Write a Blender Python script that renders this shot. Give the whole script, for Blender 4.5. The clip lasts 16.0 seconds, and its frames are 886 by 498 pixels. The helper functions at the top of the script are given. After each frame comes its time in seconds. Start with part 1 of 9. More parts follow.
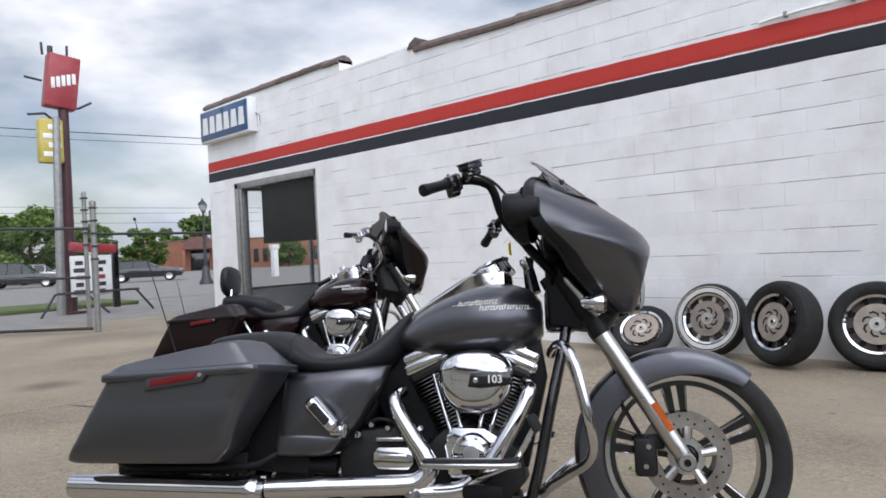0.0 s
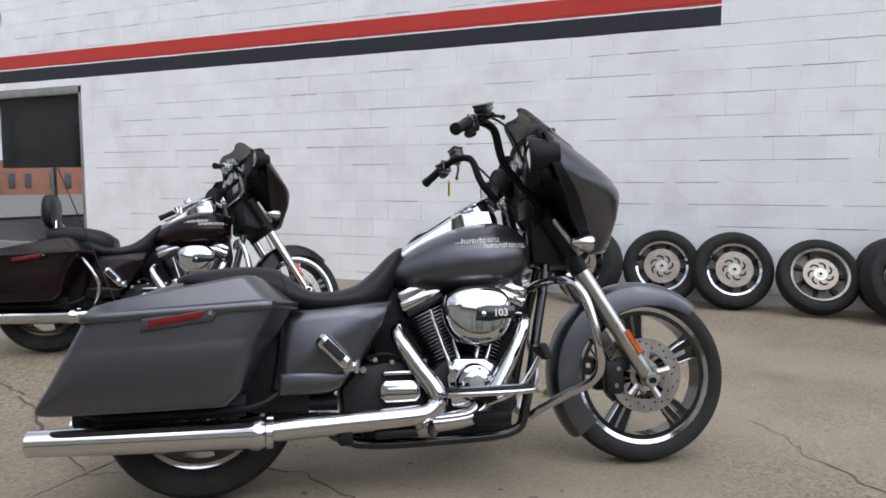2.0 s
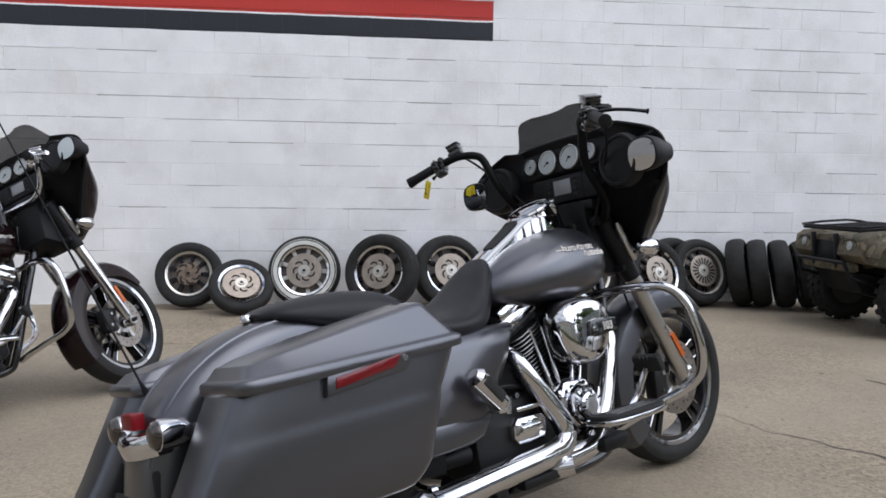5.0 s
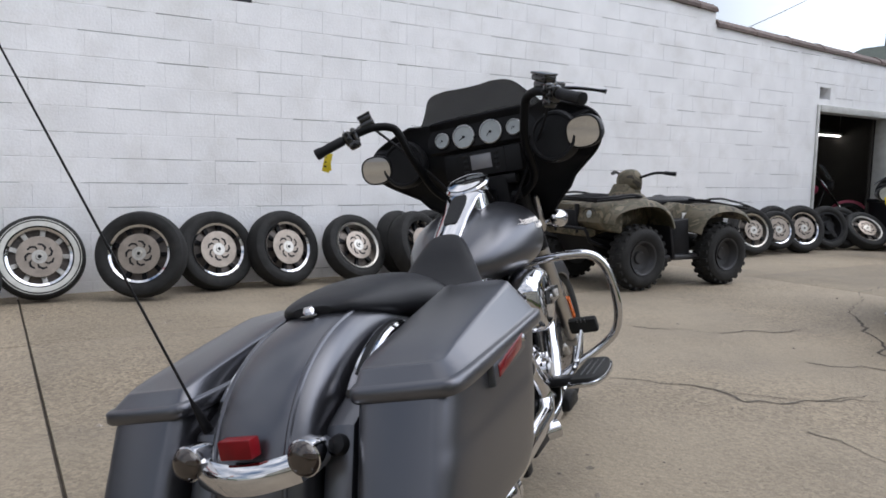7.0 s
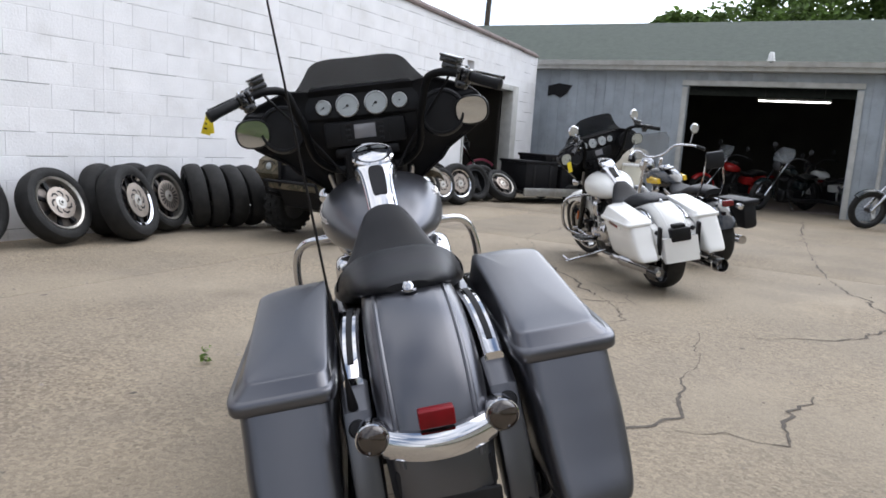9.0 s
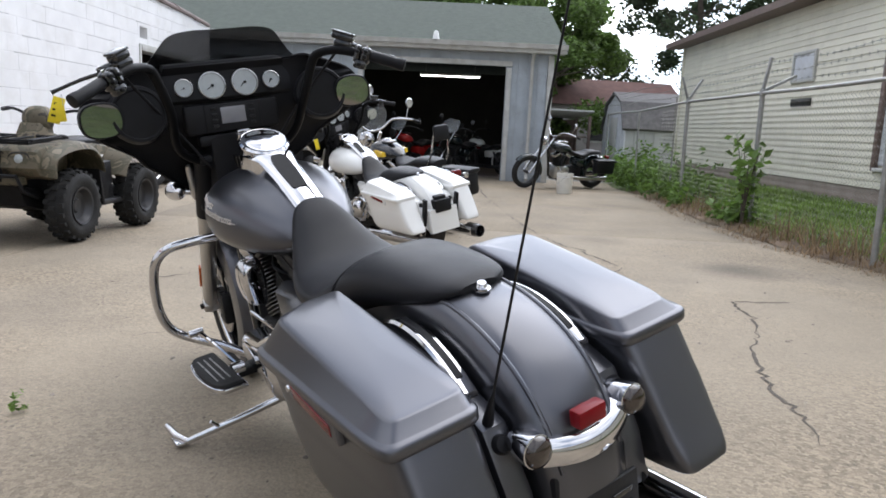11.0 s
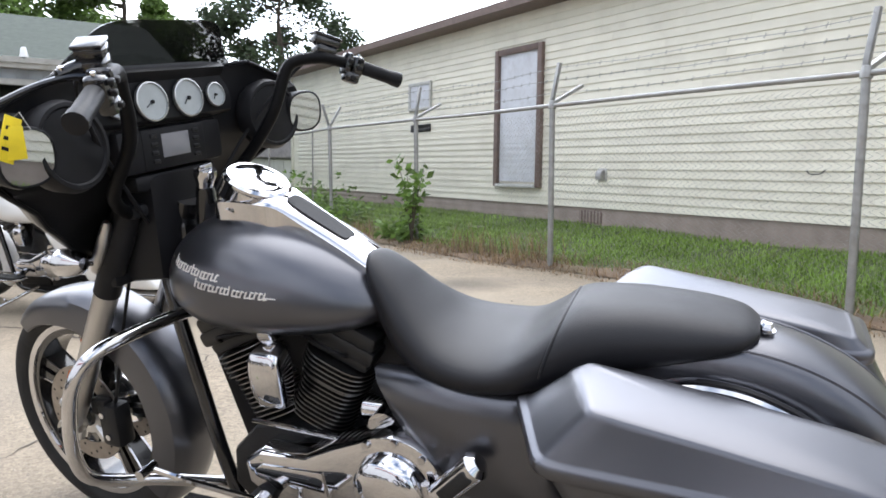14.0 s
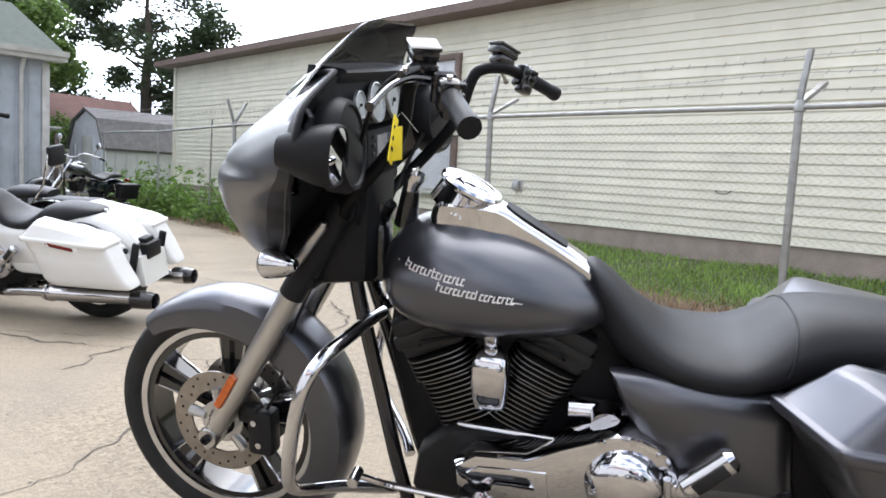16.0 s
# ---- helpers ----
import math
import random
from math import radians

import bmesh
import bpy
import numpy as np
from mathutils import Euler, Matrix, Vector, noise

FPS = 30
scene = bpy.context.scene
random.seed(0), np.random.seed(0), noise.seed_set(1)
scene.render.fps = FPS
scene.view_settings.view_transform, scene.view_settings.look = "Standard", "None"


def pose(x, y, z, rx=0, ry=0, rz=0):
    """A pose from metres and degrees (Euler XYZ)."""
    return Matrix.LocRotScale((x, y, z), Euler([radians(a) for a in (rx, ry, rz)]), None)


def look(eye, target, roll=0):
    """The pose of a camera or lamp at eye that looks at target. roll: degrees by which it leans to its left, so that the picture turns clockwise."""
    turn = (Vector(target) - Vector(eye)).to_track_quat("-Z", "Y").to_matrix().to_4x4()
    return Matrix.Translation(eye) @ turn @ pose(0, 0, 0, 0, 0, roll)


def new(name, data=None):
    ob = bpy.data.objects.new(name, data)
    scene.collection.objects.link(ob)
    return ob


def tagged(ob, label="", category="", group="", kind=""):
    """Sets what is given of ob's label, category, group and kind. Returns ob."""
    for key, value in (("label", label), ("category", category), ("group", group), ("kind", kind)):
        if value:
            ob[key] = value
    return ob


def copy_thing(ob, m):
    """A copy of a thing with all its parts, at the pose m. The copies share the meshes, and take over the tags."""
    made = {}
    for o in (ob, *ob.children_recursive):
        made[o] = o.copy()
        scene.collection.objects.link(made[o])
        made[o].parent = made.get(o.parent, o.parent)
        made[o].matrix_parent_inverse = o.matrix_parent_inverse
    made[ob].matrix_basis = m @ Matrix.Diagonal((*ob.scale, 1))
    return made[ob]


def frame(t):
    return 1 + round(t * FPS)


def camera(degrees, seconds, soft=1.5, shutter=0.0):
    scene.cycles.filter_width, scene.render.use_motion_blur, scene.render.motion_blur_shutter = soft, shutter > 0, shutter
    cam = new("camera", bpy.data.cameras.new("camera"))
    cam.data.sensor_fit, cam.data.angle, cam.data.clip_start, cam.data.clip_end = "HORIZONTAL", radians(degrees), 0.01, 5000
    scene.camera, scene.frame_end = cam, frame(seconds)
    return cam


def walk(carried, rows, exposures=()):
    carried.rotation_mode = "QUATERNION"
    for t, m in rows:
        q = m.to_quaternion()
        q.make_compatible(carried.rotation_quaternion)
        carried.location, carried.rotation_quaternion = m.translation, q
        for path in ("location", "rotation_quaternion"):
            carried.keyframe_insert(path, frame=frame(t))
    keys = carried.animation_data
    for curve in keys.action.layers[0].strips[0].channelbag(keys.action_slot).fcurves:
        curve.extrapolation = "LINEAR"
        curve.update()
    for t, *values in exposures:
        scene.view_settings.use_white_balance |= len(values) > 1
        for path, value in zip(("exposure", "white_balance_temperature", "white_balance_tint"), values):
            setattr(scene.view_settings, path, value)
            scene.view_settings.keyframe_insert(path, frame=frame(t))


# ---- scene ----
cam = camera(62.9, 16.0, 1.7)
PATH = [
    (0, (0.245, 1.22, 1.038), (-1.177, 2.626, 1.037), -2.8),
    (0.5, (0.1, 1.066, 1.033), (-1.216, 2.57, 0.942), -1.7),
    (1, (-0.06, 0.832, 1.03), (-1.199, 2.472, 0.918), -1.6),
    (1.5, (-0.222, 0.702, 1.018), (-1.217, 2.427, 0.826), -0.3),
    (2, (-0.494, 0.642, 1.05), (-1.303, 2.462, 0.87), -0.0),
    (2.5, (-0.782, 0.587, 1.048), (-1.433, 2.472, 0.894), -0.2),
    (3, (-1.046, 0.559, 1.058), (-1.466, 2.509, 0.912), -0.5),
    (3.5, (-1.345, 0.641, 1.036), (-1.576, 2.623, 0.893), -0.5),
    (3.7, (-1.452, 0.654, 1.039), (-1.631, 2.64, 0.891), -0.1),
    (5.8, (-2.445, 0.905, 1.003), (-1.949, 2.836, 0.84), 1.1),
    (6, (-2.546, 0.929, 1.014), (-1.975, 2.839, 0.849), 1.4),
    (6.5, (-2.728, 1.0, 1.029), (-1.904, 2.815, 0.86), 1.6),
    (7, (-2.883, 1.159, 1.0), (-1.823, 2.842, 0.789), 1.1),
    (7.5, (-3.039, 1.3, 1.002), (-1.808, 2.855, 0.743), 2.6),
    (8, (-3.27, 1.438, 1.03), (-1.828, 2.801, 0.783), 3.5),
    (8.2, (-3.364, 1.494, 1.038), (-1.855, 2.782, 0.786), 3.5),
    (10.3, (-3.864, 2.285, 1.022), (-1.918, 2.62, 0.705), 4.3),
    (10.5, (-3.852, 2.378, 1.009), (-1.894, 2.653, 0.708), 4.1),
    (11, (-3.789, 2.604, 1.026), (-1.816, 2.614, 0.699), 2.7),
    (11.5, (-3.718, 2.806, 1.01), (-1.754, 2.589, 0.699), 2.4),
    (12, (-3.63, 3.017, 1.035), (-1.725, 2.487, 0.735), 2.3),
    (12.5, (-3.467, 3.198, 1.009), (-1.611, 2.503, 0.735), 1.6),
    (13, (-3.314, 3.372, 1.007), (-1.505, 2.573, 0.71), 0.7),
    (13.5, (-3.195, 3.541, 0.996), (-1.436, 2.633, 0.713), 1.1),
    (14, (-3.111, 3.711, 0.989), (-1.432, 2.646, 0.77), 0.6),
    (14.5, (-2.983, 3.821, 0.946), (-1.322, 2.731, 0.72), 1.3),
    (15, (-2.836, 3.95, 0.971), (-1.203, 2.816, 0.761), 2.6),
    (15.5, (-2.741, 4.154, 0.965), (-1.185, 2.912, 0.775), 3.1),
    (16, (-2.666, 4.371, 0.973), (-1.225, 2.998, 0.78), 3.2),
]
EXPOSURES = [(0, -0.47), (0.7, -0.5), (1.5, -0.58), (2.3, -0.5), (3.7, -0.55), (7.0, -0.5), (8.2, -0.2), (10.3, -0.13), (11.2, -0.02), (12.5, -0.04), (13.0, 0.25), (13.5, 0.42), (14.5, 0.5), (16, 0.5)]
walk(cam, [(t, look(eye, target, roll)) for t, eye, target, roll in PATH], EXPOSURES)

# ---------------------------------------------------------------- world, sun
world = bpy.data.worlds.new("overcast_sky")
scene.world = world
world.use_nodes = True
wn, wl = world.node_tree.nodes, world.node_tree.links
wn.clear()
w_out = wn.new("ShaderNodeOutputWorld")
w_bg = wn.new("ShaderNodeBackground")
w_sky = wn.new("ShaderNodeTexSky")
w_sky.sky_type = "NISHITA"
w_sky.sun_disc = False
SUN_EL, SUN_AZ = 66.0, 140.0
w_sky.sun_elevation, w_sky.sun_rotation = radians(SUN_EL), radians(SUN_AZ)
w_sky.air_density, w_sky.dust_density = 1.2, 0.7
w_tc = wn.new("ShaderNodeTexCoord")
w_map = wn.new("ShaderNodeMapping")
w_map.inputs["Scale"].default_value = (1.0, 1.0, 2.6)
w_map.inputs["Location"].default_value = (0.35, 0.1, 0.2)
w_n1 = wn.new("ShaderNodeTexNoise")
w_n1.inputs["Scale"].default_value, w_n1.inputs["Detail"].default_value = 1.9, 7.0
w_n1.inputs["Roughness"].default_value = 0.52
w_r1 = wn.new("ShaderNodeValToRGB")
w_r1.color_ramp.elements[0].position, w_r1.color_ramp.elements[1].position = 0.36, 0.56
w_n2 = wn.new("ShaderNodeTexNoise")
w_n2.inputs["Scale"].default_value, w_n2.inputs["Detail"].default_value = 3.1, 5.0
w_r2 = wn.new("ShaderNodeValToRGB")
w_r2.color_ramp.elements[0].position, w_r2.color_ramp.elements[1].position = 0.33, 0.62
w_r2.color_ramp.elements[0].color = (5.6, 6.5, 8.2, 1)
w_r2.color_ramp.elements[1].color = (13.2, 13.3, 14.0, 1)
w_mix = wn.new("ShaderNodeMix")
w_mix.data_type = "RGBA"
wl.new(w_tc.outputs["Generated"], w_map.inputs["Vector"])
wl.new(w_map.outputs["Vector"], w_n1.inputs["Vector"])
wl.new(w_map.outputs["Vector"], w_n2.inputs["Vector"])
wl.new(w_n1.outputs["Fac"], w_r1.inputs["Fac"])
wl.new(w_n2.outputs["Fac"], w_r2.inputs["Fac"])
wl.new(w_r1.outputs["Color"], w_mix.inputs["Factor"])
wl.new(w_sky.outputs["Color"], w_mix.inputs["A"])
wl.new(w_r2.outputs["Color"], w_mix.inputs["B"])
wl.new(w_mix.outputs["Result"], w_bg.inputs["Color"])
# an overcast sky is brighter overhead than near the horizon
w_sep = wn.new("ShaderNodeSeparateXYZ")
wl.new(w_tc.outputs["Generated"], w_sep.inputs[0])
w_up = wn.new("ShaderNodeMapRange")
w_up.inputs["From Min"].default_value, w_up.inputs["From Max"].default_value = 0.35, 1.0
w_up.inputs["To Min"].default_value, w_up.inputs["To Max"].default_value = 0.12, 0.16
wl.new(w_sep.outputs["Z"], w_up.inputs["Value"])
# thin bright cloud on the side where the sun stands
w_dot = wn.new("ShaderNodeVectorMath")
w_dot.operation = "DOT_PRODUCT"
wl.new(w_tc.outputs["Generated"], w_dot.inputs[0])
w_dot.inputs[1].default_value = (0.88, -0.32, 0.3)
w_glow = wn.new("ShaderNodeMapRange")
w_glow.interpolation_type = "SMOOTHSTEP"
w_glow.inputs["From Min"].default_value, w_glow.inputs["From Max"].default_value = 0.4, 1.0
w_glow.inputs["To Min"].default_value, w_glow.inputs["To Max"].default_value = 1.0, 3.3
wl.new(w_dot.outputs["Value"], w_glow.inputs["Value"])
w_mul = wn.new("ShaderNodeMath")
w_mul.operation = "MULTIPLY"
wl.new(w_up.outputs["Result"], w_mul.inputs[0])
wl.new(w_glow.outputs["Result"], w_mul.inputs[1])
wl.new(w_mul.outputs[0], w_bg.inputs["Strength"])
# and few gaps in it there
w_veil = wn.new("ShaderNodeMapRange")
w_veil.inputs["From Min"].default_value, w_veil.inputs["From Max"].default_value = 0.3, 0.8
w_veil.inputs["To Min"].default_value, w_veil.inputs["To Max"].default_value = 0.0, 0.75
wl.new(w_dot.outputs["Value"], w_veil.inputs["Value"])
w_max = wn.new("ShaderNodeMath")
w_max.operation = "MAXIMUM"
wl.new(w_r1.outputs["Color"], w_max.inputs[0])
wl.new(w_veil.outputs["Result"], w_max.inputs[1])
wl.new(w_max.outputs[0], w_mix.inputs["Factor"])
wl.new(w_bg.outputs["Background"], w_out.inputs["Surface"])

sun_data = bpy.data.lights.new("sun", "SUN")
sun_data.energy, sun_data.angle, sun_data.color = 1.3, radians(50), (1.0, 0.975, 0.955)
sun = new("sun", sun_data)
sun.matrix_world = look((0, 0, 30), (-30 / math.tan(radians(SUN_EL)) * math.sin(radians(SUN_AZ)), -30 / math.tan(radians(SUN_EL)) * math.cos(radians(SUN_AZ)), 0))

# ---------------------------------------------------------------- materials
def mat(name, col, rough=0.5, metal=0.0, var=0.12, scale=6.0, bump=0.0, bscale=80.0, coat=0.0, spec=0.5, rvar=0.08, dirt=None, dirt_amt=0.35, dscale=1.5, world=False, crough=0.05):
    """Base colour with two scales of variation, roughness variation, fine bump and optional blotches of dirt."""
    m = bpy.data.materials.new(name)
    m.use_nodes = True
    n, l = m.node_tree.nodes, m.node_tree.links
    b = n["Principled BSDF"]
    tc = n.new("ShaderNodeNewGeometry" if world else "ShaderNodeTexCoord")
    spot = tc.outputs["Position" if world else "Object"]
    n1 = n.new("ShaderNodeTexNoise")
    n1.inputs["Scale"].default_value, n1.inputs["Detail"].default_value = scale, 6.0
    l.new(spot, n1.inputs["Vector"])
    ramp = n.new("ShaderNodeValToRGB")
    e = ramp.color_ramp.elements
    e[0].position, e[1].position = 0.3, 0.7
    e[0].color = (*[c * (1 - var) for c in col], 1)
    e[1].color = (*[min(1, c * (1 + var)) for c in col], 1)
    l.new(n1.outputs["Fac"], ramp.inputs["Fac"])
    colour = ramp.outputs["Color"]
    if dirt:
        n3 = n.new("ShaderNodeTexNoise")
        n3.inputs["Scale"].default_value, n3.inputs["Detail"].default_value, n3.inputs["Roughness"].default_value = dscale, 9.0, 0.65
        l.new(spot, n3.inputs["Vector"])
        r3 = n.new("ShaderNodeMapRange")
        r3.inputs["From Min"].default_value, r3.inputs["From Max"].default_value = 0.5, 0.75
        r3.inputs["To Max"].default_value = dirt_amt
        l.new(n3.outputs["Fac"], r3.inputs["Value"])
        mx = n.new("ShaderNodeMix")
        mx.data_type = "RGBA"
        l.new(r3.outputs["Result"], mx.inputs["Factor"])
        l.new(colour, mx.inputs["A"])
        mx.inputs["B"].default_value = (*dirt, 1)
        colour = mx.outputs["Result"]
    l.new(colour, b.inputs["Base Color"])
    rr = n.new("ShaderNodeMapRange")
    rr.inputs["To Min"].default_value, rr.inputs["To Max"].default_value = max(0.02, rough - rvar), min(1, rough + rvar)
    l.new(n1.outputs["Fac"], rr.inputs["Value"])
    l.new(rr.outputs["Result"], b.inputs["Roughness"])
    b.inputs["Metallic"].default_value = metal
    b.inputs["Coat Weight"].default_value = coat
    b.inputs["Coat Roughness"].default_value = crough
    b.inputs["Specular IOR Level"].default_value = spec
    if bump:
        n2 = n.new("ShaderNodeTexNoise")
        n2.inputs["Scale"].default_value, n2.inputs["Detail"].default_value = bscale, 5.0
        l.new(spot, n2.inputs["Vector"])
        bp = n.new("ShaderNodeBump")
        bp.inputs["Strength"].default_value, bp.inputs["Distance"].default_value = bump, 0.01
        l.new(n2.outputs["Fac"], bp.inputs["Height"])
        l.new(bp.outputs["Normal"], b.inputs["Normal"])
    return m


def per_piece(m, amount=0.12):
    """Lets each object of a shared mesh differ a little in brightness."""
    n, l = m.node_tree.nodes, m.node_tree.links
    b = n["Principled BSDF"]
    src = b.inputs["Base Color"].links[0].from_socket
    info = n.new("ShaderNodeObjectInfo")
    mr = n.new("ShaderNodeMapRange")
    mr.inputs["To Min"].default_value, mr.inputs["To Max"].default_value = 1 - amount, 1 + amount * 0.6
    l.new(info.outputs["Random"], mr.inputs["Value"])
    hsv = n.new("ShaderNodeHueSaturation")
    l.new(mr.outputs["Result"], hsv.inputs["Value"])
    l.new(src, hsv.inputs["Color"])
    l.new(hsv.outputs["Color"], b.inputs["Base Color"])
    return m


def clear_mat(name, tint, alpha, rough=0.03):
    """A thin see-through pane: partly transparent, with a glossy skin."""
    m = bpy.data.materials.new(name)
    m.use_nodes = True
    n, l = m.node_tree.nodes, m.node_tree.links
    b = n["Principled BSDF"]
    b.inputs["Base Color"].default_value = (*tint, 1)
    b.inputs["Roughness"].default_value = rough
    b.inputs["Alpha"].default_value = alpha
    return m


def glow(name, col, strength):
    m = bpy.data.materials.new(name)
    m.use_nodes = True
    b = m.node_tree.nodes["Principled BSDF"]
    b.inputs["Base Color"].default_value = (*col, 1)
    b.inputs["Emission Color"].default_value = (*col, 1)
    b.inputs["Emission Strength"].default_value = strength
    return m


GREY = mat("charcoal_satin_paint", (0.09, 0.092, 0.106), 0.325, 0.85, 0.05, 2.5, 0.03, 900, rvar=0.04, coat=0.8, crough=0.26)
GREY.node_tree.nodes["Principled BSDF"].inputs["Specular Tint"].default_value = (0.65, 0.65, 0.65, 1)
BADGE = mat("badge_silver", (0.72, 0.69, 0.66), 0.38, 0.45, 0.05, 20)
GREY_DK = mat("charcoal_satin_trim", (0.05, 0.05, 0.053), 0.4, 0.4, 0.08, 5, 0.02, 700)
CHROME = mat("chrome", (0.62, 0.62, 0.64), 0.06, 1.0, 0.03, 12, rvar=0.035)
SILVER = mat("cast_silver", (0.55, 0.55, 0.55), 0.3, 0.9, 0.1, 20, 0.05, 300)
FORKS = mat("polished_fork_alloy", (0.52, 0.51, 0.5), 0.3, 1.0, 0.06, 10, 0.03, 300)
STEEL = mat("brushed_rotor_steel", (0.33, 0.3, 0.275), 0.36, 1.0, 0.16, 30, 0.1, 160)
BLACK = mat("black_plastic", (0.012, 0.012, 0.0135), 0.45, 0, 0.2, 15, 0.06, 500, spec=0.17)
BAR = mat("satin_black_bar", (0.005, 0.005, 0.0055), 0.42, 0, 0.1, 20, spec=0.12)
GLOSS = mat("gloss_black_enamel", (0.008, 0.008, 0.009), 0.16, 0, 0.15, 8, coat=0.5)
WRINKLE = mat("black_wrinkle_coat", (0.012, 0.012, 0.013), 0.42, 0, 0.2, 30, 0.2, 420, spec=0.25)
RUBBER = mat("tyre_rubber", (0.018, 0.018, 0.018), 0.75, 0, 0.3, 14, 0.25, 160, dirt=(0.06, 0.055, 0.05), dirt_amt=0.25, dscale=6, spec=0.3)
LEATHER = mat("black_vinyl", (0.009, 0.0092, 0.0115), 0.46, 0, 0.15, 12, 0.1, 420, spec=0.3)
DARKFIN = mat("black_cooling_fin", (0.02, 0.02, 0.021), 0.4, 0.4, 0.15, 20)
FINEDGE = mat("machined_fin_edge", (0.22, 0.22, 0.22), 0.3, 1.0, 0.08, 30)
RED_LENS = mat("red_lens", (0.14, 0.003, 0.006), 0.2, 0, 0.12, 30, coat=0.25)
SMOKE_LENS = mat("smoked_lens", (0.03, 0.02, 0.015), 0.12, 0, 0.2, 40, coat=0.8)
LAMP_RED = mat("red_brake_lens", (0.17, 0.002, 0.006), 0.35, 0, 0.1, 40, spec=0.25)
AMBER = mat("amber_reflector", (0.5, 0.1, 0.012), 0.25, 0, 0.15, 60, 0.1, 300)
DIAL = mat("dial_face", (0.36, 0.39, 0.40), 0.4, 0, 0.08, 40, coat=0.5)
SCREEN = mat("lcd_screen", (0.2, 0.2, 0.22), 0.12, 0, 0.1, 10, coat=0.7)
TAG = mat("yellow_paper_tag", (0.8, 0.62, 0.02), 0.6, 0, 0.08, 30)
MIRROR = mat("mirror_glass", (0.6, 0.61, 0.62), 0.02, 1.0, 0.01, 3, rvar=0.005)
SHIELD = clear_mat("smoked_windshield", (0.02, 0.02, 0.022), 0.75, 0.04)
BROWN_SHIELD = clear_mat("brown_windshield", (0.03, 0.018, 0.014), 0.65, 0.05)
SHIELD.node_tree.nodes["Principled BSDF"].inputs["IOR"].default_value = 1.6
GLASS = clear_mat("window_glass", (0.02, 0.024, 0.025), 0.12)
WHITE_PAINT = mat("white_gloss_paint", (0.78, 0.78, 0.76), 0.18, 0, 0.03, 4, coat=0.7)
MAROON = mat("black_cherry_paint", (0.008, 0.0027, 0.0034), 0.2, 0.0, 0.2, 5, spec=0.3)
YELLOW = mat("yellow_gloss_paint", (0.75, 0.48, 0.02), 0.2, 0, 0.05, 6, coat=0.6)
RED_PAINT = mat("red_gloss_paint", (0.4, 0.02, 0.02), 0.22, 0, 0.08, 6, coat=0.6)
BLUE_DK = mat("dark_teal_paint", (0.012, 0.02, 0.022), 0.2, 0.2, 0.1, 6, coat=0.6)
RUST = mat("rusty_hub_steel", (0.17, 0.13, 0.1), 0.5, 0.6, 0.35, 25, 0.2, 150, dirt=(0.2, 0.1, 0.05), dirt_amt=0.6, dscale=12)
OLDALLOY = mat("dull_wheel_alloy", (0.52, 0.5, 0.46), 0.35, 0.9, 0.15, 20, 0.1, 200, dirt=(0.18, 0.14, 0.1), dirt_amt=0.4, dscale=9)


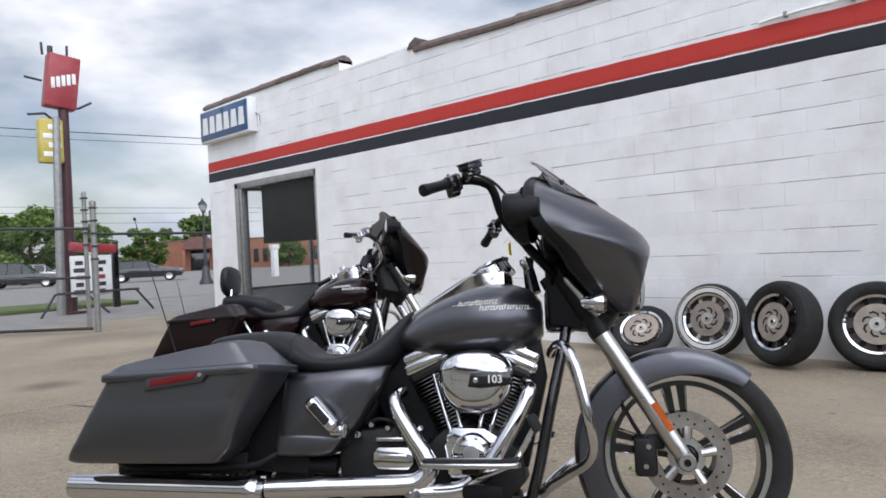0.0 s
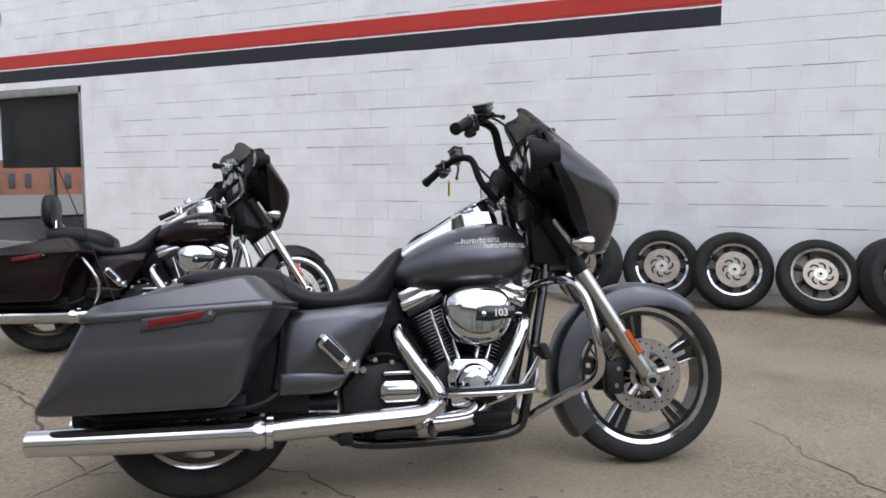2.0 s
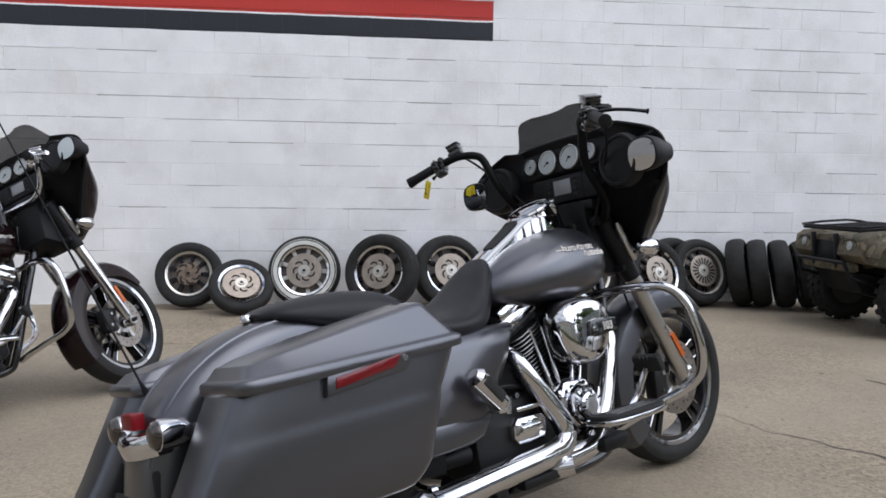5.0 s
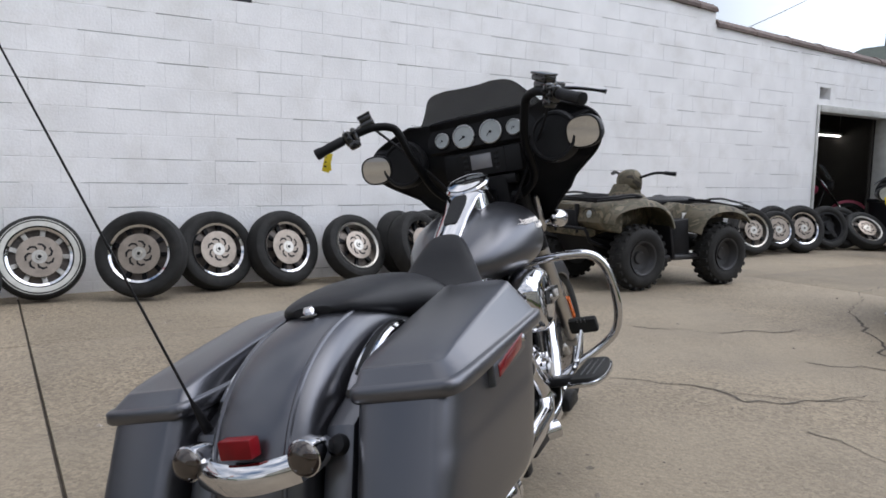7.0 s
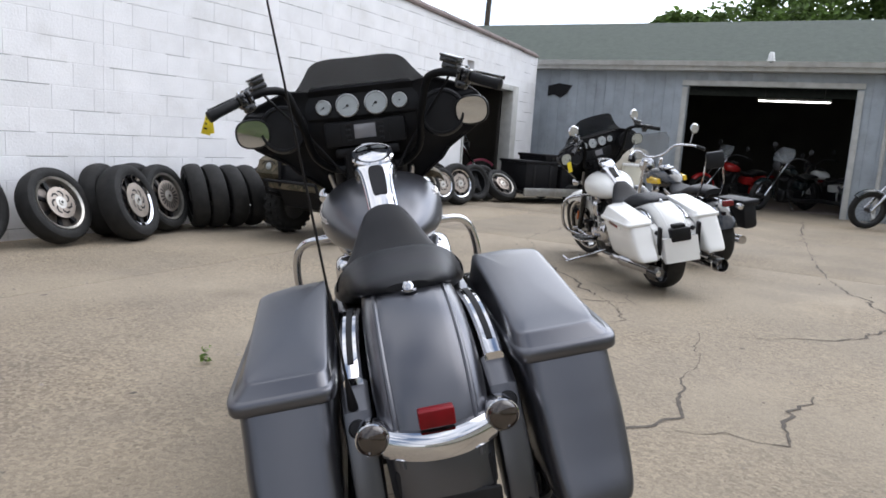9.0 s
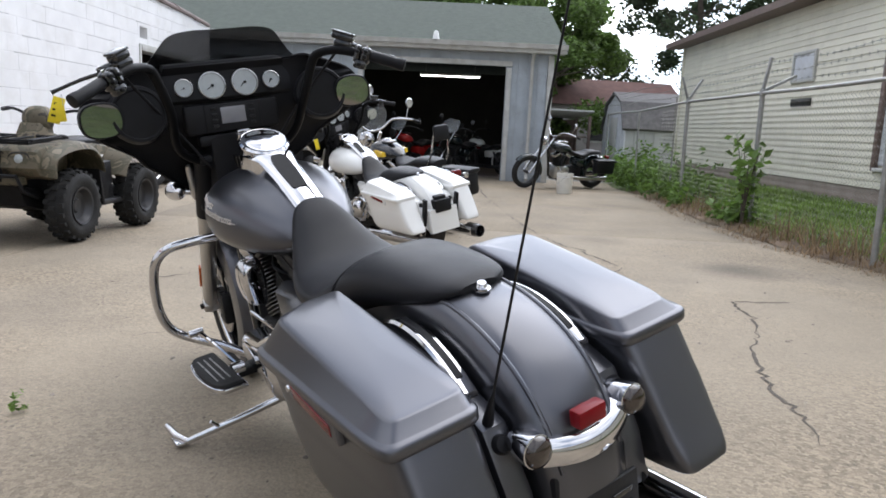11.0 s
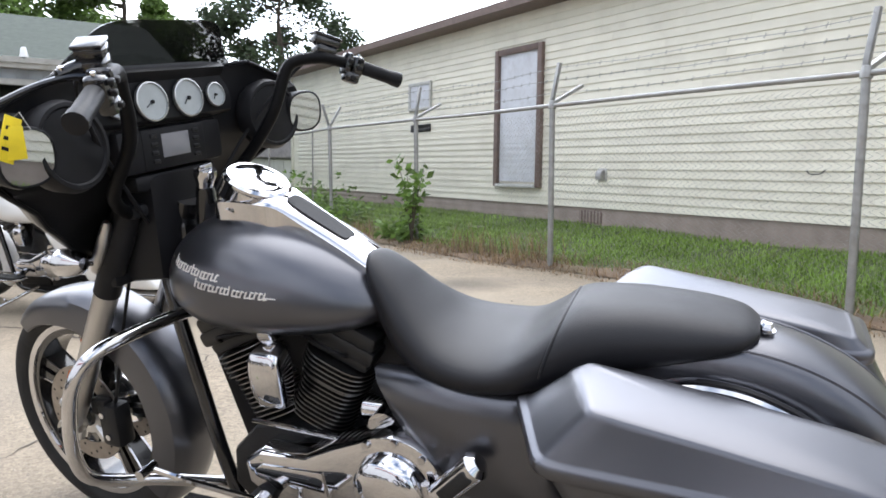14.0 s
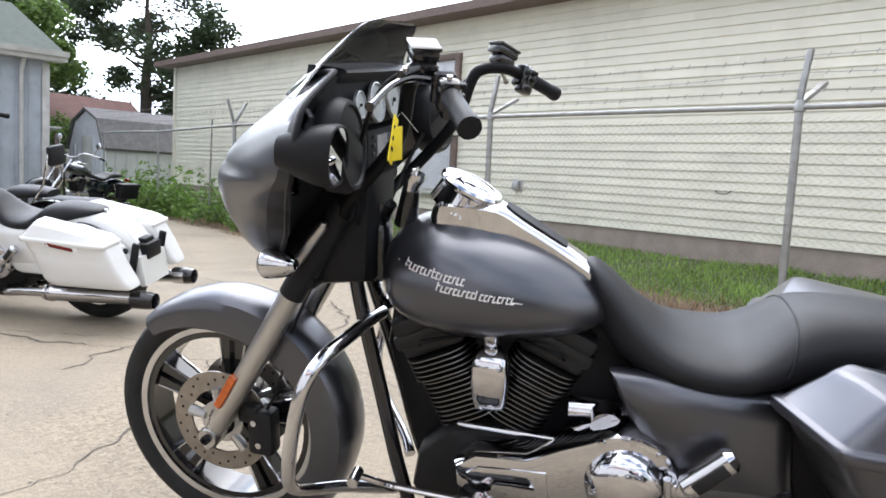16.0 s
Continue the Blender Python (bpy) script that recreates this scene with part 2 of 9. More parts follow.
# ---------------------------------------------------------------- mesh building
class M:
    """Collects vertices and faces of one mesh."""

    def __init__(self):
        self.v, self.f = [], []

    def add(self, v, f):
        o = len(self.v)
        self.v += [Vector(p) for p in v]
        self.f += [tuple(i + o for i in q) for q in f]
        return self

    def join(self, other, m=None):
        return self.add([(m @ p) if m else p for p in other.v], other.f)

    def xf(self, m):
        self.v = [m @ p for p in self.v]
        return self

    def box(self, c, s, bev=0.0, m=None):
        """A box of size s round c, its edges chamfered by bev."""
        bm = bmesh.new()
        bmesh.ops.create_cube(bm, size=1.0)
        for p in bm.verts:
            p.co = Vector((p.co.x * s[0], p.co.y * s[1], p.co.z * s[2]))
        if bev:
            bmesh.ops.bevel(bm, geom=list(bm.edges), offset=bev, segments=2, profile=0.5, affect="EDGES")
        bm.verts.index_update()
        t = Matrix.Translation(c) @ m if m else Matrix.Translation(c)
        self.add([t @ p.co for p in bm.verts], [[q.index for q in g.verts] for g in bm.faces])
        bm.free()
        return self

    def loft(self, rings, caps=True, loop=True, around=False):
        n = len(rings[0])
        v = [p for r in rings for p in r]
        f = []
        k = len(rings)
        for i in range(k if around else k - 1):
            a, b = i * n, ((i + 1) % k) * n
            for j in range(n if loop else n - 1):
                f.append((a + j, a + (j + 1) % n, b + (j + 1) % n, b + j))
        if caps and not around:
            f.append(tuple(range(n))[::-1])
            f.append(tuple(range((k - 1) * n, k * n)))
        return self.add(v, f)

    def tube(self, pts, r, seg=10, closed=False, n=0):
        """A round bar along pts; n: points put in between for a smooth curve."""
        pts = [Vector(p) for p in pts]
        rs = list(r) if hasattr(r, "__len__") else [r] * len(pts)
        if n:
            q = smooth([(*p, a) for p, a in zip(pts, rs)], n, closed)
            pts, rs = [Vector(a[:3]) for a in q], [a[3] for a in q]
        k = len(pts)
        up, rings = None, []
        for i, p in enumerate(pts):
            d = (pts[(i + 1) % k] - pts[i - 1]) if closed else (pts[min(i + 1, k - 1)] - pts[max(i - 1, 0)])
            d = d.normalized() if d.length > 1e-9 else Vector((0, 0, 1))
            if up is None:
                up = d.orthogonal().normalized()
            up = (up - d * up.dot(d))
            up = up.normalized() if up.length > 1e-6 else d.orthogonal().normalized()
            s = d.cross(up)
            rings.append([p + (up * math.cos(a) + s * math.sin(a)) * rs[i] for a in [2 * math.pi * j / seg for j in range(seg)]])
        return self.loft(rings, caps=not closed, around=closed)

    def cyl(self, a, b, r, r2=None, seg=20):
        return self.tube([a, b], [r, r if r2 is None else r2], seg)

    def lathe(self, prof, c=(0, 0, 0), axis=(0, 1, 0), seg=32, ring=False):
        """Turns a profile of (radius, height) round an axis through c."""
        c, ax = Vector(c), Vector(axis).normalized()
        u = ax.orthogonal().normalized()
        w = ax.cross(u)
        rings = []
        for j in range(seg):
            a = 2 * math.pi * j / seg
            d = u * math.cos(a) + w * math.sin(a)
            rings.append([c + d * max(r, 1e-5) + ax * h for r, h in prof])
        return self.loft(rings, caps=False, loop=ring, around=True)

    def prism(self, outline, a, b, axis="y", bev=0.0):
        """An outline in two axes, given a thickness from a to b along the third."""
        bm = bmesh.new()
        put = {"y": lambda p, d: (p[0], d, p[1]), "x": lambda p, d: (d, p[0], p[1]), "z": lambda p, d: (p[0], p[1], d)}[axis]
        lo = [bm.verts.new(put(p, a)) for p in outline]
        hi = [bm.verts.new(put(p, b)) for p in outline]
        k = len(lo)
        bm.faces.new(lo[::-1])
        bm.faces.new(hi)
        for i in range(k):
            bm.faces.new((lo[i], lo[(i + 1) % k], hi[(i + 1) % k], hi[i]))
        bmesh.ops.recalc_face_normals(bm, faces=bm.faces)
        if bev:
            rim = [e for e in bm.edges if all(q in lo for q in e.verts) or all(q in hi for q in e.verts)]
            bmesh.ops.bevel(bm, geom=rim, offset=bev, segments=2, profile=0.5, affect="EDGES")
        bm.verts.index_update()
        self.add([p.co.copy() for p in bm.verts], [[q.index for q in g.verts] for g in bm.faces])
        bm.free()
        return self


def smooth(rows, n, closed=False):
    """Catmull-Rom rows between the given rows, n for each step."""
    rows = [np.array(r, float) for r in rows]
    k, out = len(rows), []
    for i in range(k if closed else k - 1):
        if closed:
            p0, p1, p2, p3 = rows[i - 1], rows[i], rows[(i + 1) % k], rows[(i + 2) % k]
        else:
            p0, p1, p2, p3 = rows[max(i - 1, 0)], rows[i], rows[i + 1], rows[min(i + 2, k - 1)]
        for j in range(n):
            t = j / n
            out.append(0.5 * (2 * p1 + (p2 - p0) * t + (2 * p0 - 5 * p1 + 4 * p2 - p3) * t * t + (3 * p1 - p0 - 3 * p2 + p3) * t ** 3))
    if not closed:
        out.append(rows[-1])
    return [tuple(r) for r in out]


def oval(n, p=2.0):
    """Points of a super-ellipse of half-size one."""
    out = []
    for j in range(n):
        a = 2 * math.pi * j / n
        c, s = math.cos(a), math.sin(a)
        out.append((math.copysign(abs(c) ** (2 / p), c), math.copysign(abs(s) ** (2 / p), s)))
    return out


def mesh_of(name, m, material, sharp=38.0):
    me = bpy.data.meshes.new(name)
    me.from_pydata([tuple(p) for p in m.v], [], m.f)
    bm = bmesh.new()
    bm.from_mesh(me)
    bmesh.ops.recalc_face_normals(bm, faces=bm.faces)
    bm.to_mesh(me)
    bm.free()
    me.polygons.foreach_set("use_smooth", [True] * len(me.polygons))
    me.set_sharp_from_angle(angle=radians(sharp))
    me.materials.append(material)
    return me


def part(name, m, material, parent=None, label="", sharp=38.0):
    ob = new(name, mesh_of(name, m, material, sharp))
    ob.parent = parent
    return tagged(ob, label)


def thing(name, place, label, category, group=""):
    """An empty at a thing's base, to carry its parts."""
    ob = new(name)
    ob.empty_display_size = 0.1
    ob.matrix_basis = place
    return tagged(ob, label, category, group)


def structure(name, m, material, label="", category="", sharp=38.0):
    ob = new(name, mesh_of(name, m, material, sharp))
    return tagged(ob, label, category, "", "structure")

# ---------------------------------------------------------------- surfaces of the place
def math_node(n, l, op, a, b=None):
    q = n.new("ShaderNodeMath")
    q.operation = op
    for i, x in enumerate((a, b)):
        if x is None:
            continue
        if isinstance(x, (int, float)):
            q.inputs[i].default_value = x
        else:
            l.new(x, q.inputs[i])
    return q.outputs[0]


def wall_paint():
    """White masonry paint with a red and a black band painted across it, grime and bare patches."""
    m = mat("white_masonry_paint", (0.84, 0.84, 0.85), 0.62, 0, 0.05, 3.0, 0.35, 55, dirt=(0.5, 0.47, 0.42), dirt_amt=0.3, dscale=2.2, world=True)
    n, l = m.node_tree.nodes, m.node_tree.links
    b = n["Principled BSDF"]
    src = b.inputs["Base Color"].links[0].from_socket
    geo = n.new("ShaderNodeNewGeometry")
    sep = n.new("ShaderNodeSeparateXYZ")
    l.new(geo.outputs["Position"], sep.inputs[0])
    wob = n.new("ShaderNodeTexNoise")
    wob.inputs["Scale"].default_value = 4.0
    l.new(geo.outputs["Position"], wob.inputs["Vector"])
    level = math_node(n, l, "SUBTRACT", sep.outputs["Z"], math_node(n, l, "MULTIPLY", math_node(n, l, "ADD", sep.outputs["X"], 0.9), -0.0014))
    level = math_node(n, l, "ADD", level, math_node(n, l, "MULTIPLY", math_node(n, l, "SUBTRACT", wob.outputs["Fac"], 0.5), 0.012))
    ends = math_node(n, l, "LESS_THAN", sep.outputs["X"], -0.9)
    for lo, hi, col in ((2.587, 2.762, (0.5, 0.035, 0.025)), (2.405, 2.572, (0.014, 0.016, 0.024))):
        band = math_node(n, l, "MULTIPLY", math_node(n, l, "GREATER_THAN", level, lo), math_node(n, l, "LESS_THAN", level, hi))
        band = math_node(n, l, "MULTIPLY", band, ends)
        mx = n.new("ShaderNodeMix")
        mx.data_type = "RGBA"
        l.new(band, mx.inputs["Factor"])
        l.new(src, mx.inputs["A"])
        mx.inputs["B"].default_value = (*col, 1)
        src = mx.outputs["Result"]
    l.new(src, b.inputs["Base Color"])
    return per_piece(m, 0.03)


def concrete():
    m = mat("worn_concrete", (0.29, 0.243, 0.18), 0.85, 0, 0.16, 0.9, 0.6, 45, dirt=(0.15, 0.13, 0.11), dirt_amt=0.55, dscale=0.8)
    n, l = m.node_tree.nodes, m.node_tree.links
    b = n["Principled BSDF"]
    src = b.inputs["Base Color"].links[0].from_socket
    tc = n.new("ShaderNodeTexCoord")
    # exposed pebbles
    vo = n.new("ShaderNodeTexVoronoi")
    vo.inputs["Scale"].default_value = 70.0
    l.new(tc.outputs["Object"], vo.inputs["Vector"])
    r = n.new("ShaderNodeValToRGB")
    r.color_ramp.elements[0].color, r.color_ramp.elements[1].color = (0.32, 0.3, 0.275, 1), (1.36, 1.31, 1.24, 1)
    l.new(vo.outputs["Color"], r.inputs["Fac"])
    mx = n.new("ShaderNodeMix")
    mx.data_type, mx.blend_type = "RGBA", "MULTIPLY"
    n4 = n.new("ShaderNodeTexNoise")
    n4.inputs["Scale"].default_value, n4.inputs["Detail"].default_value = 0.55, 6.0
    l.new(tc.outputs["Object"], n4.inputs["Vector"])
    mr = n.new("ShaderNodeMapRange")
    mr.inputs["From Min"].default_value, mr.inputs["From Max"].default_value = 0.42, 0.62
    mr.inputs["To Min"].default_value, mr.inputs["To Max"].default_value = 0.2, 0.75
    l.new(n4.outputs["Fac"], mr.inputs["Value"])
    l.new(mr.outputs["Result"], mx.inputs["Factor"])
    l.new(src, mx.inputs["A"])
    l.new(r.outputs["Color"], mx.inputs["B"])
    # fine sand grain and a few old oil stains
    n5 = n.new("ShaderNodeTexNoise")
    n5.inputs["Scale"].default_value, n5.inputs["Detail"].default_value, n5.inputs["Roughness"].default_value = 120.0, 4.0, 0.8
    l.new(tc.outputs["Object"], n5.inputs["Vector"])
    grain = n.new("ShaderNodeMapRange")
    grain.inputs["From Min"].default_value, grain.inputs["From Max"].default_value = 0.3, 0.7
    grain.inputs["To Min"].default_value, grain.inputs["To Max"].default_value = 0.7, 1.25
    l.new(n5.outputs["Fac"], grain.inputs["Value"])
    value = grain.outputs["Result"]
    for sx, sy, rad, dark in ((-6.8, 3.2, 0.3, 0.45), (2.03, 0.2, 0.42, 0.5), (-0.4, 4.9, 0.22, 0.7), (3.4, 1.1, 0.35, 0.75), (-2.2, 1.7, 0.2, 0.75)):
        far = n.new("ShaderNodeVectorMath")
        far.operation = "DISTANCE"
        l.new(tc.outputs["Object"], far.inputs[0])
        far.inputs[1].default_value = (sx, sy, 0)
        rim = math_node(n, l, "ADD", far.outputs["Value"], math_node(n, l, "MULTIPLY", n4.outputs["Fac"], 0.3))
        spot = n.new("ShaderNodeMapRange")
        spot.inputs["From Min"].default_value, spot.inputs["From Max"].default_value = rad * 0.6, rad * 1.5
        spot.inputs["To Min"].default_value, spot.inputs["To Max"].default_value = dark, 1.0
        l.new(rim, spot.inputs["Value"])
        value = math_node(n, l, "MULTIPLY", value, spot.outputs["Result"])
    tone = n.new("ShaderNodeHueSaturation")
    l.new(value, tone.inputs["Value"])
    l.new(mx.outputs["Result"], tone.inputs["Color"])
    l.new(tone.outputs["Color"], b.inputs["Base Color"])
    return m


WALL = wall_paint()
CONCRETE = per_piece(concrete(), 0.05)
JOINT = mat("dark_joint_dirt", (0.095, 0.08, 0.065), 0.95, 0, 0.3, 20, 0.4, 90)
DIRT = mat("soil_and_dry_grass", (0.15, 0.105, 0.07), 0.95, 0, 0.35, 3, 0.6, 40, dirt=(0.09, 0.1, 0.035), dirt_amt=0.8, dscale=1.2)
TURF = mat("turf_soil", (0.075, 0.105, 0.03), 0.95, 0, 0.4, 6, 0.6, 50, dirt=(0.13, 0.1, 0.06), dirt_amt=0.6, dscale=2.0)
ASPHALT = mat("street_asphalt", (0.21, 0.2, 0.19), 0.9, 0, 0.15, 2, 0.4, 90)
SIDING = per_piece(mat("cream_vinyl_siding", (0.75, 0.722, 0.605), 0.5, 0, 0.05, 2.5, 0.08, 60, dirt=(0.42, 0.38, 0.3), dirt_amt=0.3, dscale=1.6, world=True), 0.06)
FOUND = mat("grey_foundation", (0.31, 0.255, 0.225), 0.9, 0, 0.15, 5, 0.5, 60)
SHINGLE = mat("green_asphalt_shingle", (0.06, 0.075, 0.06), 0.9, 0, 0.25, 8, 0.6, 60)
SHINGLE_GY = mat("grey_asphalt_shingle", (0.3, 0.29, 0.29), 0.9, 0, 0.25, 8, 0.6, 60)
SHINGLE_DK = mat("dark_shed_shingle", (0.13, 0.125, 0.125), 0.9, 0, 0.25, 8, 0.6, 60)
PANEL = per_piece(mat("blue_grey_weathered_siding", (0.36, 0.40, 0.44), 0.6, 0, 0.12, 3, 0.1, 60, dirt=(0.19, 0.19, 0.19), dirt_amt=0.5, dscale=2.5, world=True), 0.08)
TRIM = mat("weathered_white_trim", (0.5, 0.5, 0.48), 0.6, 0, 0.12, 6, 0.2, 60, dirt=(0.3, 0.27, 0.22), dirt_amt=0.5, dscale=4)
BROWN = mat("brown_painted_wood", (0.15, 0.105, 0.09), 0.6, 0, 0.2, 10, 0.2, 80)
GALV = mat("galvanised_steel", (0.33, 0.33, 0.32), 0.5, 0.7, 0.15, 14, 0.1, 120, dirt=(0.2, 0.15, 0.11), dirt_amt=0.4, dscale=6)
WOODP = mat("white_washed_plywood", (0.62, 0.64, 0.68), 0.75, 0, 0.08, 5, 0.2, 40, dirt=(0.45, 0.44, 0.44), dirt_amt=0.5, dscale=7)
CLAY = per_piece(mat("weathered_clay_coping", (0.13, 0.095, 0.085), 0.8, 0, 0.25, 12, 0.4, 60, dirt=(0.25, 0.2, 0.17), dirt_amt=0.5, dscale=8), 0.25)
# Near-black, so that the dimness of unlit rooms sits in the colour.
ROOM_SHADE = mat("room_shade_wall", (0.05, 0.045, 0.04), 0.9, 0, 0.2, 2)
BRICK = mat("red_brick_far", (0.28, 0.12, 0.075), 0.9, 0, 0.18, 1.2, 0.3, 20)
BARK = mat("tree_bark", (0.08, 0.065, 0.05), 0.95, 0, 0.3, 8, 0.8, 25)

# ---------------------------------------------------------------- ground
WY = 7.45          # face of the white block wall
g = M()
g.add([(-900, -900, -0.03), (900, -900, -0.03), (900, 900, -0.03), (-900, 900, -0.03)], [(0, 1, 2, 3)])
structure("ground", g, ASPHALT, "grey asphalt and bare ground reaching the horizon", "ground")

pave = structure("pavement", M().box((-0.6, 2.7, -0.035), (26.4, 9.7, 0.03)), JOINT, "worn tan concrete lot with cracks and dirty joints", "pavement")

rng = random.Random(5)
# joints of the lot, as lines in x and in y
XS = [-13.8, -11.2, -8.6, -5.7, -2.72, 3.7, 6.7, 9.6, 12.6]
YS = [-2.1, 5.72, 7.6]
for i in range(len(XS) - 1):
    for j in range(len(YS) - 1):
        x0, x1, y0, y1 = XS[i], XS[i + 1], YS[j], YS[j + 1]
        s = M().prism([(x0 + 0.006, y0 + 0.006), (x1 - 0.006, y0 + 0.006), (x1 - 0.006, y1 - 0.006), (x0 + 0.006, y1 - 0.006)], -0.03, rng.uniform(-0.003, 0.0), "z", 0.004)
        part("slab", s, CONCRETE, pave)
part("slab_infill", M().box((11.95, 4.0, -0.018), (1.3, 7.2, 0.03)), CONCRETE, pave)

# grass strip along the fence, turning up to the house
edge = [(-16, -1.15), (-6, -1.2), (-2, -1.12), (0, -1.08), (1.2, -1.2), (2.2, -1.12), (3.4, -0.84), (5.0, -0.76), (6.2, -0.77), (7.5, -0.9), (9.0, -0.95), (10.6, -0.75), (12.2, -0.9), (14, -1.2), (30, -1.5)]
rows = smooth([(*p, 0) for p in edge], 8)
lawn = M()
cols = [0, 0.12, 0.35, 0.8, 1.6, 2.4, 9.0]
for x, y, _ in rows:
    for d in cols:
        lawn.v.append(Vector((x + rng.uniform(-0.03, 0.03), y - d + rng.uniform(-0.05, 0.05) * (d < 2), 0.004 + 0.05 * min(1, d) + 0.135 * min(1.7, max(0, d - 0.6)) + rng.uniform(0, 0.02) * (d > 0))))
k = len(cols)
lawn.f += [(i * k + j, i * k + j + 1, (i + 1) * k + j + 1, (i + 1) * k + j) for i in range(len(rows) - 1) for j in range(k - 1)]
structure("lawn", lawn, TURF, "strip of rough grass and soil under the fence", "lawn")

soil = M()
cols = [-0.06, 0.1, 0.25, 0.42, 0.5]
for x, y, _ in rows:
    if -8 < x < 10:
        wide = 1.05 + 0.4 * math.sin(x * 1.9) + 0.25 * math.sin(x * 4.3 + 1)
        for d, z in zip(cols, (0.003, 0.03, 0.04, 0.034, 0.012)):
            soil.v.append(Vector((x, y - (d * wide if d > 0 else d) + rng.uniform(-0.03, 0.03), z + rng.uniform(0, 0.012))))
k = len(cols)
soil.f += [(i * k + j, i * k + j + 1, (i + 1) * k + j + 1, (i + 1) * k + j) for i in range(len(soil.v) // k - 1) for j in range(k - 1)]
structure("soil", soil, DIRT, "bare brown soil and dead grass along the lot edge", "soil")

# street on the west side
structure("road", M().box((-40, 5, -0.024), (38, 400, 0.02)), ASPHALT, "grey asphalt street beyond the lot", "road")
structure("kerb", M().box((-20.4, 6.2, 0.02), (2.6, 5.5, 0.1), 0.03), TURF, "low grass verge beside the street", "verge")

# ---------------------------------------------------------------- white block building
def top_at(x):
    if x < -7.96:
        return 3.76
    if x < -6.38:
        return 3.62
    if x < 5.18:
        return 3.54 - 0.034 * (x + 6.38)
    return 2.97 - 0.03 * (x - 5.18)


WX0, WX1 = -11.97, 10.85
WIN = (-11.08, -8.66, 0.14, 2.32)      # shop window
GDO = (7.58, 9.9, 0.0, 2.1)          # service door
HOLE = (7.62, 7.9, 2.19, 2.36)
wall = M()
TH = 0.22
stations = [WX0, WIN[0], WIN[1], -7.96, -6.38, GDO[0], HOLE[0], HOLE[1], GDO[1], WX1, -4, 0, 2.5, 5.18]
stations = sorted(set(stations))


def slab_xz(m, x0, x1, z0, z1a, z1b, y0=WY + 0.004, y1=WY + TH):
    m.prism([(x0, z0), (x1, z0), (x1, z1b), (x0, z1a)], y0, y1, "y")


for x0, x1 in zip(stations, stations[1:]):
    e = 1e-4
    za, zb = top_at(x0 + e), top_at(x1 - e)
    if x0 >= WIN[0] - e and x1 <= WIN[1] + e:
        slab_xz(wall, x0, x1, -0.05, WIN[2], WIN[2])
        slab_xz(wall, x0, x1, WIN[3], za, zb)
    elif x0 >= GDO[0] - e and x1 <= GDO[1] + e:
        if x0 >= HOLE[0] - e and x1 <= HOLE[1] + e:
            slab_xz(wall, x0, x1, GDO[3], HOLE[2], HOLE[2])
            slab_xz(wall, x0, x1, HOLE[3], za, zb)
        else:
            slab_xz(wall, x0, x1, GDO[3], za, zb)
    else:
        slab_xz(wall, x0, x1, -0.05, za, zb)
wall_north = structure("wall_north", wall, WALL, "white painted concrete block wall with red and black bands", "wall")

# other sides of the building, its floor and roof
shell = M().box((WX1 - 0.11, WY + TH + 5.0, 1.35), (0.22, 9.98, 2.8))
structure("wall_east", shell, WALL, "white painted block side wall", "wall")
sw = M()
for y0, y1, z0, z1 in ((WY + TH, 7.95, -0.05, 3.6), (7.95, 12.8, -0.05, 0.45), (7.95, 12.8, 2.35, 3.6), (12.8, 17.3, -0.05, 3.6)):
    sw.box((WX0 + 0.11, (y0 + y1) / 2, (z0 + z1) / 2), (0.22, y1 - y0, z1 - z0))
structure("wall_west", sw, WALL, "white painted block wall with a wide shop window", "wall")
structure("wall_back", M().box((-0.6, 17.4, 1.7), (23.1, 0.2, 3.4)), WALL, "plain back wall of the block building", "wall")
structure("wall_inner", M().box((-7.6, 12.3, 1.5), (0.15, 9.6, 3.0)).box((2.0, 12.3, 1.4), (0.15, 9.6, 2.8)), ROOM_SHADE, "partition walls inside the shop, coloured as room shade", "wall")
# Dark lining added over the white inner walls to dim the doorway.
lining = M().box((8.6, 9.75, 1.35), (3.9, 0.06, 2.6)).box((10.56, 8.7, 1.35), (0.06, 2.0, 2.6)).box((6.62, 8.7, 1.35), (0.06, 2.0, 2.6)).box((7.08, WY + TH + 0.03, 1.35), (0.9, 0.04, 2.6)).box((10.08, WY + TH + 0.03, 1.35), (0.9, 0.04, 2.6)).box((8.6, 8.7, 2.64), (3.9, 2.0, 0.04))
structure("workshop_shade_lining", lining, ROOM_SHADE, "added dark lining standing in for workshop shade", "wall")
structure("floor", M().box((-0.6, 12.4, -0.06), (23.0, 9.8, 0.05)), FOUND, "grey concrete shop floor", "floor")
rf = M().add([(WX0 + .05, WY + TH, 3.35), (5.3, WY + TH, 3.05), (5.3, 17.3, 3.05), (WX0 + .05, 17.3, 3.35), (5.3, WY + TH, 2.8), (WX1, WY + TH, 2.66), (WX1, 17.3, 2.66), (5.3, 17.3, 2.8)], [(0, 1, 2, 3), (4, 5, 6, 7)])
structure("ceiling", rf, ROOM_SHADE, "flat roof of the block building", "roof")

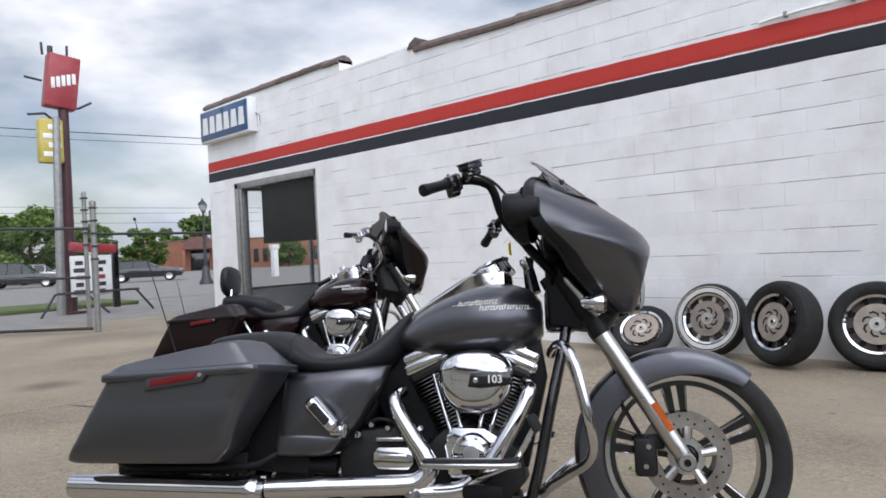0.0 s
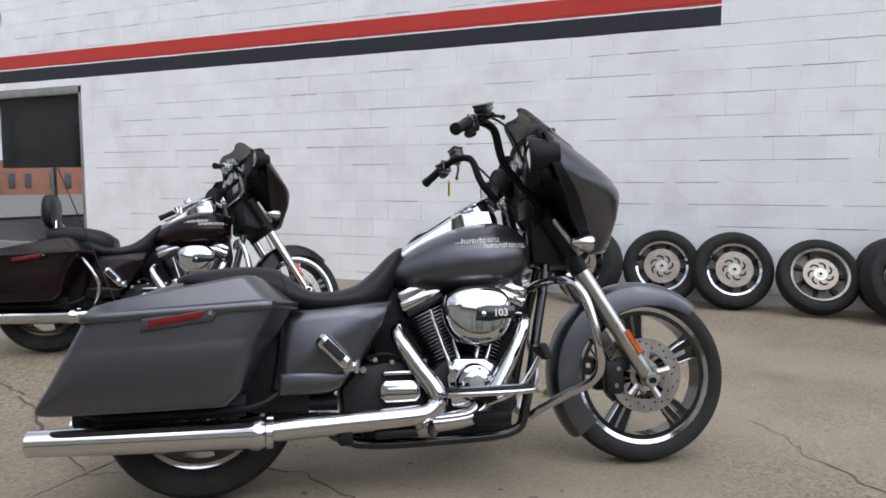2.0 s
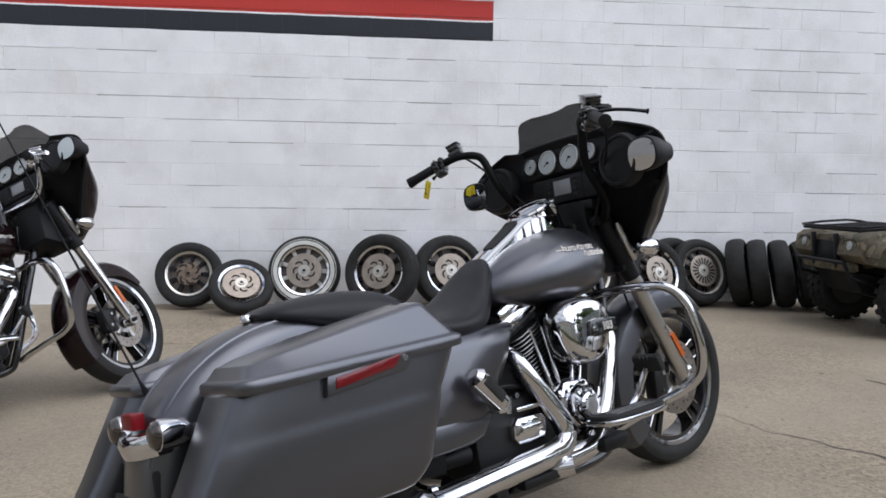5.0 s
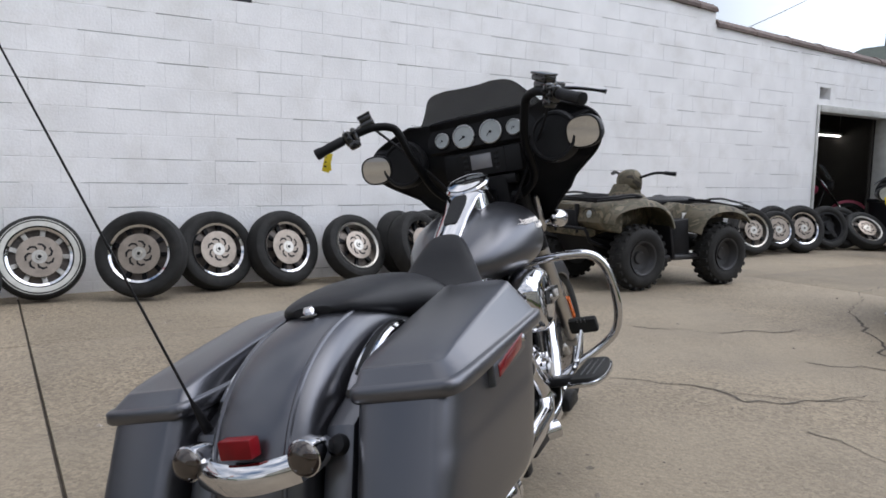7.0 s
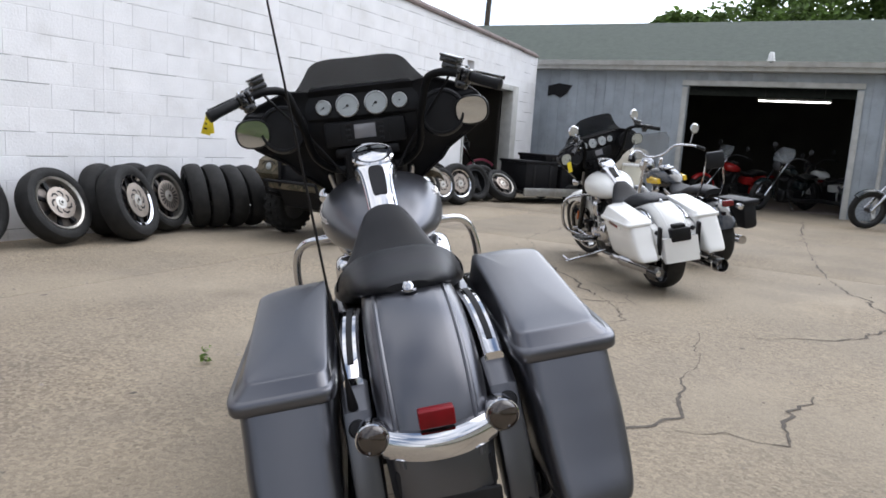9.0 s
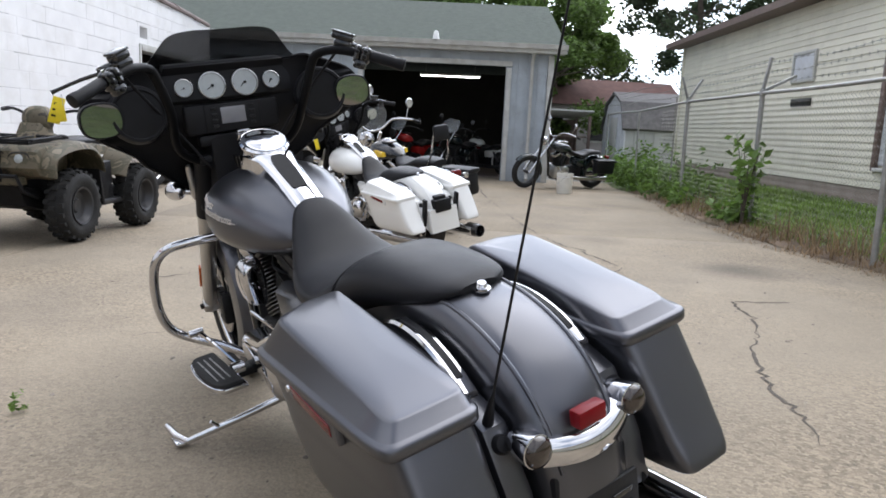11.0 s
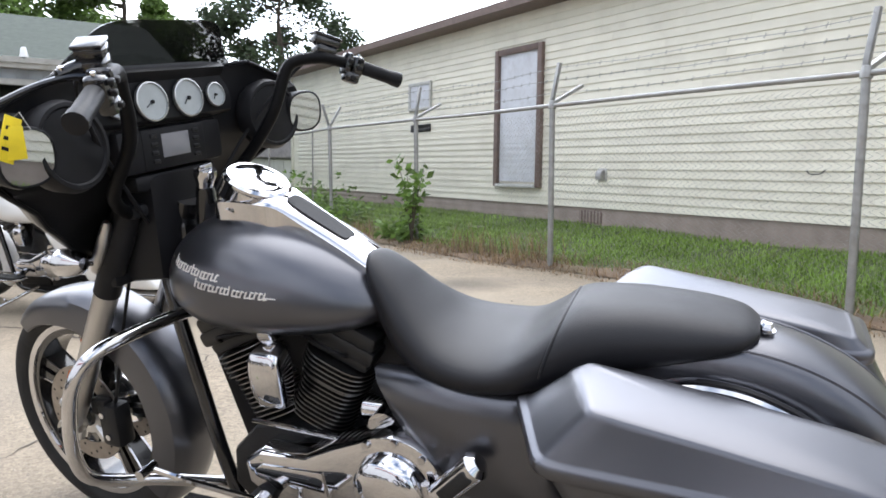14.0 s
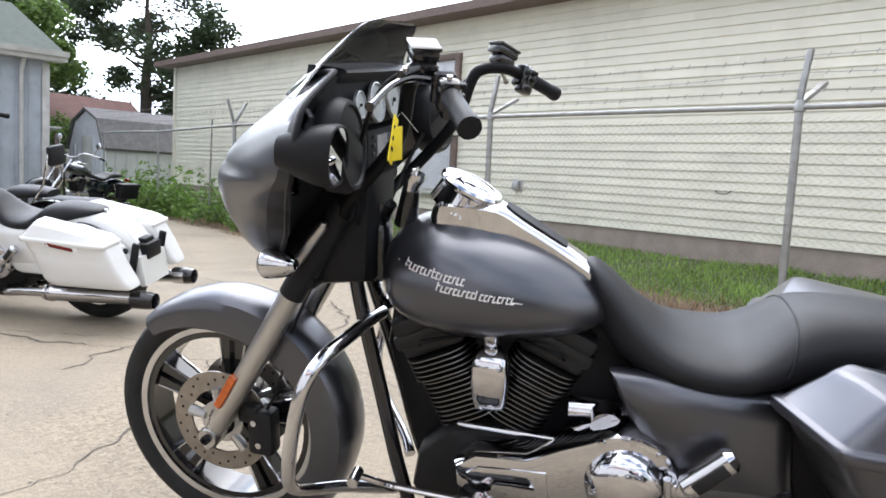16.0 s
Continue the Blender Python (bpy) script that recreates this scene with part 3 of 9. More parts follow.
# ---------------------------------------------------------------- garage
GX = 11.6
gy0, gy1, ge = 0.6, 11.0, 2.76
gar = M()
DY0, DY1, DZ = 1.55, 4.5, 2.36
for y0, y1, z0, z1 in ((gy0, DY0, -0.05, ge), (DY1, gy1, -0.05, ge), (DY0, DY1, DZ, ge)):
    gar.box((GX + 0.08, (y0 + y1) / 2, (z0 + z1) / 2), (0.12, y1 - y0, z1 - z0))
garage_wall = structure("wall_garage", gar, PANEL, "blue-grey weathered garage front with vertical boards", "wall")
RX, RZ = 15.2, 4.12
side = M()
for y in (gy0 + 0.06, gy1 - 0.06):
    side.prism([(GX + 0.14, -0.05), (2 * RX - GX, -0.05), (2 * RX - GX, ge), (RX, RZ - 0.06), (GX + 0.14, ge)], y - 0.05, y + 0.05, "y")
structure("wall_garage_side", side, PANEL, "blue-grey garage gable walls", "wall")
structure("wall_garage_back", M().box((2 * RX - GX - .1, (gy0 + gy1) / 2, 1.35), (0.1, gy1 - gy0, 2.7)), ROOM_SHADE, "garage back wall coloured as room shade", "wall")
structure("floor_garage", M().box((RX, (gy0 + gy1) / 2, -0.03), (7.0, gy1 - gy0 - .2, 0.05)), FOUND, "grey garage floor", "floor")
groof = M()
for s in (1, -1):
    a, b = (GX - 0.28, ge - 0.06), (RX, RZ)
    if s < 0:
        a = (2 * RX - a[0], a[1])
    groof.add([(a[0], gy0 - 0.25, a[1]), (a[0], gy1, a[1]), (b[0], gy1, b[1]), (b[0], gy0 - 0.25, b[1]),
               (a[0], gy0 - 0.25, a[1] + .05), (a[0], gy1, a[1] + .05), (b[0], gy1, b[1] + .05), (b[0], gy0 - 0.25, b[1] + .05)],
              [(0, 1, 2, 3), (4, 5, 6, 7), (0, 1, 5, 4), (2, 3, 7, 6), (0, 3, 7, 4), (1, 2, 6, 5)])
garage_roof = structure("roof_garage", groof, SHINGLE, "dark green shingle roof of the garage", "roof")
structure("trim_garage", M().box((GX - 0.29, (gy0 + gy1) / 2 - .12, ge - 0.07), (0.03, gy1 - gy0 + .25, 0.14), 0.006).box((GX - 0.14, (gy0 + gy1) / 2 - .12, ge - 0.125), (0.27, gy1 - gy0 + .2, 0.02)), TRIM, "weathered white eave board", "trim")
structure("trim_garage_corner", M().box((GX, gy0 + 0.03, 1.3), (0.05, 0.12, 2.6), 0.005).box((GX - 0.01, DY0 - 0.06, 1.16), (0.05, 0.1, 2.33), 0.005).box((GX - 0.01, DY1 + 0.06, 1.16), (0.05, 0.1, 2.33), 0.005).box((GX - 0.01, (DY0 + DY1) / 2, DZ + 0.05), (0.05, DY1 - DY0 + .24, 0.1), 0.005), TRIM, "weathered trim boards round the garage door", "trim")

# ---------------------------------------------------------------- house
HY = -3.1
HX0, HX1 = -16.0, 14.85
house = M().box(((HX0 + HX1) / 2, HY - 0.06, 1.94), (HX1 - HX0, 0.1, 2.88))
house.box((HX1 - 0.05, HY - 4.1, 1.94), (0.1, 8.0, 2.88)).box((HX0 + 0.05, HY - 4.1, 1.94), (0.1, 8.0, 2.88)).box(((HX0 + HX1) / 2, HY - 8.1, 1.94), (HX1 - HX0, 0.1, 2.88))
wall_house = structure("wall_house", house, SIDING, "long cream vinyl-sided house wall", "wall")
structure("foundation", M().box(((HX0 + HX1) / 2, HY - 0.06, 0.228), (HX1 - HX0, 0.1, 0.536)).box((HX1 - .07, HY - 4.1, 0.228), (0.1, 7.8, 0.536)), FOUND, "grey rendered foundation strip", "foundation")
hroof = M()
ov = 0.38
for s in (1, -1):
    yc = HY - 4.1
    ya = yc + s * (4.05 + ov)
    hroof.add([(HX0 - .4, ya, 3.30), (HX1 + .45, ya, 3.30), (HX1 + .45, yc, 4.7), (HX0 - .4, yc, 4.7), (HX0 - .4, ya, 3.36), (HX1 + .45, ya, 3.36), (HX1 + .45, yc, 4.76), (HX0 - .4, yc, 4.76)],
              [(0, 1, 2, 3), (4, 5, 6, 7), (0, 1, 5, 4), (2, 3, 7, 6), (0, 3, 7, 4), (1, 2, 6, 5)])
structure("roof_house", hroof, SHINGLE_GY, "grey shingle roof of the house", "roof")
structure("soffit", M().box(((HX0 + HX1) / 2, HY + ov / 2, 3.285), (HX1 - HX0 + .8, ov, 0.02)).box(((HX0 + HX1) / 2, HY + ov + 0.01, 3.33), (HX1 - HX0 + .8, 0.02, 0.12)), BROWN, "brown fascia and soffit under the eave", "trim")

# ---------------------------------------------------------------- motorcycles
# A bike's own axes: x ahead, y to its left, z up; its origin is on the ground midway between the wheels.
FA, RA = Vector((0.806, 0, 0.342)), Vector((-0.895, 0, 0.338))
HEAD = Vector((0.55, 0, 0.9))


def steer(deg):
    """Turns what the fork carries about the steering axis."""
    ax = Vector((-math.sin(radians(26)), 0, math.cos(radians(26))))
    return Matrix.Translation(HEAD) @ Matrix.Rotation(radians(deg), 4, ax) @ Matrix.Translation(-HEAD)


def both(fn):
    """The same shape built for the left and the right side."""
    return fn(1), fn(-1)


def tyre_profile(R, r, w):
    """Closed outline of a tyre's section: (radius, width)."""
    h = R - r
    pts = [(r, -w * 0.36), (r + h * 0.25, -w * 0.47), (r + h * 0.55, -w * 0.5), (r + h * 0.8, -w * 0.43), (R - h * 0.05, -w * 0.25), (R, 0)]
    out = pts + [(a, -b) for a, b in pts[-2::-1]]
    out += [(r - 0.004, w * 0.3), (r - 0.004, -w * 0.3)]
    return out


def tyre_mesh(c, R, r, w, seg=56):
    return M().lathe(tyre_profile(R, r, w), c, (0, 1, 0), seg, ring=True)


def ring_mesh(c, r0, r1, y0, y1, seg=48):
    return M().lathe([(r0, y0), (r1, y0), (r1, y1), (r0, y1)], c, (0, 1, 0), seg, ring=True)


def cast_wheel(parent, c, R, r, w, X, spokes=5, face=GLOSS, edge=CHROME, rotors=(1, -1), rot=0.3):
    """A cast wheel: tyre, rim, bright rim edge, split spokes, hub and drilled brake discs."""
    wheel = part("wheel_rim", ring_mesh(c, r - 0.03, r - 0.012, -w * 0.34, w * 0.34).join(ring_mesh(c, r - 0.02, r - 0.006, -w * 0.2, w * 0.2)).xf(X), face, parent, "gloss black cast wheel rim")
    part("tyre", tyre_mesh(c, R, r, w).xf(X), RUBBER, wheel, "black road tyre")
    for s in (1, -1):
        part("rim_edge", M().lathe([(r - 0.014, s * w * 0.345), (r - 0.012, s * w * 0.385), (r + 0.004, s * w * 0.41), (r + 0.006, s * w * 0.37), (r - 0.008, s * w * 0.33)], c, (0, 1, 0), 56, ring=True).xf(X), edge, wheel, "bright machined rim edge")
    part("hub", M().lathe([(0.0, -0.075), (0.03, -0.075), (0.05, -0.05), (0.045, -0.02), (0.045, 0.02), (0.05, 0.05), (0.03, 0.075), (0.0, 0.075)], c, (0, 1, 0), 28).xf(X), face, wheel)
    for i in range(spokes):
        for s in (-1, 1):
            a = rot + 2 * math.pi * i / spokes
            b0, b1 = a + s * 0.24, a + s * 0.10
            d0, d1 = Vector((math.cos(b0), 0, math.sin(b0))), Vector((math.cos(b1), 0, math.sin(b1)))
            t0, t1 = Vector((-d0.z, 0, d0.x)), Vector((-d1.z, 0, d1.x))
            p0, p1 = c + d0 * 0.04, c + d1 * (r - 0.025)
            q = M().loft([[p0 + t0 * u * 0.011 + Vector((0, v * 0.022, 0)) for u, v in ((-1, -1), (1, -1), (1, 1), (-1, 1))], [(p0 + p1) / 2 + t0 * u * 0.009 + Vector((0, v * 0.024, 0)) for u, v in ((-1, -1), (1, -1), (1, 1), (-1, 1))],
                          [p1 + t1 * u * 0.015 + Vector((0, v * 0.032, 0)) for u, v in ((-1, -1), (1, -1), (1, 1), (-1, 1))]])
            part("spoke", q.xf(X), face, wheel)
            for v in (-1, 1):
                off = Vector((0, v * 0.031, 0))
                part("spoke_edge", M().tube([p0.lerp(p1, 0.5) + t1 * s * 0.011 + off * 0.82, p1 + t1 * s * 0.016 + off], 0.0032, 6).xf(X), edge, wheel, "bright machined spoke edge")
    for s in rotors:
        y = s * 0.066
        disc = part("brake_disc", ring_mesh(c, 0.095, 0.148, y - 0.0028, y + 0.0028, 56).xf(X), STEEL, parent, "drilled steel brake disc")
        holes = M()
        for i in range(30):
            a = 2 * math.pi * i / 30
            for rr in (0.112 + 0.012 * (i % 3),):
                p = c + Vector((math.cos(a) * rr, y, math.sin(a) * rr))
                holes.cyl(p - Vector((0, 0.0033, 0)), p + Vector((0, 0.0033, 0)), 0.0042, seg=8)
        tagged(part("drill_holes", holes.xf(X), BLACK, disc), kind="stuff")
        car = ring_mesh(c, 0.04, 0.062, y - 0.004, y + 0.004, 28)
        for i in range(5):
            a = 2 * math.pi * i / 5 + 0.2
            d = Vector((math.cos(a), 0, math.sin(a)))
            car.cyl(c + d * 0.05 + Vector((0, y, 0)), c + d * 0.1 + Vector((0, y, 0)), 0.013, 0.016, 8)
        part("disc_carrier", car.xf(X), SILVER, disc)
    return wheel


def shell_ring(c, t, w, r_in, r_out, depth, thick=0.004):
    """Section of a mudguard at angle t round c: a dome of half-width w with sides that hang by depth."""
    d = Vector((math.cos(t), 0, math.sin(t)))
    prof = [(-w, r_out - depth), (-w * 1.0, r_out - depth * 0.5), (-w * 0.93, r_out - 0.022), (-w * 0.7, r_out - 0.006), (-w * 0.35, r_out), (0, r_out + 0.001), (w * 0.35, r_out), (w * 0.7, r_out - 0.006), (w * 0.93, r_out - 0.022), (w, r_out - depth * 0.5), (w, r_out - depth)]
    inner = [(y * (1 - thick / w), q - thick) for y, q in prof[::-1]]
    return [c + d * q + Vector((0, y, 0)) for y, q in prof + inner]


def tank_y(x, z):
    """Half width of the tank's side at x and level z."""
    for a, c in zip(TANK, TANK[1:]):
        if a[0] <= x <= c[0]:
            t = (x - a[0]) / (c[0] - a[0])
            w, zc, zt, zb, p = [a[k] + (c[k] - a[k]) * t for k in range(1, 6)]
            h = min(0.98, abs(z - zc) / (zt - zc if z > zc else zc - zb))
            return w * (1 - h ** p) ** (1 / p)
    return 0.1


def bar_logo(parent, side, x0, x1, z, tilt, material, name="tank_badge"):
    """Maker's script shown as two rows of plain slanted strokes."""
    m = M()

    def on_tank(u, dz):
        x, zz = x0 + (x1 - x0) * u, z + tilt * (u - 0.5) + dz
        return Vector((x, side * (tank_y(x, zz) + 0.003), zz))

    r = random.Random(7)
    for a, c, dz, n in ((0.02, 0.56, 0.0115, 15), (0.32, 0.98, -0.0115, 18)):
        for k in range(n):
            u = a + (c - a) * (k + 0.5) / n
            lo, hi = dz - 0.0075, dz + (0.012 if k in (0, n // 2) else r.choice((0.006, 0.0068, 0.0075)))
            m.tube([on_tank(u - 0.009, lo), on_tank(u + 0.009, hi)], 0.0021, 5)
            if k % 3:
                m.tube([on_tank(u - 0.009, lo), on_tank(u + 0.02, lo + 0.0015)], 0.0019, 5)
            if k % 4 != 1:
                m.tube([on_tank(u + 0.007, dz + 0.006), on_tank(u + 0.028, dz + 0.005)], 0.0019, 5)
    m.tube([on_tank(-0.06 + 0.12 * k / 4, 0.009) for k in range(5)], 0.0015, 5)
    m.tube([on_tank(0.95 + 0.1 * k / 4, -0.015) for k in range(5)], 0.0015, 5)
    return part(name, m, material, parent, "bright script badge")


TANK = [  # x, half width, widest level, top, bottom, squareness
    (-0.225, 0.035, 0.765, 0.785, 0.745, 2.0), (-0.2, 0.085, 0.762, 0.81, 0.725, 2.1), (-0.14, 0.140, 0.768, 0.855, 0.705, 2.2), (-0.05, 0.188, 0.785, 0.905, 0.692, 2.3), (0.06, 0.222, 0.805, 0.945, 0.687, 2.35),
    (0.15, 0.23, 0.815, 0.962, 0.69, 2.35), (0.23, 0.215, 0.82, 0.96, 0.703, 2.3), (0.295, 0.175, 0.822, 0.935, 0.73, 2.2), (0.33, 0.11, 0.825, 0.895, 0.77, 2.1)]

SEAT = [  # x, half width, widest level, top, bottom
    (-0.150, 0.030, 0.855, 0.875, 0.835), (-0.170, 0.070, 0.83, 0.872, 0.76), (-0.215, 0.105, 0.77, 0.838, 0.68), (-0.27, 0.14, 0.71, 0.785, 0.64), (-0.34, 0.175, 0.68, 0.733, 0.625), (-0.42, 0.195, 0.672, 0.712, 0.62),
    (-0.50, 0.195, 0.675, 0.715, 0.625), (-0.565, 0.185, 0.69, 0.755, 0.635), (-0.625, 0.168, 0.71, 0.80, 0.65), (-0.70, 0.150, 0.73, 0.812, 0.675), (-0.79, 0.138, 0.74, 0.812, 0.70), (-0.88, 0.122, 0.752, 0.803, 0.725), (-0.945, 0.095, 0.762, 0.79, 0.742), (-0.975, 0.05, 0.766, 0.776, 0.755)]


def sections(rows, n, seg, p=None):
    """Rings of a long body from rows of (x, half width, widest level, top, bottom[, squareness])."""
    out = []
    for row in smooth(rows, n):
        x, w, zc, zt, zb = row[:5]
        q = row[5] if len(row) > 5 else p
        out.append([Vector((x, w * a, zc + (zt - zc if b > 0 else zc - zb) * b)) for a, b in oval(seg, q)])
    return out


def fairing_rows():
    # level, front x, edge x, half width
    return smooth([(0.838, 0.66, 0.60, 0.10), (0.862, 0.675, 0.57, 0.15), (0.90, 0.69, 0.53, 0.205), (0.96, 0.705, 0.48, 0.275), (1.02, 0.722, 0.43, 0.36), (1.06, 0.734, 0.395, 0.42), (1.09, 0.733, 0.372, 0.455), (1.13, 0.709, 0.352, 0.475), (1.18, 0.652, 0.345, 0.478), (1.225, 0.592, 0.348, 0.44), (1.26, 0.545, 0.35, 0.36), (1.285, 0.513, 0.352, 0.29)], 3)


def bagger(name, place, paint, label, deg=0.0, group="", bars="ape", detail=True, shield=SHIELD, lid_paint=None, fork=FORKS, number=True, grip=BLACK, tall=1.0, lamps=True):
    """A touring motorcycle with a batwing fairing and hard saddlebags."""
    bike = thing(name, place, label, "motorcycle", group)
    X, I = steer(deg), Matrix.Identity(4)
    # wheels
    cast_wheel(bike, FA, 0.345, 0.268, 0.13, X, rot=0.42)
    cast_wheel(bike, RA, 0.341, 0.225, 0.18, I, rotors=(-1,), rot=0.1)
    # front mudguard
    rings = []
    for i in range(33):
        t = radians(49 + (218 - 49) * i / 32)
        ro = 0.369 + 0.012 * math.sin(radians(i / 32 * 180))
        dep = 0.06 + 0.05 * math.sin(radians(min(180, i / 32 * 200))) + (0.05 * max(0, (i - 20) / 12))
        rings.append(shell_ring(FA + Vector((-0.004, 0, -0.004)), t, 0.085 * (0.75 + 0.25 * min(1, (i + 2) / 7)), 0, ro, dep))
    part("front_mudguard", M().loft(rings).xf(X), paint, bike)
    # fork
    up = Vector((-0.295, 0, 0.5)).normalized()
    for s in (1, -1):
        a = Vector((0.803, s * 0.118, 0.33))
        leg = part("fork_leg", M().tube([a - up * 0.03, a + up * 0.01, a + up * 0.06, a + up * 0.30, a + up * 0.50, a + up * 0.505], [0.018, 0.026, 0.03, 0.031, 0.031, 0.026], 20).lathe([(0.0, -0.03), (0.026, -0.03), (0.03, -0.02), (0.03, 0.02), (0.026, 0.03), (0, 0.03)], a, (0, 1, 0), 20).xf(X), fork, bike, "polished alloy fork leg")
        part("fork_tube", M().tube([a + up * 0.50, a + up * 0.78], 0.034, 20).xf(X), BLACK, bike)
        part("axle_nut", M().lathe([(0, s * 0.03), (0.012, s * 0.03), (0.012, s * 0.042), (0.007, s * 0.042), (0.007, s * 0.036), (0, s * 0.036)], a, (0, 1, 0), 12).xf(X), BLACK, leg)
        mid = a + up * 0.115 + Vector((0.018, s * 0.026, 0.005))
        part("side_reflector", M().tube([mid, mid + up * 0.105], [0.0135, 0.0135], 4).xf(X), AMBER, leg, "orange side reflector")
        cp = FA + Vector((-0.135, s * 0.075, 0.0))
        cal = M().box(cp, (0.075, 0.06, 0.13), 0.014).box(cp + Vector((0.035, s * 0.008, 0.05)), (0.06, 0.035, 0.05), 0.008)
        brake = part("brake_caliper", cal.xf(X), WRINKLE, bike)
        for dx, dz in ((0.012, 0.035), (0.0, -0.03)):
            part("caliper_bolt", M().cyl(cp + Vector((dx, s * 0.028, dz)), cp + Vector((dx, s * 0.036, dz)), 0.009, seg=10).xf(X), CHROME, brake)
        hose = [cp + Vector((-0.01, 0, 0.06)), cp + Vector((-0.06, s * 0.01, 0.16)), cp + Vector((-0.09, -s * 0.01, 0.30)), Vector((0.5, s * 0.08, 0.8))]
        part("brake_hose", M().tube(hose, 0.0045, 8, n=6).xf(X), BLACK, bike)
    for s in (1, -1):
        part("fork_yoke", M().box((0.515, 0, 0.80) if s > 0 else (0.41, 0, 0.98), (0.07, 0.28, 0.035), 0.012).xf(X), BLACK, bike)
    # steering head and frame
    part("steering_head", M().cyl((0.44, 0, 0.83), (0.36, 0, 0.99), 0.04, seg=20).box((0.40, 0, 0.86), (0.12, 0.09, 0.16), 0.02), GLOSS, bike)
    for s in (1, -1):
        part("frame_tube", M().tube([(0.43, s * 0.035, 0.86), (0.405, s * 0.06, 0.74), (0.345, s * 0.085, 0.50), (0.285, s * 0.10, 0.25), (0.23, s * 0.10, 0.165), (0.0, s * 0.10, 0.15), (-0.35, s * 0.10, 0.16), (-0.5, s * 0.11, 0.25)], 0.019, 12, n=5), GLOSS, bike, "gloss black frame tube")
        part("swing_arm", M().tube([(-0.42, s * 0.12, 0.31), (-0.62, s * 0.125, 0.315), RA + Vector((-0.02, s * 0.125, 0))], [0.028, 0.024, 0.022], 12), BLACK, bike)
        part("shock_absorber", M().cyl((-0.90, s * 0.14, 0.36), (-0.76, s * 0.135, 0.58), 0.026, seg=14), GLOSS, bike)
        part("side_rail", M().tube([(-0.3, s * 0.11, 0.62), (-0.6, s * 0.12, 0.60), (-1.0, s * 0.135, 0.52)], 0.018, 10, n=4), BLACK, bike)
    # fuel tank, console and cap
    tank = part("fuel_tank", M().loft(sections(TANK, 4, 40)), paint, bike)
    ridge = [(-0.175, 0.05, 0.853), (-0.10, 0.052, 0.902), (0.0, 0.056, 0.962), (0.05, 0.062, 0.994), (0.09, 0.076, 1.008), (0.195, 0.081, 1.014), (0.225, 0.06, 0.985)]
    con = smooth(ridge, 3)
    cr = [[Vector((x, -w, z - 0.06)), Vector((x, -w, z - 0.012)), Vector((x, -w * 0.8, z - 0.001)), Vector((x, 0, z + 0.003)), Vector((x, w * 0.8, z - 0.001)), Vector((x, w, z - 0.012)), Vector((x, w, z - 0.06))] for x, w, z in con]
    console = part("tank_console", M().loft(cr), CHROME, tank, "chrome tank console")
    ins = M()
    pr = []
    for x, w, z in smooth([(-0.10, 0.014, 0.905), (-0.088, 0.025, 0.9125), (0.0, 0.029, 0.966), (0.035, 0.026, 0.988), (0.048, 0.016, 0.996)], 3):
        pr.append([Vector((x, -w, z - 0.006)), Vector((x, -w, z + 0.003)), Vector((x, w, z + 0.003)), Vector((x, w, z - 0.006))])
    part("console_inlay", ins.loft(pr), BLACK, console, "black console inlay")
    capax = Vector((-0.44, 0, 0.9)).normalized()
    fc = Vector((0.135, 0, 1.036))
    part("fuel_cap", M().lathe([(0.0, 0.014), (0.03, 0.013), (0.056, 0.01), (0.072, 0.006), (0.075, 0.007), (0.082, 0.001), (0.082, -0.005), (0.078, -0.009), (0.075, -0.012), (0.077, -0.03), (0.083, -0.062), (0.0, -0.062)], fc, capax, 44), CHROME, tank, "flat round chrome fuel cap")
    part("ignition_knob", M().lathe([(0.0, 0.03), (0.026, 0.03), (0.028, 0.015), (0.022, 0.0), (0.019, -0.02), (0.0, -0.02)], (0.282, 0.012, 1.035), (-0.24, 0, 0.97), 20).box((0.275, 0.012, 1.07), (0.012, 0.045, 0.014), 0.004), CHROME, tank)
    part("ignition_stem", M().cyl((0.285, 0.012, 1.02), (0.30, 0.005, 0.93), 0.022, 0.03, 16), GLOSS, tank)
    if detail:
        for s in (1, -1):
            bar_logo(tank, s, 0.262, 0.0, 0.86, -0.042, BADGE) if s > 0 else bar_logo(tank, s, 0.035, 0.297, 0.862, 0.01, BADGE)
    # seat
    sr = []
    for x, w, zc, zt, zb in smooth(SEAT, 4):
        ring = []
        for a, b in oval(32, 2.6):
            ring.append(Vector((x, w * a, zc + ((zt - zc) * b if b > 0 else (zc - zb) * b))))
        sr.append(ring)
    seat = part("seat", M().loft(sr), LEATHER, bike, "black vinyl two-up seat")
    welt = []
    for i in range(41):
        a = math.pi * i / 40
        x = -0.585 - 0.03 * math.sin(a)
        q, r_ = next((q, r_) for q, r_ in zip(SEAT, SEAT[1:]) if r_[0] <= x <= q[0])
        w, zc, zt = [q[k] + (r_[k] - q[k]) * (x - q[0]) / (r_[0] - q[0]) for k in (1, 2, 3)]
        co, si = math.cos(a), math.sin(a)
        welt.append((x, (w + 0.001) * math.copysign(abs(co) ** (2 / 2.6), co), zc + (zt - zc + 0.001) * si ** (2 / 2.6)))
    part("seat_welt", M().tube(welt, 0.0035, 6), LEATHER, seat)
    part("seat_bolt", M().lathe([(0, 0.014), (0.01, 0.013), (0.014, 0.006), (0.012, 0.0), (0.02, 0.0), (0.02, -0.004), (0, -0.004)], (-0.985, 0, 0.764), (-0.2, 0, 0.98), 16), CHROME, seat)
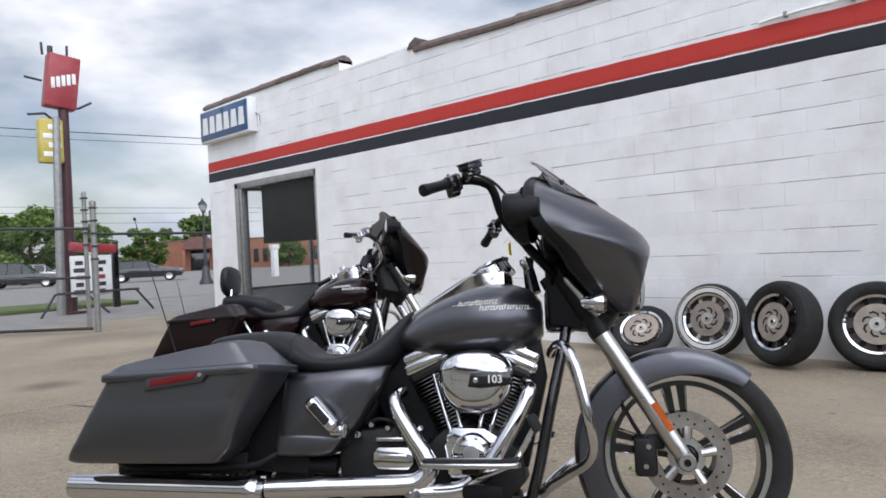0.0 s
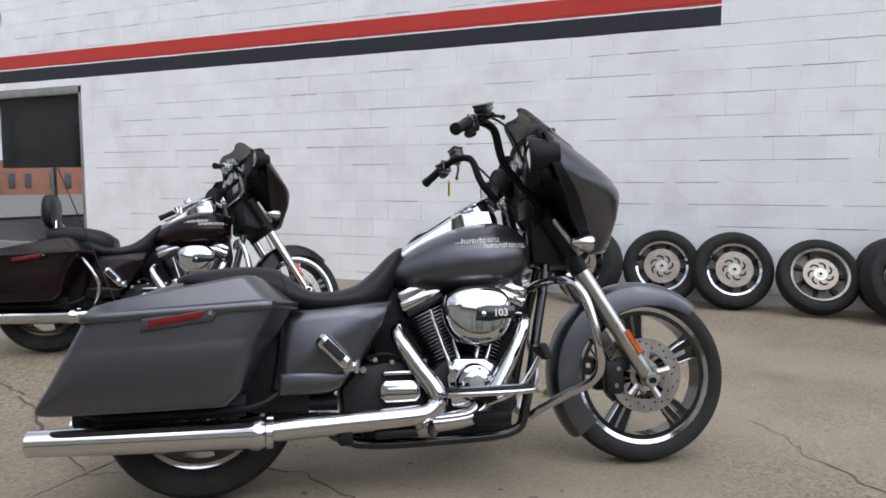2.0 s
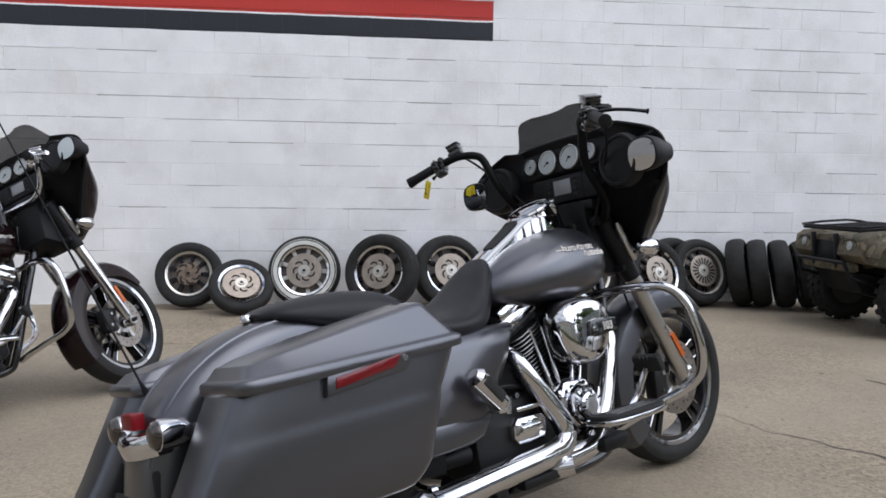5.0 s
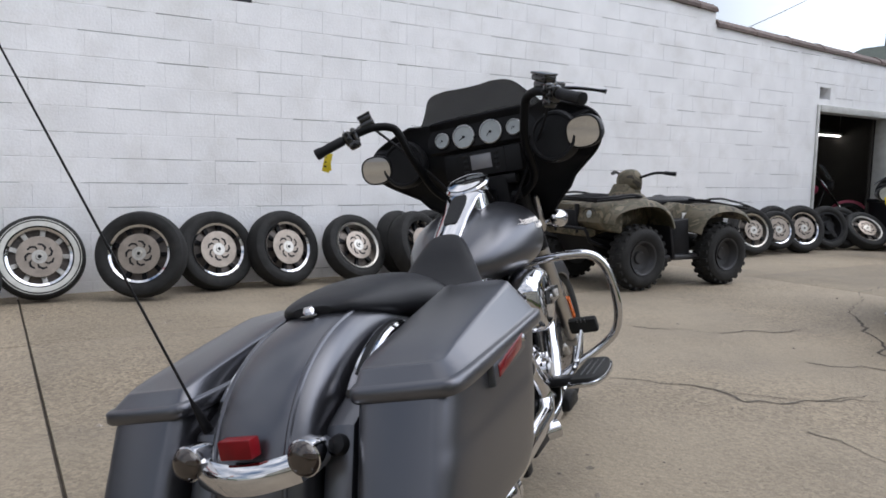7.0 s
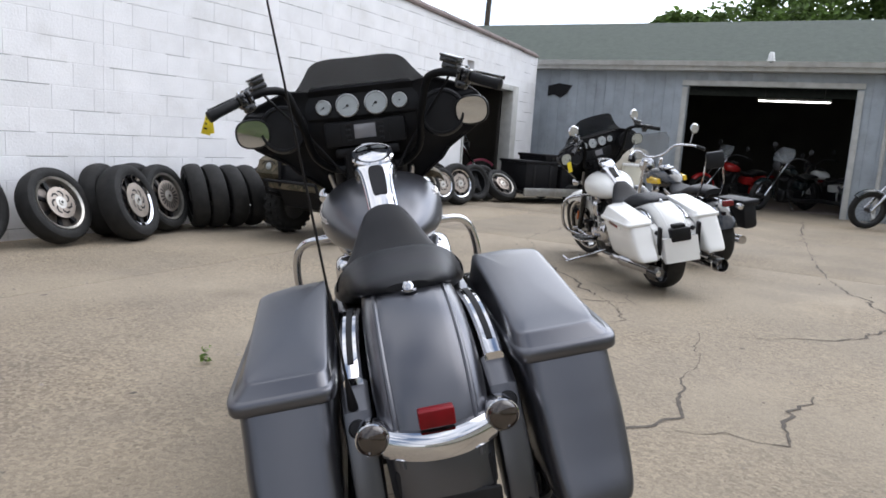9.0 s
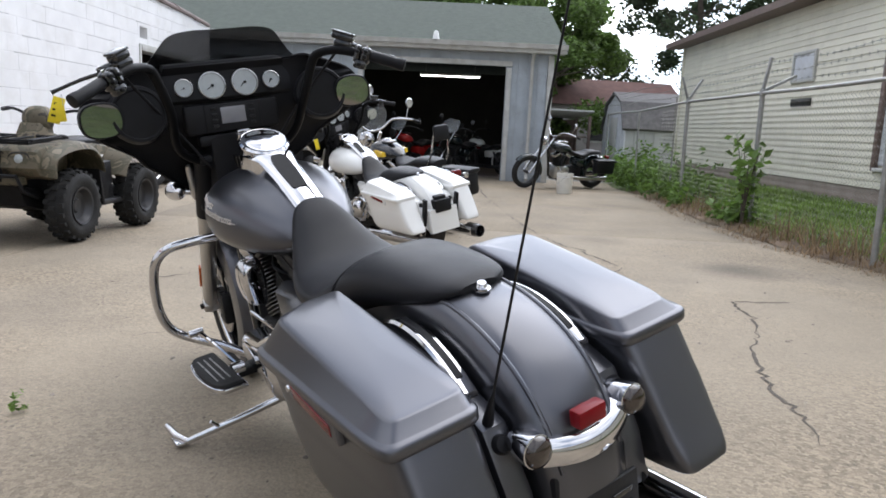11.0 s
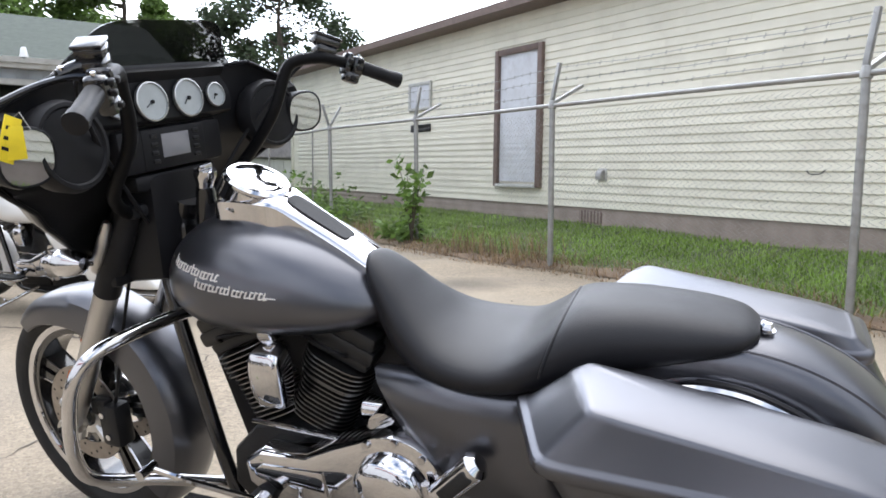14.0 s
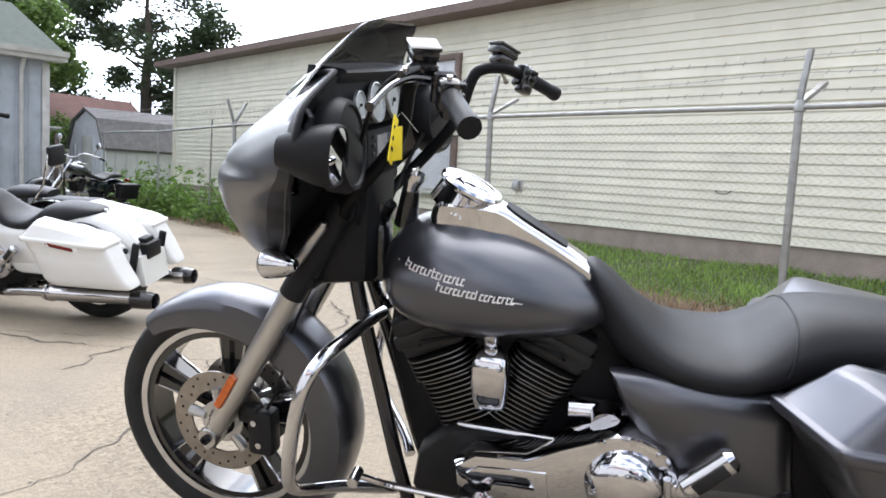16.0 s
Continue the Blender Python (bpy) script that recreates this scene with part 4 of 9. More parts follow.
    # rear mudguard
    prof = smooth([(-0.50, 0.655, 0.10), (-0.62, 0.715, 0.112), (-0.74, 0.752, 0.115), (-0.87, 0.765, 0.116), (-0.985, 0.756, 0.117), (-1.09, 0.722, 0.118), (-1.18, 0.665, 0.118), (-1.245, 0.59, 0.116), (-1.285, 0.50, 0.112), (-1.30, 0.41, 0.108)], 4)
    fr = []
    for i, (x, z, w) in enumerate(prof):
        a, b = prof[max(i - 1, 0)], prof[min(i + 1, len(prof) - 1)]
        d = Vector((b[0] - a[0], 0, b[1] - a[1])).normalized()
        nrm = Vector((d.z, 0, -d.x))
        if nrm.dot(Vector((x, 0, z)) - RA) < 0:
            nrm = -nrm
        c = Vector((x, 0, z))
        pts = [(-w, -0.17), (-w, -0.06), (-w * 0.96, -0.035), (-w * 0.8, -0.013), (-w * 0.45, -0.002), (0, 0), (w * 0.45, -0.002), (w * 0.8, -0.013), (w * 0.96, -0.035), (w, -0.06), (w, -0.17)]
        inner = [(y * 0.96, h - 0.005) for y, h in pts[::-1]]
        fr.append([c + nrm * h + Vector((0, y, 0)) for y, h in pts + inner])
    guard = part("rear_mudguard", M().loft(fr), paint, bike)
    for k in (3, 7):
        part("mudguard_ridge", M().tube([r_[k].lerp(r_[5], 0.12) for r_ in fr[8:-3]], 0.006, 8), paint, guard)
    if not lamps:
        part("mudguard_tail", M().prism([(-1.24, 0.50), (-1.305, 0.50), (-1.325, 0.30), (-1.29, 0.29), (-1.25, 0.32)], -0.15, 0.15, "y", 0.012), paint, guard)
    part("mudguard_skirt", M().box((-1.265, 0, 0.36), (0.03, 0.20, 0.22), 0.01).box((-1.275, 0, 0.30), (0.05, 0.22, 0.05), 0.012), BLACK, guard, "black plate bracket") if lamps else None
    part("plate_bracket", M().box((-1.295, 0, 0.345), (0.012, 0.21, 0.13), 0.004), WRINKLE, guard) if lamps else None
    for s in (1, -1) if lamps else ():
        for k in range(3):
            part("bracket_slot", M().box((-1.3025, s * 0.055, 0.375 - 0.03 * k), (0.006, 0.055, 0.011), 0.002), GLOSS, guard)
    # chrome struts beside the mudguard
    for s in (1, -1):
        st = [(-0.80, s * 0.132, 0.69), (-0.87, s * 0.137, 0.707), (-0.96, s * 0.143, 0.70), (-1.05, s * 0.148, 0.665), (-1.115, s * 0.150, 0.618)]
        rr = []
        for i, q in enumerate(smooth(st, 4)):
            q = Vector(q)
            rr.append([q + Vector((0, s * -0.016, -0.004)), q + Vector((0, s * -0.01, 0.002)), q + Vector((0, s * 0.02, 0.002)), q + Vector((0, s * 0.026, -0.004)), q + Vector((0, s * 0.026, -0.04)), q + Vector((0, s * -0.016, -0.04))])
        strut = part("fender_strut", M().loft(rr), CHROME, bike, "chrome mudguard strut cover")
        rr = []
        for i, q in enumerate(smooth(st, 4)[4:-2]):
            q = Vector(q) + Vector((0, s * 0.005, 0.005))
            rr.append([q + Vector((0, -0.007, 0.0)), q + Vector((0, 0.007, 0.0)), q + Vector((0, 0.007, -0.01)), q + Vector((0, -0.007, -0.01))])
        part("strut_slot", M().loft(rr), BLACK, strut)
        part("strut_cover", M().tube([(-0.62, s * 0.135, 0.62), (-0.85, s * 0.142, 0.645), (-0.98, s * 0.147, 0.63), (-1.06, s * 0.147, 0.585)], [0.022, 0.028, 0.028, 0.022], 10, n=4), BLACK, bike)
    # tail lamps
    bar = M()
    bp = []
    for i in range(17):
        y = -0.115 + 0.23 * i / 16
        x = -1.288 + 0.03 * (y / 0.115) ** 2
        zc = 0.532 - 0.012 * math.cos(y / 0.115 * math.pi / 2)
        bp.append([Vector((x, y, zc + 0.022)), Vector((x - 0.014, y, zc + 0.012)), Vector((x - 0.02, y, zc - 0.006)), Vector((x - 0.012, y, zc - 0.032)), Vector((x + 0.03, y, zc - 0.028)), Vector((x + 0.03, y, zc + 0.02))])
    if lamps:
        lampbar = part("tail_bracket", bar.loft(bp), CHROME, bike, "chrome tail lamp bracket")
        part("brake_lamp", M().box((-1.28, 0.0, 0.57), (0.03, 0.072, 0.036), 0.004), LAMP_RED, lampbar, "red brake lamp")
        for s in (1, -1):
            c = Vector((-1.248, s * 0.130, 0.544))
            t = part("turn_signal", M().lathe([(0.0, 0.05), (0.012, 0.048), (0.024, 0.035), (0.031, 0.01), (0.034, -0.02), (0.034, -0.028), (0.03, -0.03)], c, (1, 0, 0), 24), CHROME, lampbar, "chrome bullet turn signal")
            part("lens", M().lathe([(0.032, -0.026), (0.031, -0.034), (0.024, -0.042), (0.012, -0.046), (0, -0.047)], c, (1, 0, 0), 24), SMOKE_LENS, t, "smoked lens")
    # saddlebags
    for s in (1, -1):
        rr = []
        for z, xr, xf, yi, yo in smooth([(0.335, -1.318, -0.785, 0.225, 0.352), (0.348, -1.342, -0.765, 0.212, 0.37), (0.39, -1.324, -0.712, 0.205, 0.383), (0.46, -1.286, -0.66, 0.20, 0.392), (0.505, -1.263, -0.63, 0.198, 0.3948), (0.53, -1.25, -0.615, 0.197, 0.3942), (0.556, -1.237, -0.597, 0.195, 0.3948), (0.618, -1.205, -0.562, 0.192, 0.396)], 3):
            cx, cy, hx, hy = (xr + xf) / 2, (yi + yo) / 2, (xf - xr) / 2, (yo - yi) / 2
            ring = []
            for a, b in oval(44, 7.0):
                x, y = cx + a * hx, cy + b * hy
                x -= 0.085 * max(0, (y - 0.2) / 0.2) * max(0, a) ** 2 * min(1, (z - 0.33) / 0.2)
                ring.append(Vector((x, s * y, z + 0.035 * (x + 1.19) / 0.63 * (0.7 if z > 0.4 else 0.0))))
            rr.append(ring)
        bag = part("saddlebag", M().loft(rr), paint, bike, "" if detail else "white hard saddlebag")
        # lid: a lip all round, sloping flanks and a flat top that falls to the rear
        zr = lambda x: 0.618 + 0.03 * (x + 1.19) / 0.63
        zp = lambda x: 0.668 + 0.09 * ((x + 1.16) / 0.48) ** 0.85 if x > -1.16 else 0.668
        rr = []
        for kind, x0, x1, y0, y1, up in (("rim", -1.208, -0.546, 0.186, 0.409, -0.006), ("rim", -1.212, -0.542, 0.184, 0.412, 0.0), ("rim", -1.212, -0.542, 0.184, 0.412, 0.018), ("rim", -1.208, -0.547, 0.188, 0.408, 0.022), ("rim", -1.201, -0.556, 0.191, 0.401, 0.0235),
                                         ("mid", -1.198, -0.562, 0.192, 0.398, 0.06), ("mid", -1.178, -0.636, 0.196, 0.376, 0.86), ("mid", -1.175, -0.644, 0.198, 0.373, 0.95), ("top", -1.169, -0.652, 0.201, 0.367, -0.0005), ("top", -1.16, -0.664, 0.206, 0.359, 0.001), ("top", -1.12, -0.71, 0.225, 0.34, 0.003), ("top", -1.0, -0.8, 0.26, 0.30, 0.005)):
            ring = []
            for a, b in oval(44, 10.0):
                x, y = (x0 + x1) / 2 + a * (x1 - x0) / 2, (y0 + y1) / 2 + b * (y1 - y0) / 2
                x -= 0.085 * max(0, (y - 0.2) / 0.2) * max(0, a) ** 2
                lo, hi = zr(x), zp(min(x, -0.69)) - 0.35 * max(0, x + 0.69)
                ring.append(Vector((x, s * y, lo + up if kind == "rim" else hi + up if kind == "top" else lo + 0.0235 + (hi - lo - 0.0235) * up)))
            rr.append(ring)
        lid = part("bag_lid", M().loft(rr), lid_paint or paint, bag, sharp=52)
        fill = [(-1.10, 0.61), (-1.185, 0.572), (-1.245, 0.44), (-1.262, 0.33), (-1.19, 0.32), (-1.1, 0.45)]
        flank = part("filler_panel", M().prism(fill, s * 0.122, s * 0.186, "y", 0.012), paint, bike)
        part("round_plug", M().lathe([(0, 0.014), (0.016, 0.013), (0.02, 0.004), (0.02, 0)], (-1.20, s * 0.157, 0.54), (-0.91, 0, 0.41), 18), BLACK, flank)
        zs = lambda x: 0.619 + 0.036 * (x + 0.90) / 0.23
        hous = M().prism([(-1.03, zs(-1.03) - 0.02), (-1.025, zs(-1.025) + 0.022), (-0.785, zs(-0.785) + 0.018), (-0.815, zs(-0.815) - 0.026)], s * 0.37, s * 0.411, "y", 0.006)
        hb = part("latch_housing", hous, paint, bag)
        part("side_reflector", M().prism([(-1.008, zs(-1.008) - 0.010), (-1.005, zs(-1.005) + 0.013), (-0.83, zs(-0.83) + 0.013), (-0.85, zs(-0.85) - 0.012)], s * 0.39, s * 0.4145, "y", 0.003), RED_LENS, hb, "red reflector")
        part("key_lock", M().lathe([(0, 0.416), (0.007, 0.416), (0.009, 0.41)], (-0.822, 0, zs(-0.822)), (0, s, 0), 14), CHROME, hb)
        # side cover
        part("side_cover", M().prism([(-0.61, 0.643), (-0.40, 0.66), (-0.215, 0.665), (-0.255, 0.57), (-0.33, 0.455), (-0.40, 0.37), (-0.44, 0.345), (-0.60, 0.34), (-0.65, 0.37), (-0.635, 0.45)], s * 0.09, s * 0.21, "y", 0.05), paint, bike, sharp=60)
        part("side_cover_crease", M().prism([(-0.625, 0.435), (-0.37, 0.425), (-0.415, 0.36), (-0.46, 0.348), (-0.625, 0.345)], s * 0.15, s * 0.214, "y", 0.02), paint, bike, sharp=60)
        # Rail, with a black plate added to darken the space under the bag.
        part("bag_rail", M().tube([(-0.62, s * 0.19, 0.36), (-0.72, s * 0.215, 0.318), (-1.0, s * 0.225, 0.312), (-1.2, s * 0.215, 0.318), (-1.26, s * 0.16, 0.34)], 0.011, 8, n=4).box((-0.96, s * 0.2, 0.325), (0.46, 0.012, 0.075), 0.004), BLACK, bike)
        # Black filler added for the dark void between bag and side cover.
        part("dark_gap_panel", M().prism([(-0.80, 0.30), (-0.52, 0.28), (-0.50, 0.60), (-0.62, 0.64), (-0.80, 0.6)], s * 0.118, s * 0.15, "y", 0.01), BLACK, bike)
        # guard rails for the engine
        gr = [(0.355, s * 0.03, 0.70), (0.365, s * 0.12, 0.712), (0.385, s * 0.25, 0.715), (0.41, s * 0.33, 0.702), (0.437, s * 0.372, 0.65), (0.458, s * 0.388, 0.56), (0.475, s * 0.385, 0.46), (0.485, s * 0.355, 0.385), (0.465, s * 0.29, 0.335), (0.41, s * 0.21, 0.295), (0.34, s * 0.13, 0.245), (0.31, s * 0.08, 0.215)]
        part("engine_guard", M().tube(gr, 0.0165, 14, n=5), CHROME, bike, "bent chrome engine guard bar")
        # footboards
        ob = []
        for k in range(25):
            a = math.pi * k / 24
            ob.append((0.09 + 0.165 * math.cos(a), 0.335 + 0.062 * math.sin(a) ** 0.6))
        ob = [(0.255, 0.285)] + ob[1:-1] + [(-0.075, 0.285)]
        brd = part("footboard", M().prism([(x, s * y) for x, y in ob], 0.322, 0.339, "z", 0.004), CHROME, bike, "chrome-edged rider footboard")
        part("rubber_pad", M().prism([(0.09 + (x - 0.09) * 0.93, s * (0.338 + (y - 0.338) * 0.86)) for x, y in ob], 0.337, 0.35, "z", 0.004), RUBBER, brd)
        for k in range(3):
            part("pad_strip", M().box((0.09, s * (0.32 + 0.02 * k), 0.3505), (0.21, 0.0045, 0.003), 0.001), FINEDGE, brd)
        part("footboard_bracket", M().box((0.09, s * 0.235, 0.312), (0.06, 0.16, 0.03), 0.008), WRINKLE, bike)
        # passenger peg
        peg = part("passenger_peg", M().tube([(-0.388, s * 0.262, 0.447), (-0.395, s * 0.262, 0.453), (-0.475, s * 0.262, 0.535), (-0.485, s * 0.262, 0.543)], [0.02, 0.028, 0.031, 0.018], 14), CHROME, bike, "folded chrome passenger peg")
        part("peg_clevis", M().cyl((-0.37, s * 0.19, 0.44), (-0.385, s * 0.27, 0.447), 0.013, seg=12).box((-0.385, s * 0.245, 0.438), (0.045, 0.04, 0.035), 0.009).cyl((-0.36, s * 0.25, 0.415), (-0.355, s * 0.25, 0.46), 0.01, seg=10), CHROME, peg)
        part("peg_rubber", M().box((-0.436, s * 0.291, 0.497), (0.085, 0.008, 0.03), 0.004, Matrix.Rotation(radians(46), 4, "Y")), RUBBER, peg)
    # engine
    engine(bike, number)
    exhaust(bike)
    # kick stand on the left
    part("kick_stand", M().tube([(0.02, 0.13, 0.20), (0.07, 0.30, 0.16), (0.13, 0.47, 0.122)], [0.014, 0.012, 0.011], 10).tube([(0.125, 0.465, 0.122), (0.185, 0.488, 0.13), (0.235, 0.50, 0.155)], [0.012, 0.013, 0.01], 10), CHROME, bike, "chrome kick stand, folded out")
    part("kick_stand_spur", M().tube([(0.09, 0.36, 0.145), (0.085, 0.39, 0.18)], 0.006, 8), CHROME, bike)
    part("kick_stand_foot", M().box((0.165, 0.482, 0.115), (0.07, 0.045, 0.012), 0.004, Matrix.Rotation(radians(12), 4, "X")), CHROME, bike)
    front_end(bike, X, paint, bars, shield, detail, grip, tall)
    # shifter and brake pedal
    part("shift_lever", M().tube([(0.345, 0.30, 0.40), (0.27, 0.275, 0.365), (0.12, 0.265, 0.345), (0.06, 0.262, 0.34)], 0.008, 8, n=4).cyl((0.345, 0.285, 0.40), (0.345, 0.335, 0.40), 0.013, seg=12).cyl((0.06, 0.25, 0.34), (0.06, 0.29, 0.34), 0.02, seg=14), CHROME, bike, "chrome heel and toe shift lever")
    part("brake_pedal", M().tube([(0.10, -0.22, 0.28), (0.22, -0.25, 0.33), (0.295, -0.275, 0.44)], 0.010, 8, n=4), CHROME, bike)
    pad = part("brake_pad", M().box((0.30, -0.285, 0.46), (0.03, 0.105, 0.06), 0.01, Matrix.Rotation(radians(-25), 4, "Y")), RUBBER, bike)
    for k in range(3):
        part("pad_strip", M().box((0.2845, -0.27 - 0.014 * k, 0.463), (0.004, 0.004, 0.045), 0.001, Matrix.Rotation(radians(-25), 4, "Y")), FINEDGE, pad)
    return bike


def engine(bike, number=True):
    C = Vector((0.065, 0, 0.33))
    part("crank_case", M().prism([(-0.10, 0.21), (0.20, 0.20), (0.255, 0.26), (0.24, 0.36), (0.16, 0.44), (0.065, 0.455), (-0.03, 0.44), (-0.11, 0.37)], -0.12, 0.13, "y", 0.02), WRINKLE, bike, "black ribbed engine case")
    part("gearbox", M().prism([(-0.40, 0.22), (-0.10, 0.20), (-0.09, 0.40), (-0.16, 0.455), (-0.33, 0.44), (-0.41, 0.36)], -0.155, 0.12, "y", 0.025), WRINKLE, bike)
    # Black panel added so the gaps between the cylinders look dark.
    part("engine_backing", M().prism([(-0.20, 0.30), (0.26, 0.30), (0.34, 0.62), (0.32, 0.76), (-0.22, 0.74), (-0.30, 0.55)], -0.035, 0.035, "y", 0.01), BLACK, bike)
    part("oil_pan", M().box((-0.05, 0, 0.19), (0.56, 0.22, 0.05), 0.015), BLACK, bike)
    for sgn, nm in ((-1, "rear"), (1, "front")):
        a = radians(24.5) * sgn
        ax = Vector((math.sin(a), 0, math.cos(a)))
        rot = Matrix.Rotation(a, 4, "Y")
        base = C + ax * 0.115
        barrel = part("cylinder", M().cyl(C + ax * 0.09, C + ax * 0.33, 0.062, seg=24), DARKFIN, bike, "black finned engine cylinder")
        fin = M()
        pts = [(p * 0.083, q * 0.098) for p, q in oval(28, 3.4)]
        fin.prism(pts, -0.0022, 0.0022, "z", 0.001)
        me = mesh_of("cooling_fin", fin, DARKFIN)
        edge = M()
        edge.tube([(p * 1.008, q * 1.008, 0.0) for p, q in pts], 0.0017, 5, closed=True)
        me2 = mesh_of("fin_edge", edge, FINEDGE)
        for k in range(15):
            grow = 1.0 + (0.10 if k > 9 else 0.0)
            t = Matrix.Translation(C + ax * (0.135 + 0.0135 * k)) @ rot @ Matrix.Diagonal((grow, grow, 1, 1))
            for nme, data in (("cooling_fin", me), ("fin_edge", me2)):
                o = new(nme, data)
                o.parent = barrel
                o.matrix_basis = t
        hc = C + ax * 0.352
        head = part("cylinder_head", M().box((0, 0, 0), (0.165, 0.185, 0.04), 0.014).xf(Matrix.Translation(hc) @ rot), DARKFIN, barrel)
        for y0, y1, m_ in ((-0.1025, 0.03, CHROME), (0.032, 0.1025, DARKFIN)):
            yc, yw = (y0 + y1) / 2, y1 - y0
            part("rocker_box", M().box((0, yc, 0.0), (0.182, yw, 0.042), 0.012).box((0, yc, 0.034), (0.166, yw * 0.92, 0.046), 0.014).box((0.0, yc, 0.058), (0.05, yw * 0.7, 0.014), 0.004).xf(Matrix.Translation(hc + ax * 0.03) @ rot), m_, bike, "chrome rocker box" if m_ is CHROME else "black rocker box")
        for k in (-1, 1):
            for q in (-1, 1):
                part("rocker_bolt", M().cyl((k * 0.055, q * 0.088, 0.018), (k * 0.055, q * 0.088, 0.028), 0.008, seg=10).xf(Matrix.Translation(hc + ax * 0.038) @ rot), CHROME, head)
            x0 = C.x + sgn * 0.045 + k * 0.018
            p0, p1 = Vector((x0, -0.115, 0.405)), hc + Vector((k * 0.032 - sgn * 0.045, -0.105, -0.02))
            part("pushrod_tube", M().tube([p0, p0.lerp(p1, 0.12), p0.lerp(p1, 0.13), p0.lerp(p1, 0.45), p0.lerp(p1, 0.46), p1], [0.013, 0.013, 0.009, 0.009, 0.0075, 0.0075], 12), CHROME, bike, "chrome push rod tube")
        part("tappet_block", M().box(C + Vector((sgn * 0.05, -0.125, 0.07)), (0.065, 0.05, 0.045), 0.01), CHROME, bike)
        part("spark_lead", M().tube([hc + Vector((sgn * 0.03, 0.10, 0.0)), hc + Vector((0, 0.13, 0.03)), Vector((0.06, 0.06, 0.69))], 0.005, 8, n=5), BLACK, bike)
    # air cleaner with its badge
    ac = M()
    rings = []
    for y, k in ((-0.155, 0.86), (-0.165, 0.96), (-0.185, 1.0), (-0.215, 0.99), (-0.238, 0.93), (-0.252, 0.82), (-0.258, 0.62)):
        ring = []
        for a, b in oval(44, 2.35):
            w = 0.13 + 0.012 * b
            ring.append(Vector((0.096 + a * w * k, y + 0.03, 0.606 + b * (0.106 if b > 0 else 0.12) * k)))
        rings.append(ring)
    cleaner = part("air_cleaner", ac.loft(rings), CHROME, bike, "chrome air cleaner cover")
    part("badge_plate", M().prism([(0.075, 0.580), (0.085, 0.627), (0.12, 0.634), (0.222, 0.628), (0.226, 0.586), (0.12, 0.574)], -0.19, -0.238, "y", 0.004), GLOSS, cleaner, "black badge plate")
    part("badge_screw", M().lathe([(0, 0.265), (0.009, 0.264), (0.012, 0.255)], (0.103, 0.02, 0.602), (0, -1, 0), 14), CHROME, cleaner)
    if number:
        cu = bpy.data.curves.new("number", "FONT")
        cu.body, cu.size, cu.extrude, cu.offset = "103", 0.037, 0.002, 0.0008
        cu.align_x, cu.align_y = "CENTER", "CENTER"
        cu.materials.append(BADGE)
        t = new("badge_number", cu)
        t.parent = cleaner
        t.matrix_basis = Matrix.Translation((0.168, -0.2405, 0.604)) @ Euler((radians(90), 0, 0)).to_matrix().to_4x4()
    # cam cover
    cam_c = Vector((0.077, 0, 0.356))
    nose = part("cam_cover", M().lathe([(0.0, 0.20), (0.03, 0.20), (0.045, 0.195), (0.05, 0.18), (0.062, 0.178), (0.07, 0.165), (0.072, 0.12)], cam_c, (0, -1, 0), 36).prism([(-0.01, 0.27), (0.11, 0.25), (0.165, 0.31), (0.17, 0.41), (0.12, 0.44), (0.01, 0.445), (-0.025, 0.38)], -0.115, -0.155, "y", 0.012), CHROME, bike, "chrome cam cover")
    part("timer_cover", M().lathe([(0.0, 0.206), (0.026, 0.206), (0.029, 0.198)], cam_c, (0, -1, 0), 24), SILVER, nose)
    for k in range(5):
        a = 2 * math.pi * k / 5
        q = cam_c + Vector((0.05 * math.cos(a), -0.18, 0.05 * math.sin(a)))
        part("cover_bolt", M().cyl(q, q + Vector((0, -0.006, 0)), 0.006, seg=8), CHROME, nose)
    box = part("gearbox_cover", M().prism([(-0.275, 0.32), (-0.255, 0.30), (-0.145, 0.298), (-0.125, 0.32), (-0.125, 0.36), (-0.145, 0.38), (-0.255, 0.382), (-0.275, 0.36)], -0.13, -0.185, "y", 0.016), CHROME, bike, "chrome gearbox side cover")
    part("gearbox_ridge", M().box((-0.20, -0.187, 0.345), (0.10, 0.01, 0.02), 0.004).box((-0.205, -0.165, 0.405), (0.11, 0.05, 0.014), 0.004), CHROME, box)
    for k in range(4):
        q = Vector((-0.285 + 0.06 * k, -0.155, 0.455 - 0.012 * (k % 2)))
        part("case_bolt", M().cyl(q, q + Vector((0, -0.01, 0)), 0.009, seg=8), CHROME, box)
    part("bearing_cover", M().cyl((-0.33, -0.15, 0.42), (-0.33, -0.18, 0.422), 0.015, 0.012, 14), CHROME, bike)
    part("oil_line", M().tube([(-0.31, -0.13, 0.46), (-0.26, -0.15, 0.475), (-0.19, -0.15, 0.462), (-0.14, -0.12, 0.45)], 0.007, 8, n=4), BLACK, bike)
    # primary cover on the left
    pc = M()
    outl = []
    for k in range(28):
        a = radians(52 + 256 * k / 27)
        outl.append((-0.265 + 0.125 * math.cos(a), 0.415 + 0.125 * math.sin(a)))
    outl += [(-0.08, 0.31), (0.07, 0.31), (0.125, 0.35), (0.13, 0.405), (0.08, 0.44), (-0.04, 0.445), (-0.12, 0.485)]
    prim = part("primary_cover", pc.prism(outl, 0.12, 0.225, "y", 0.02), CHROME, bike, "chrome primary cover")
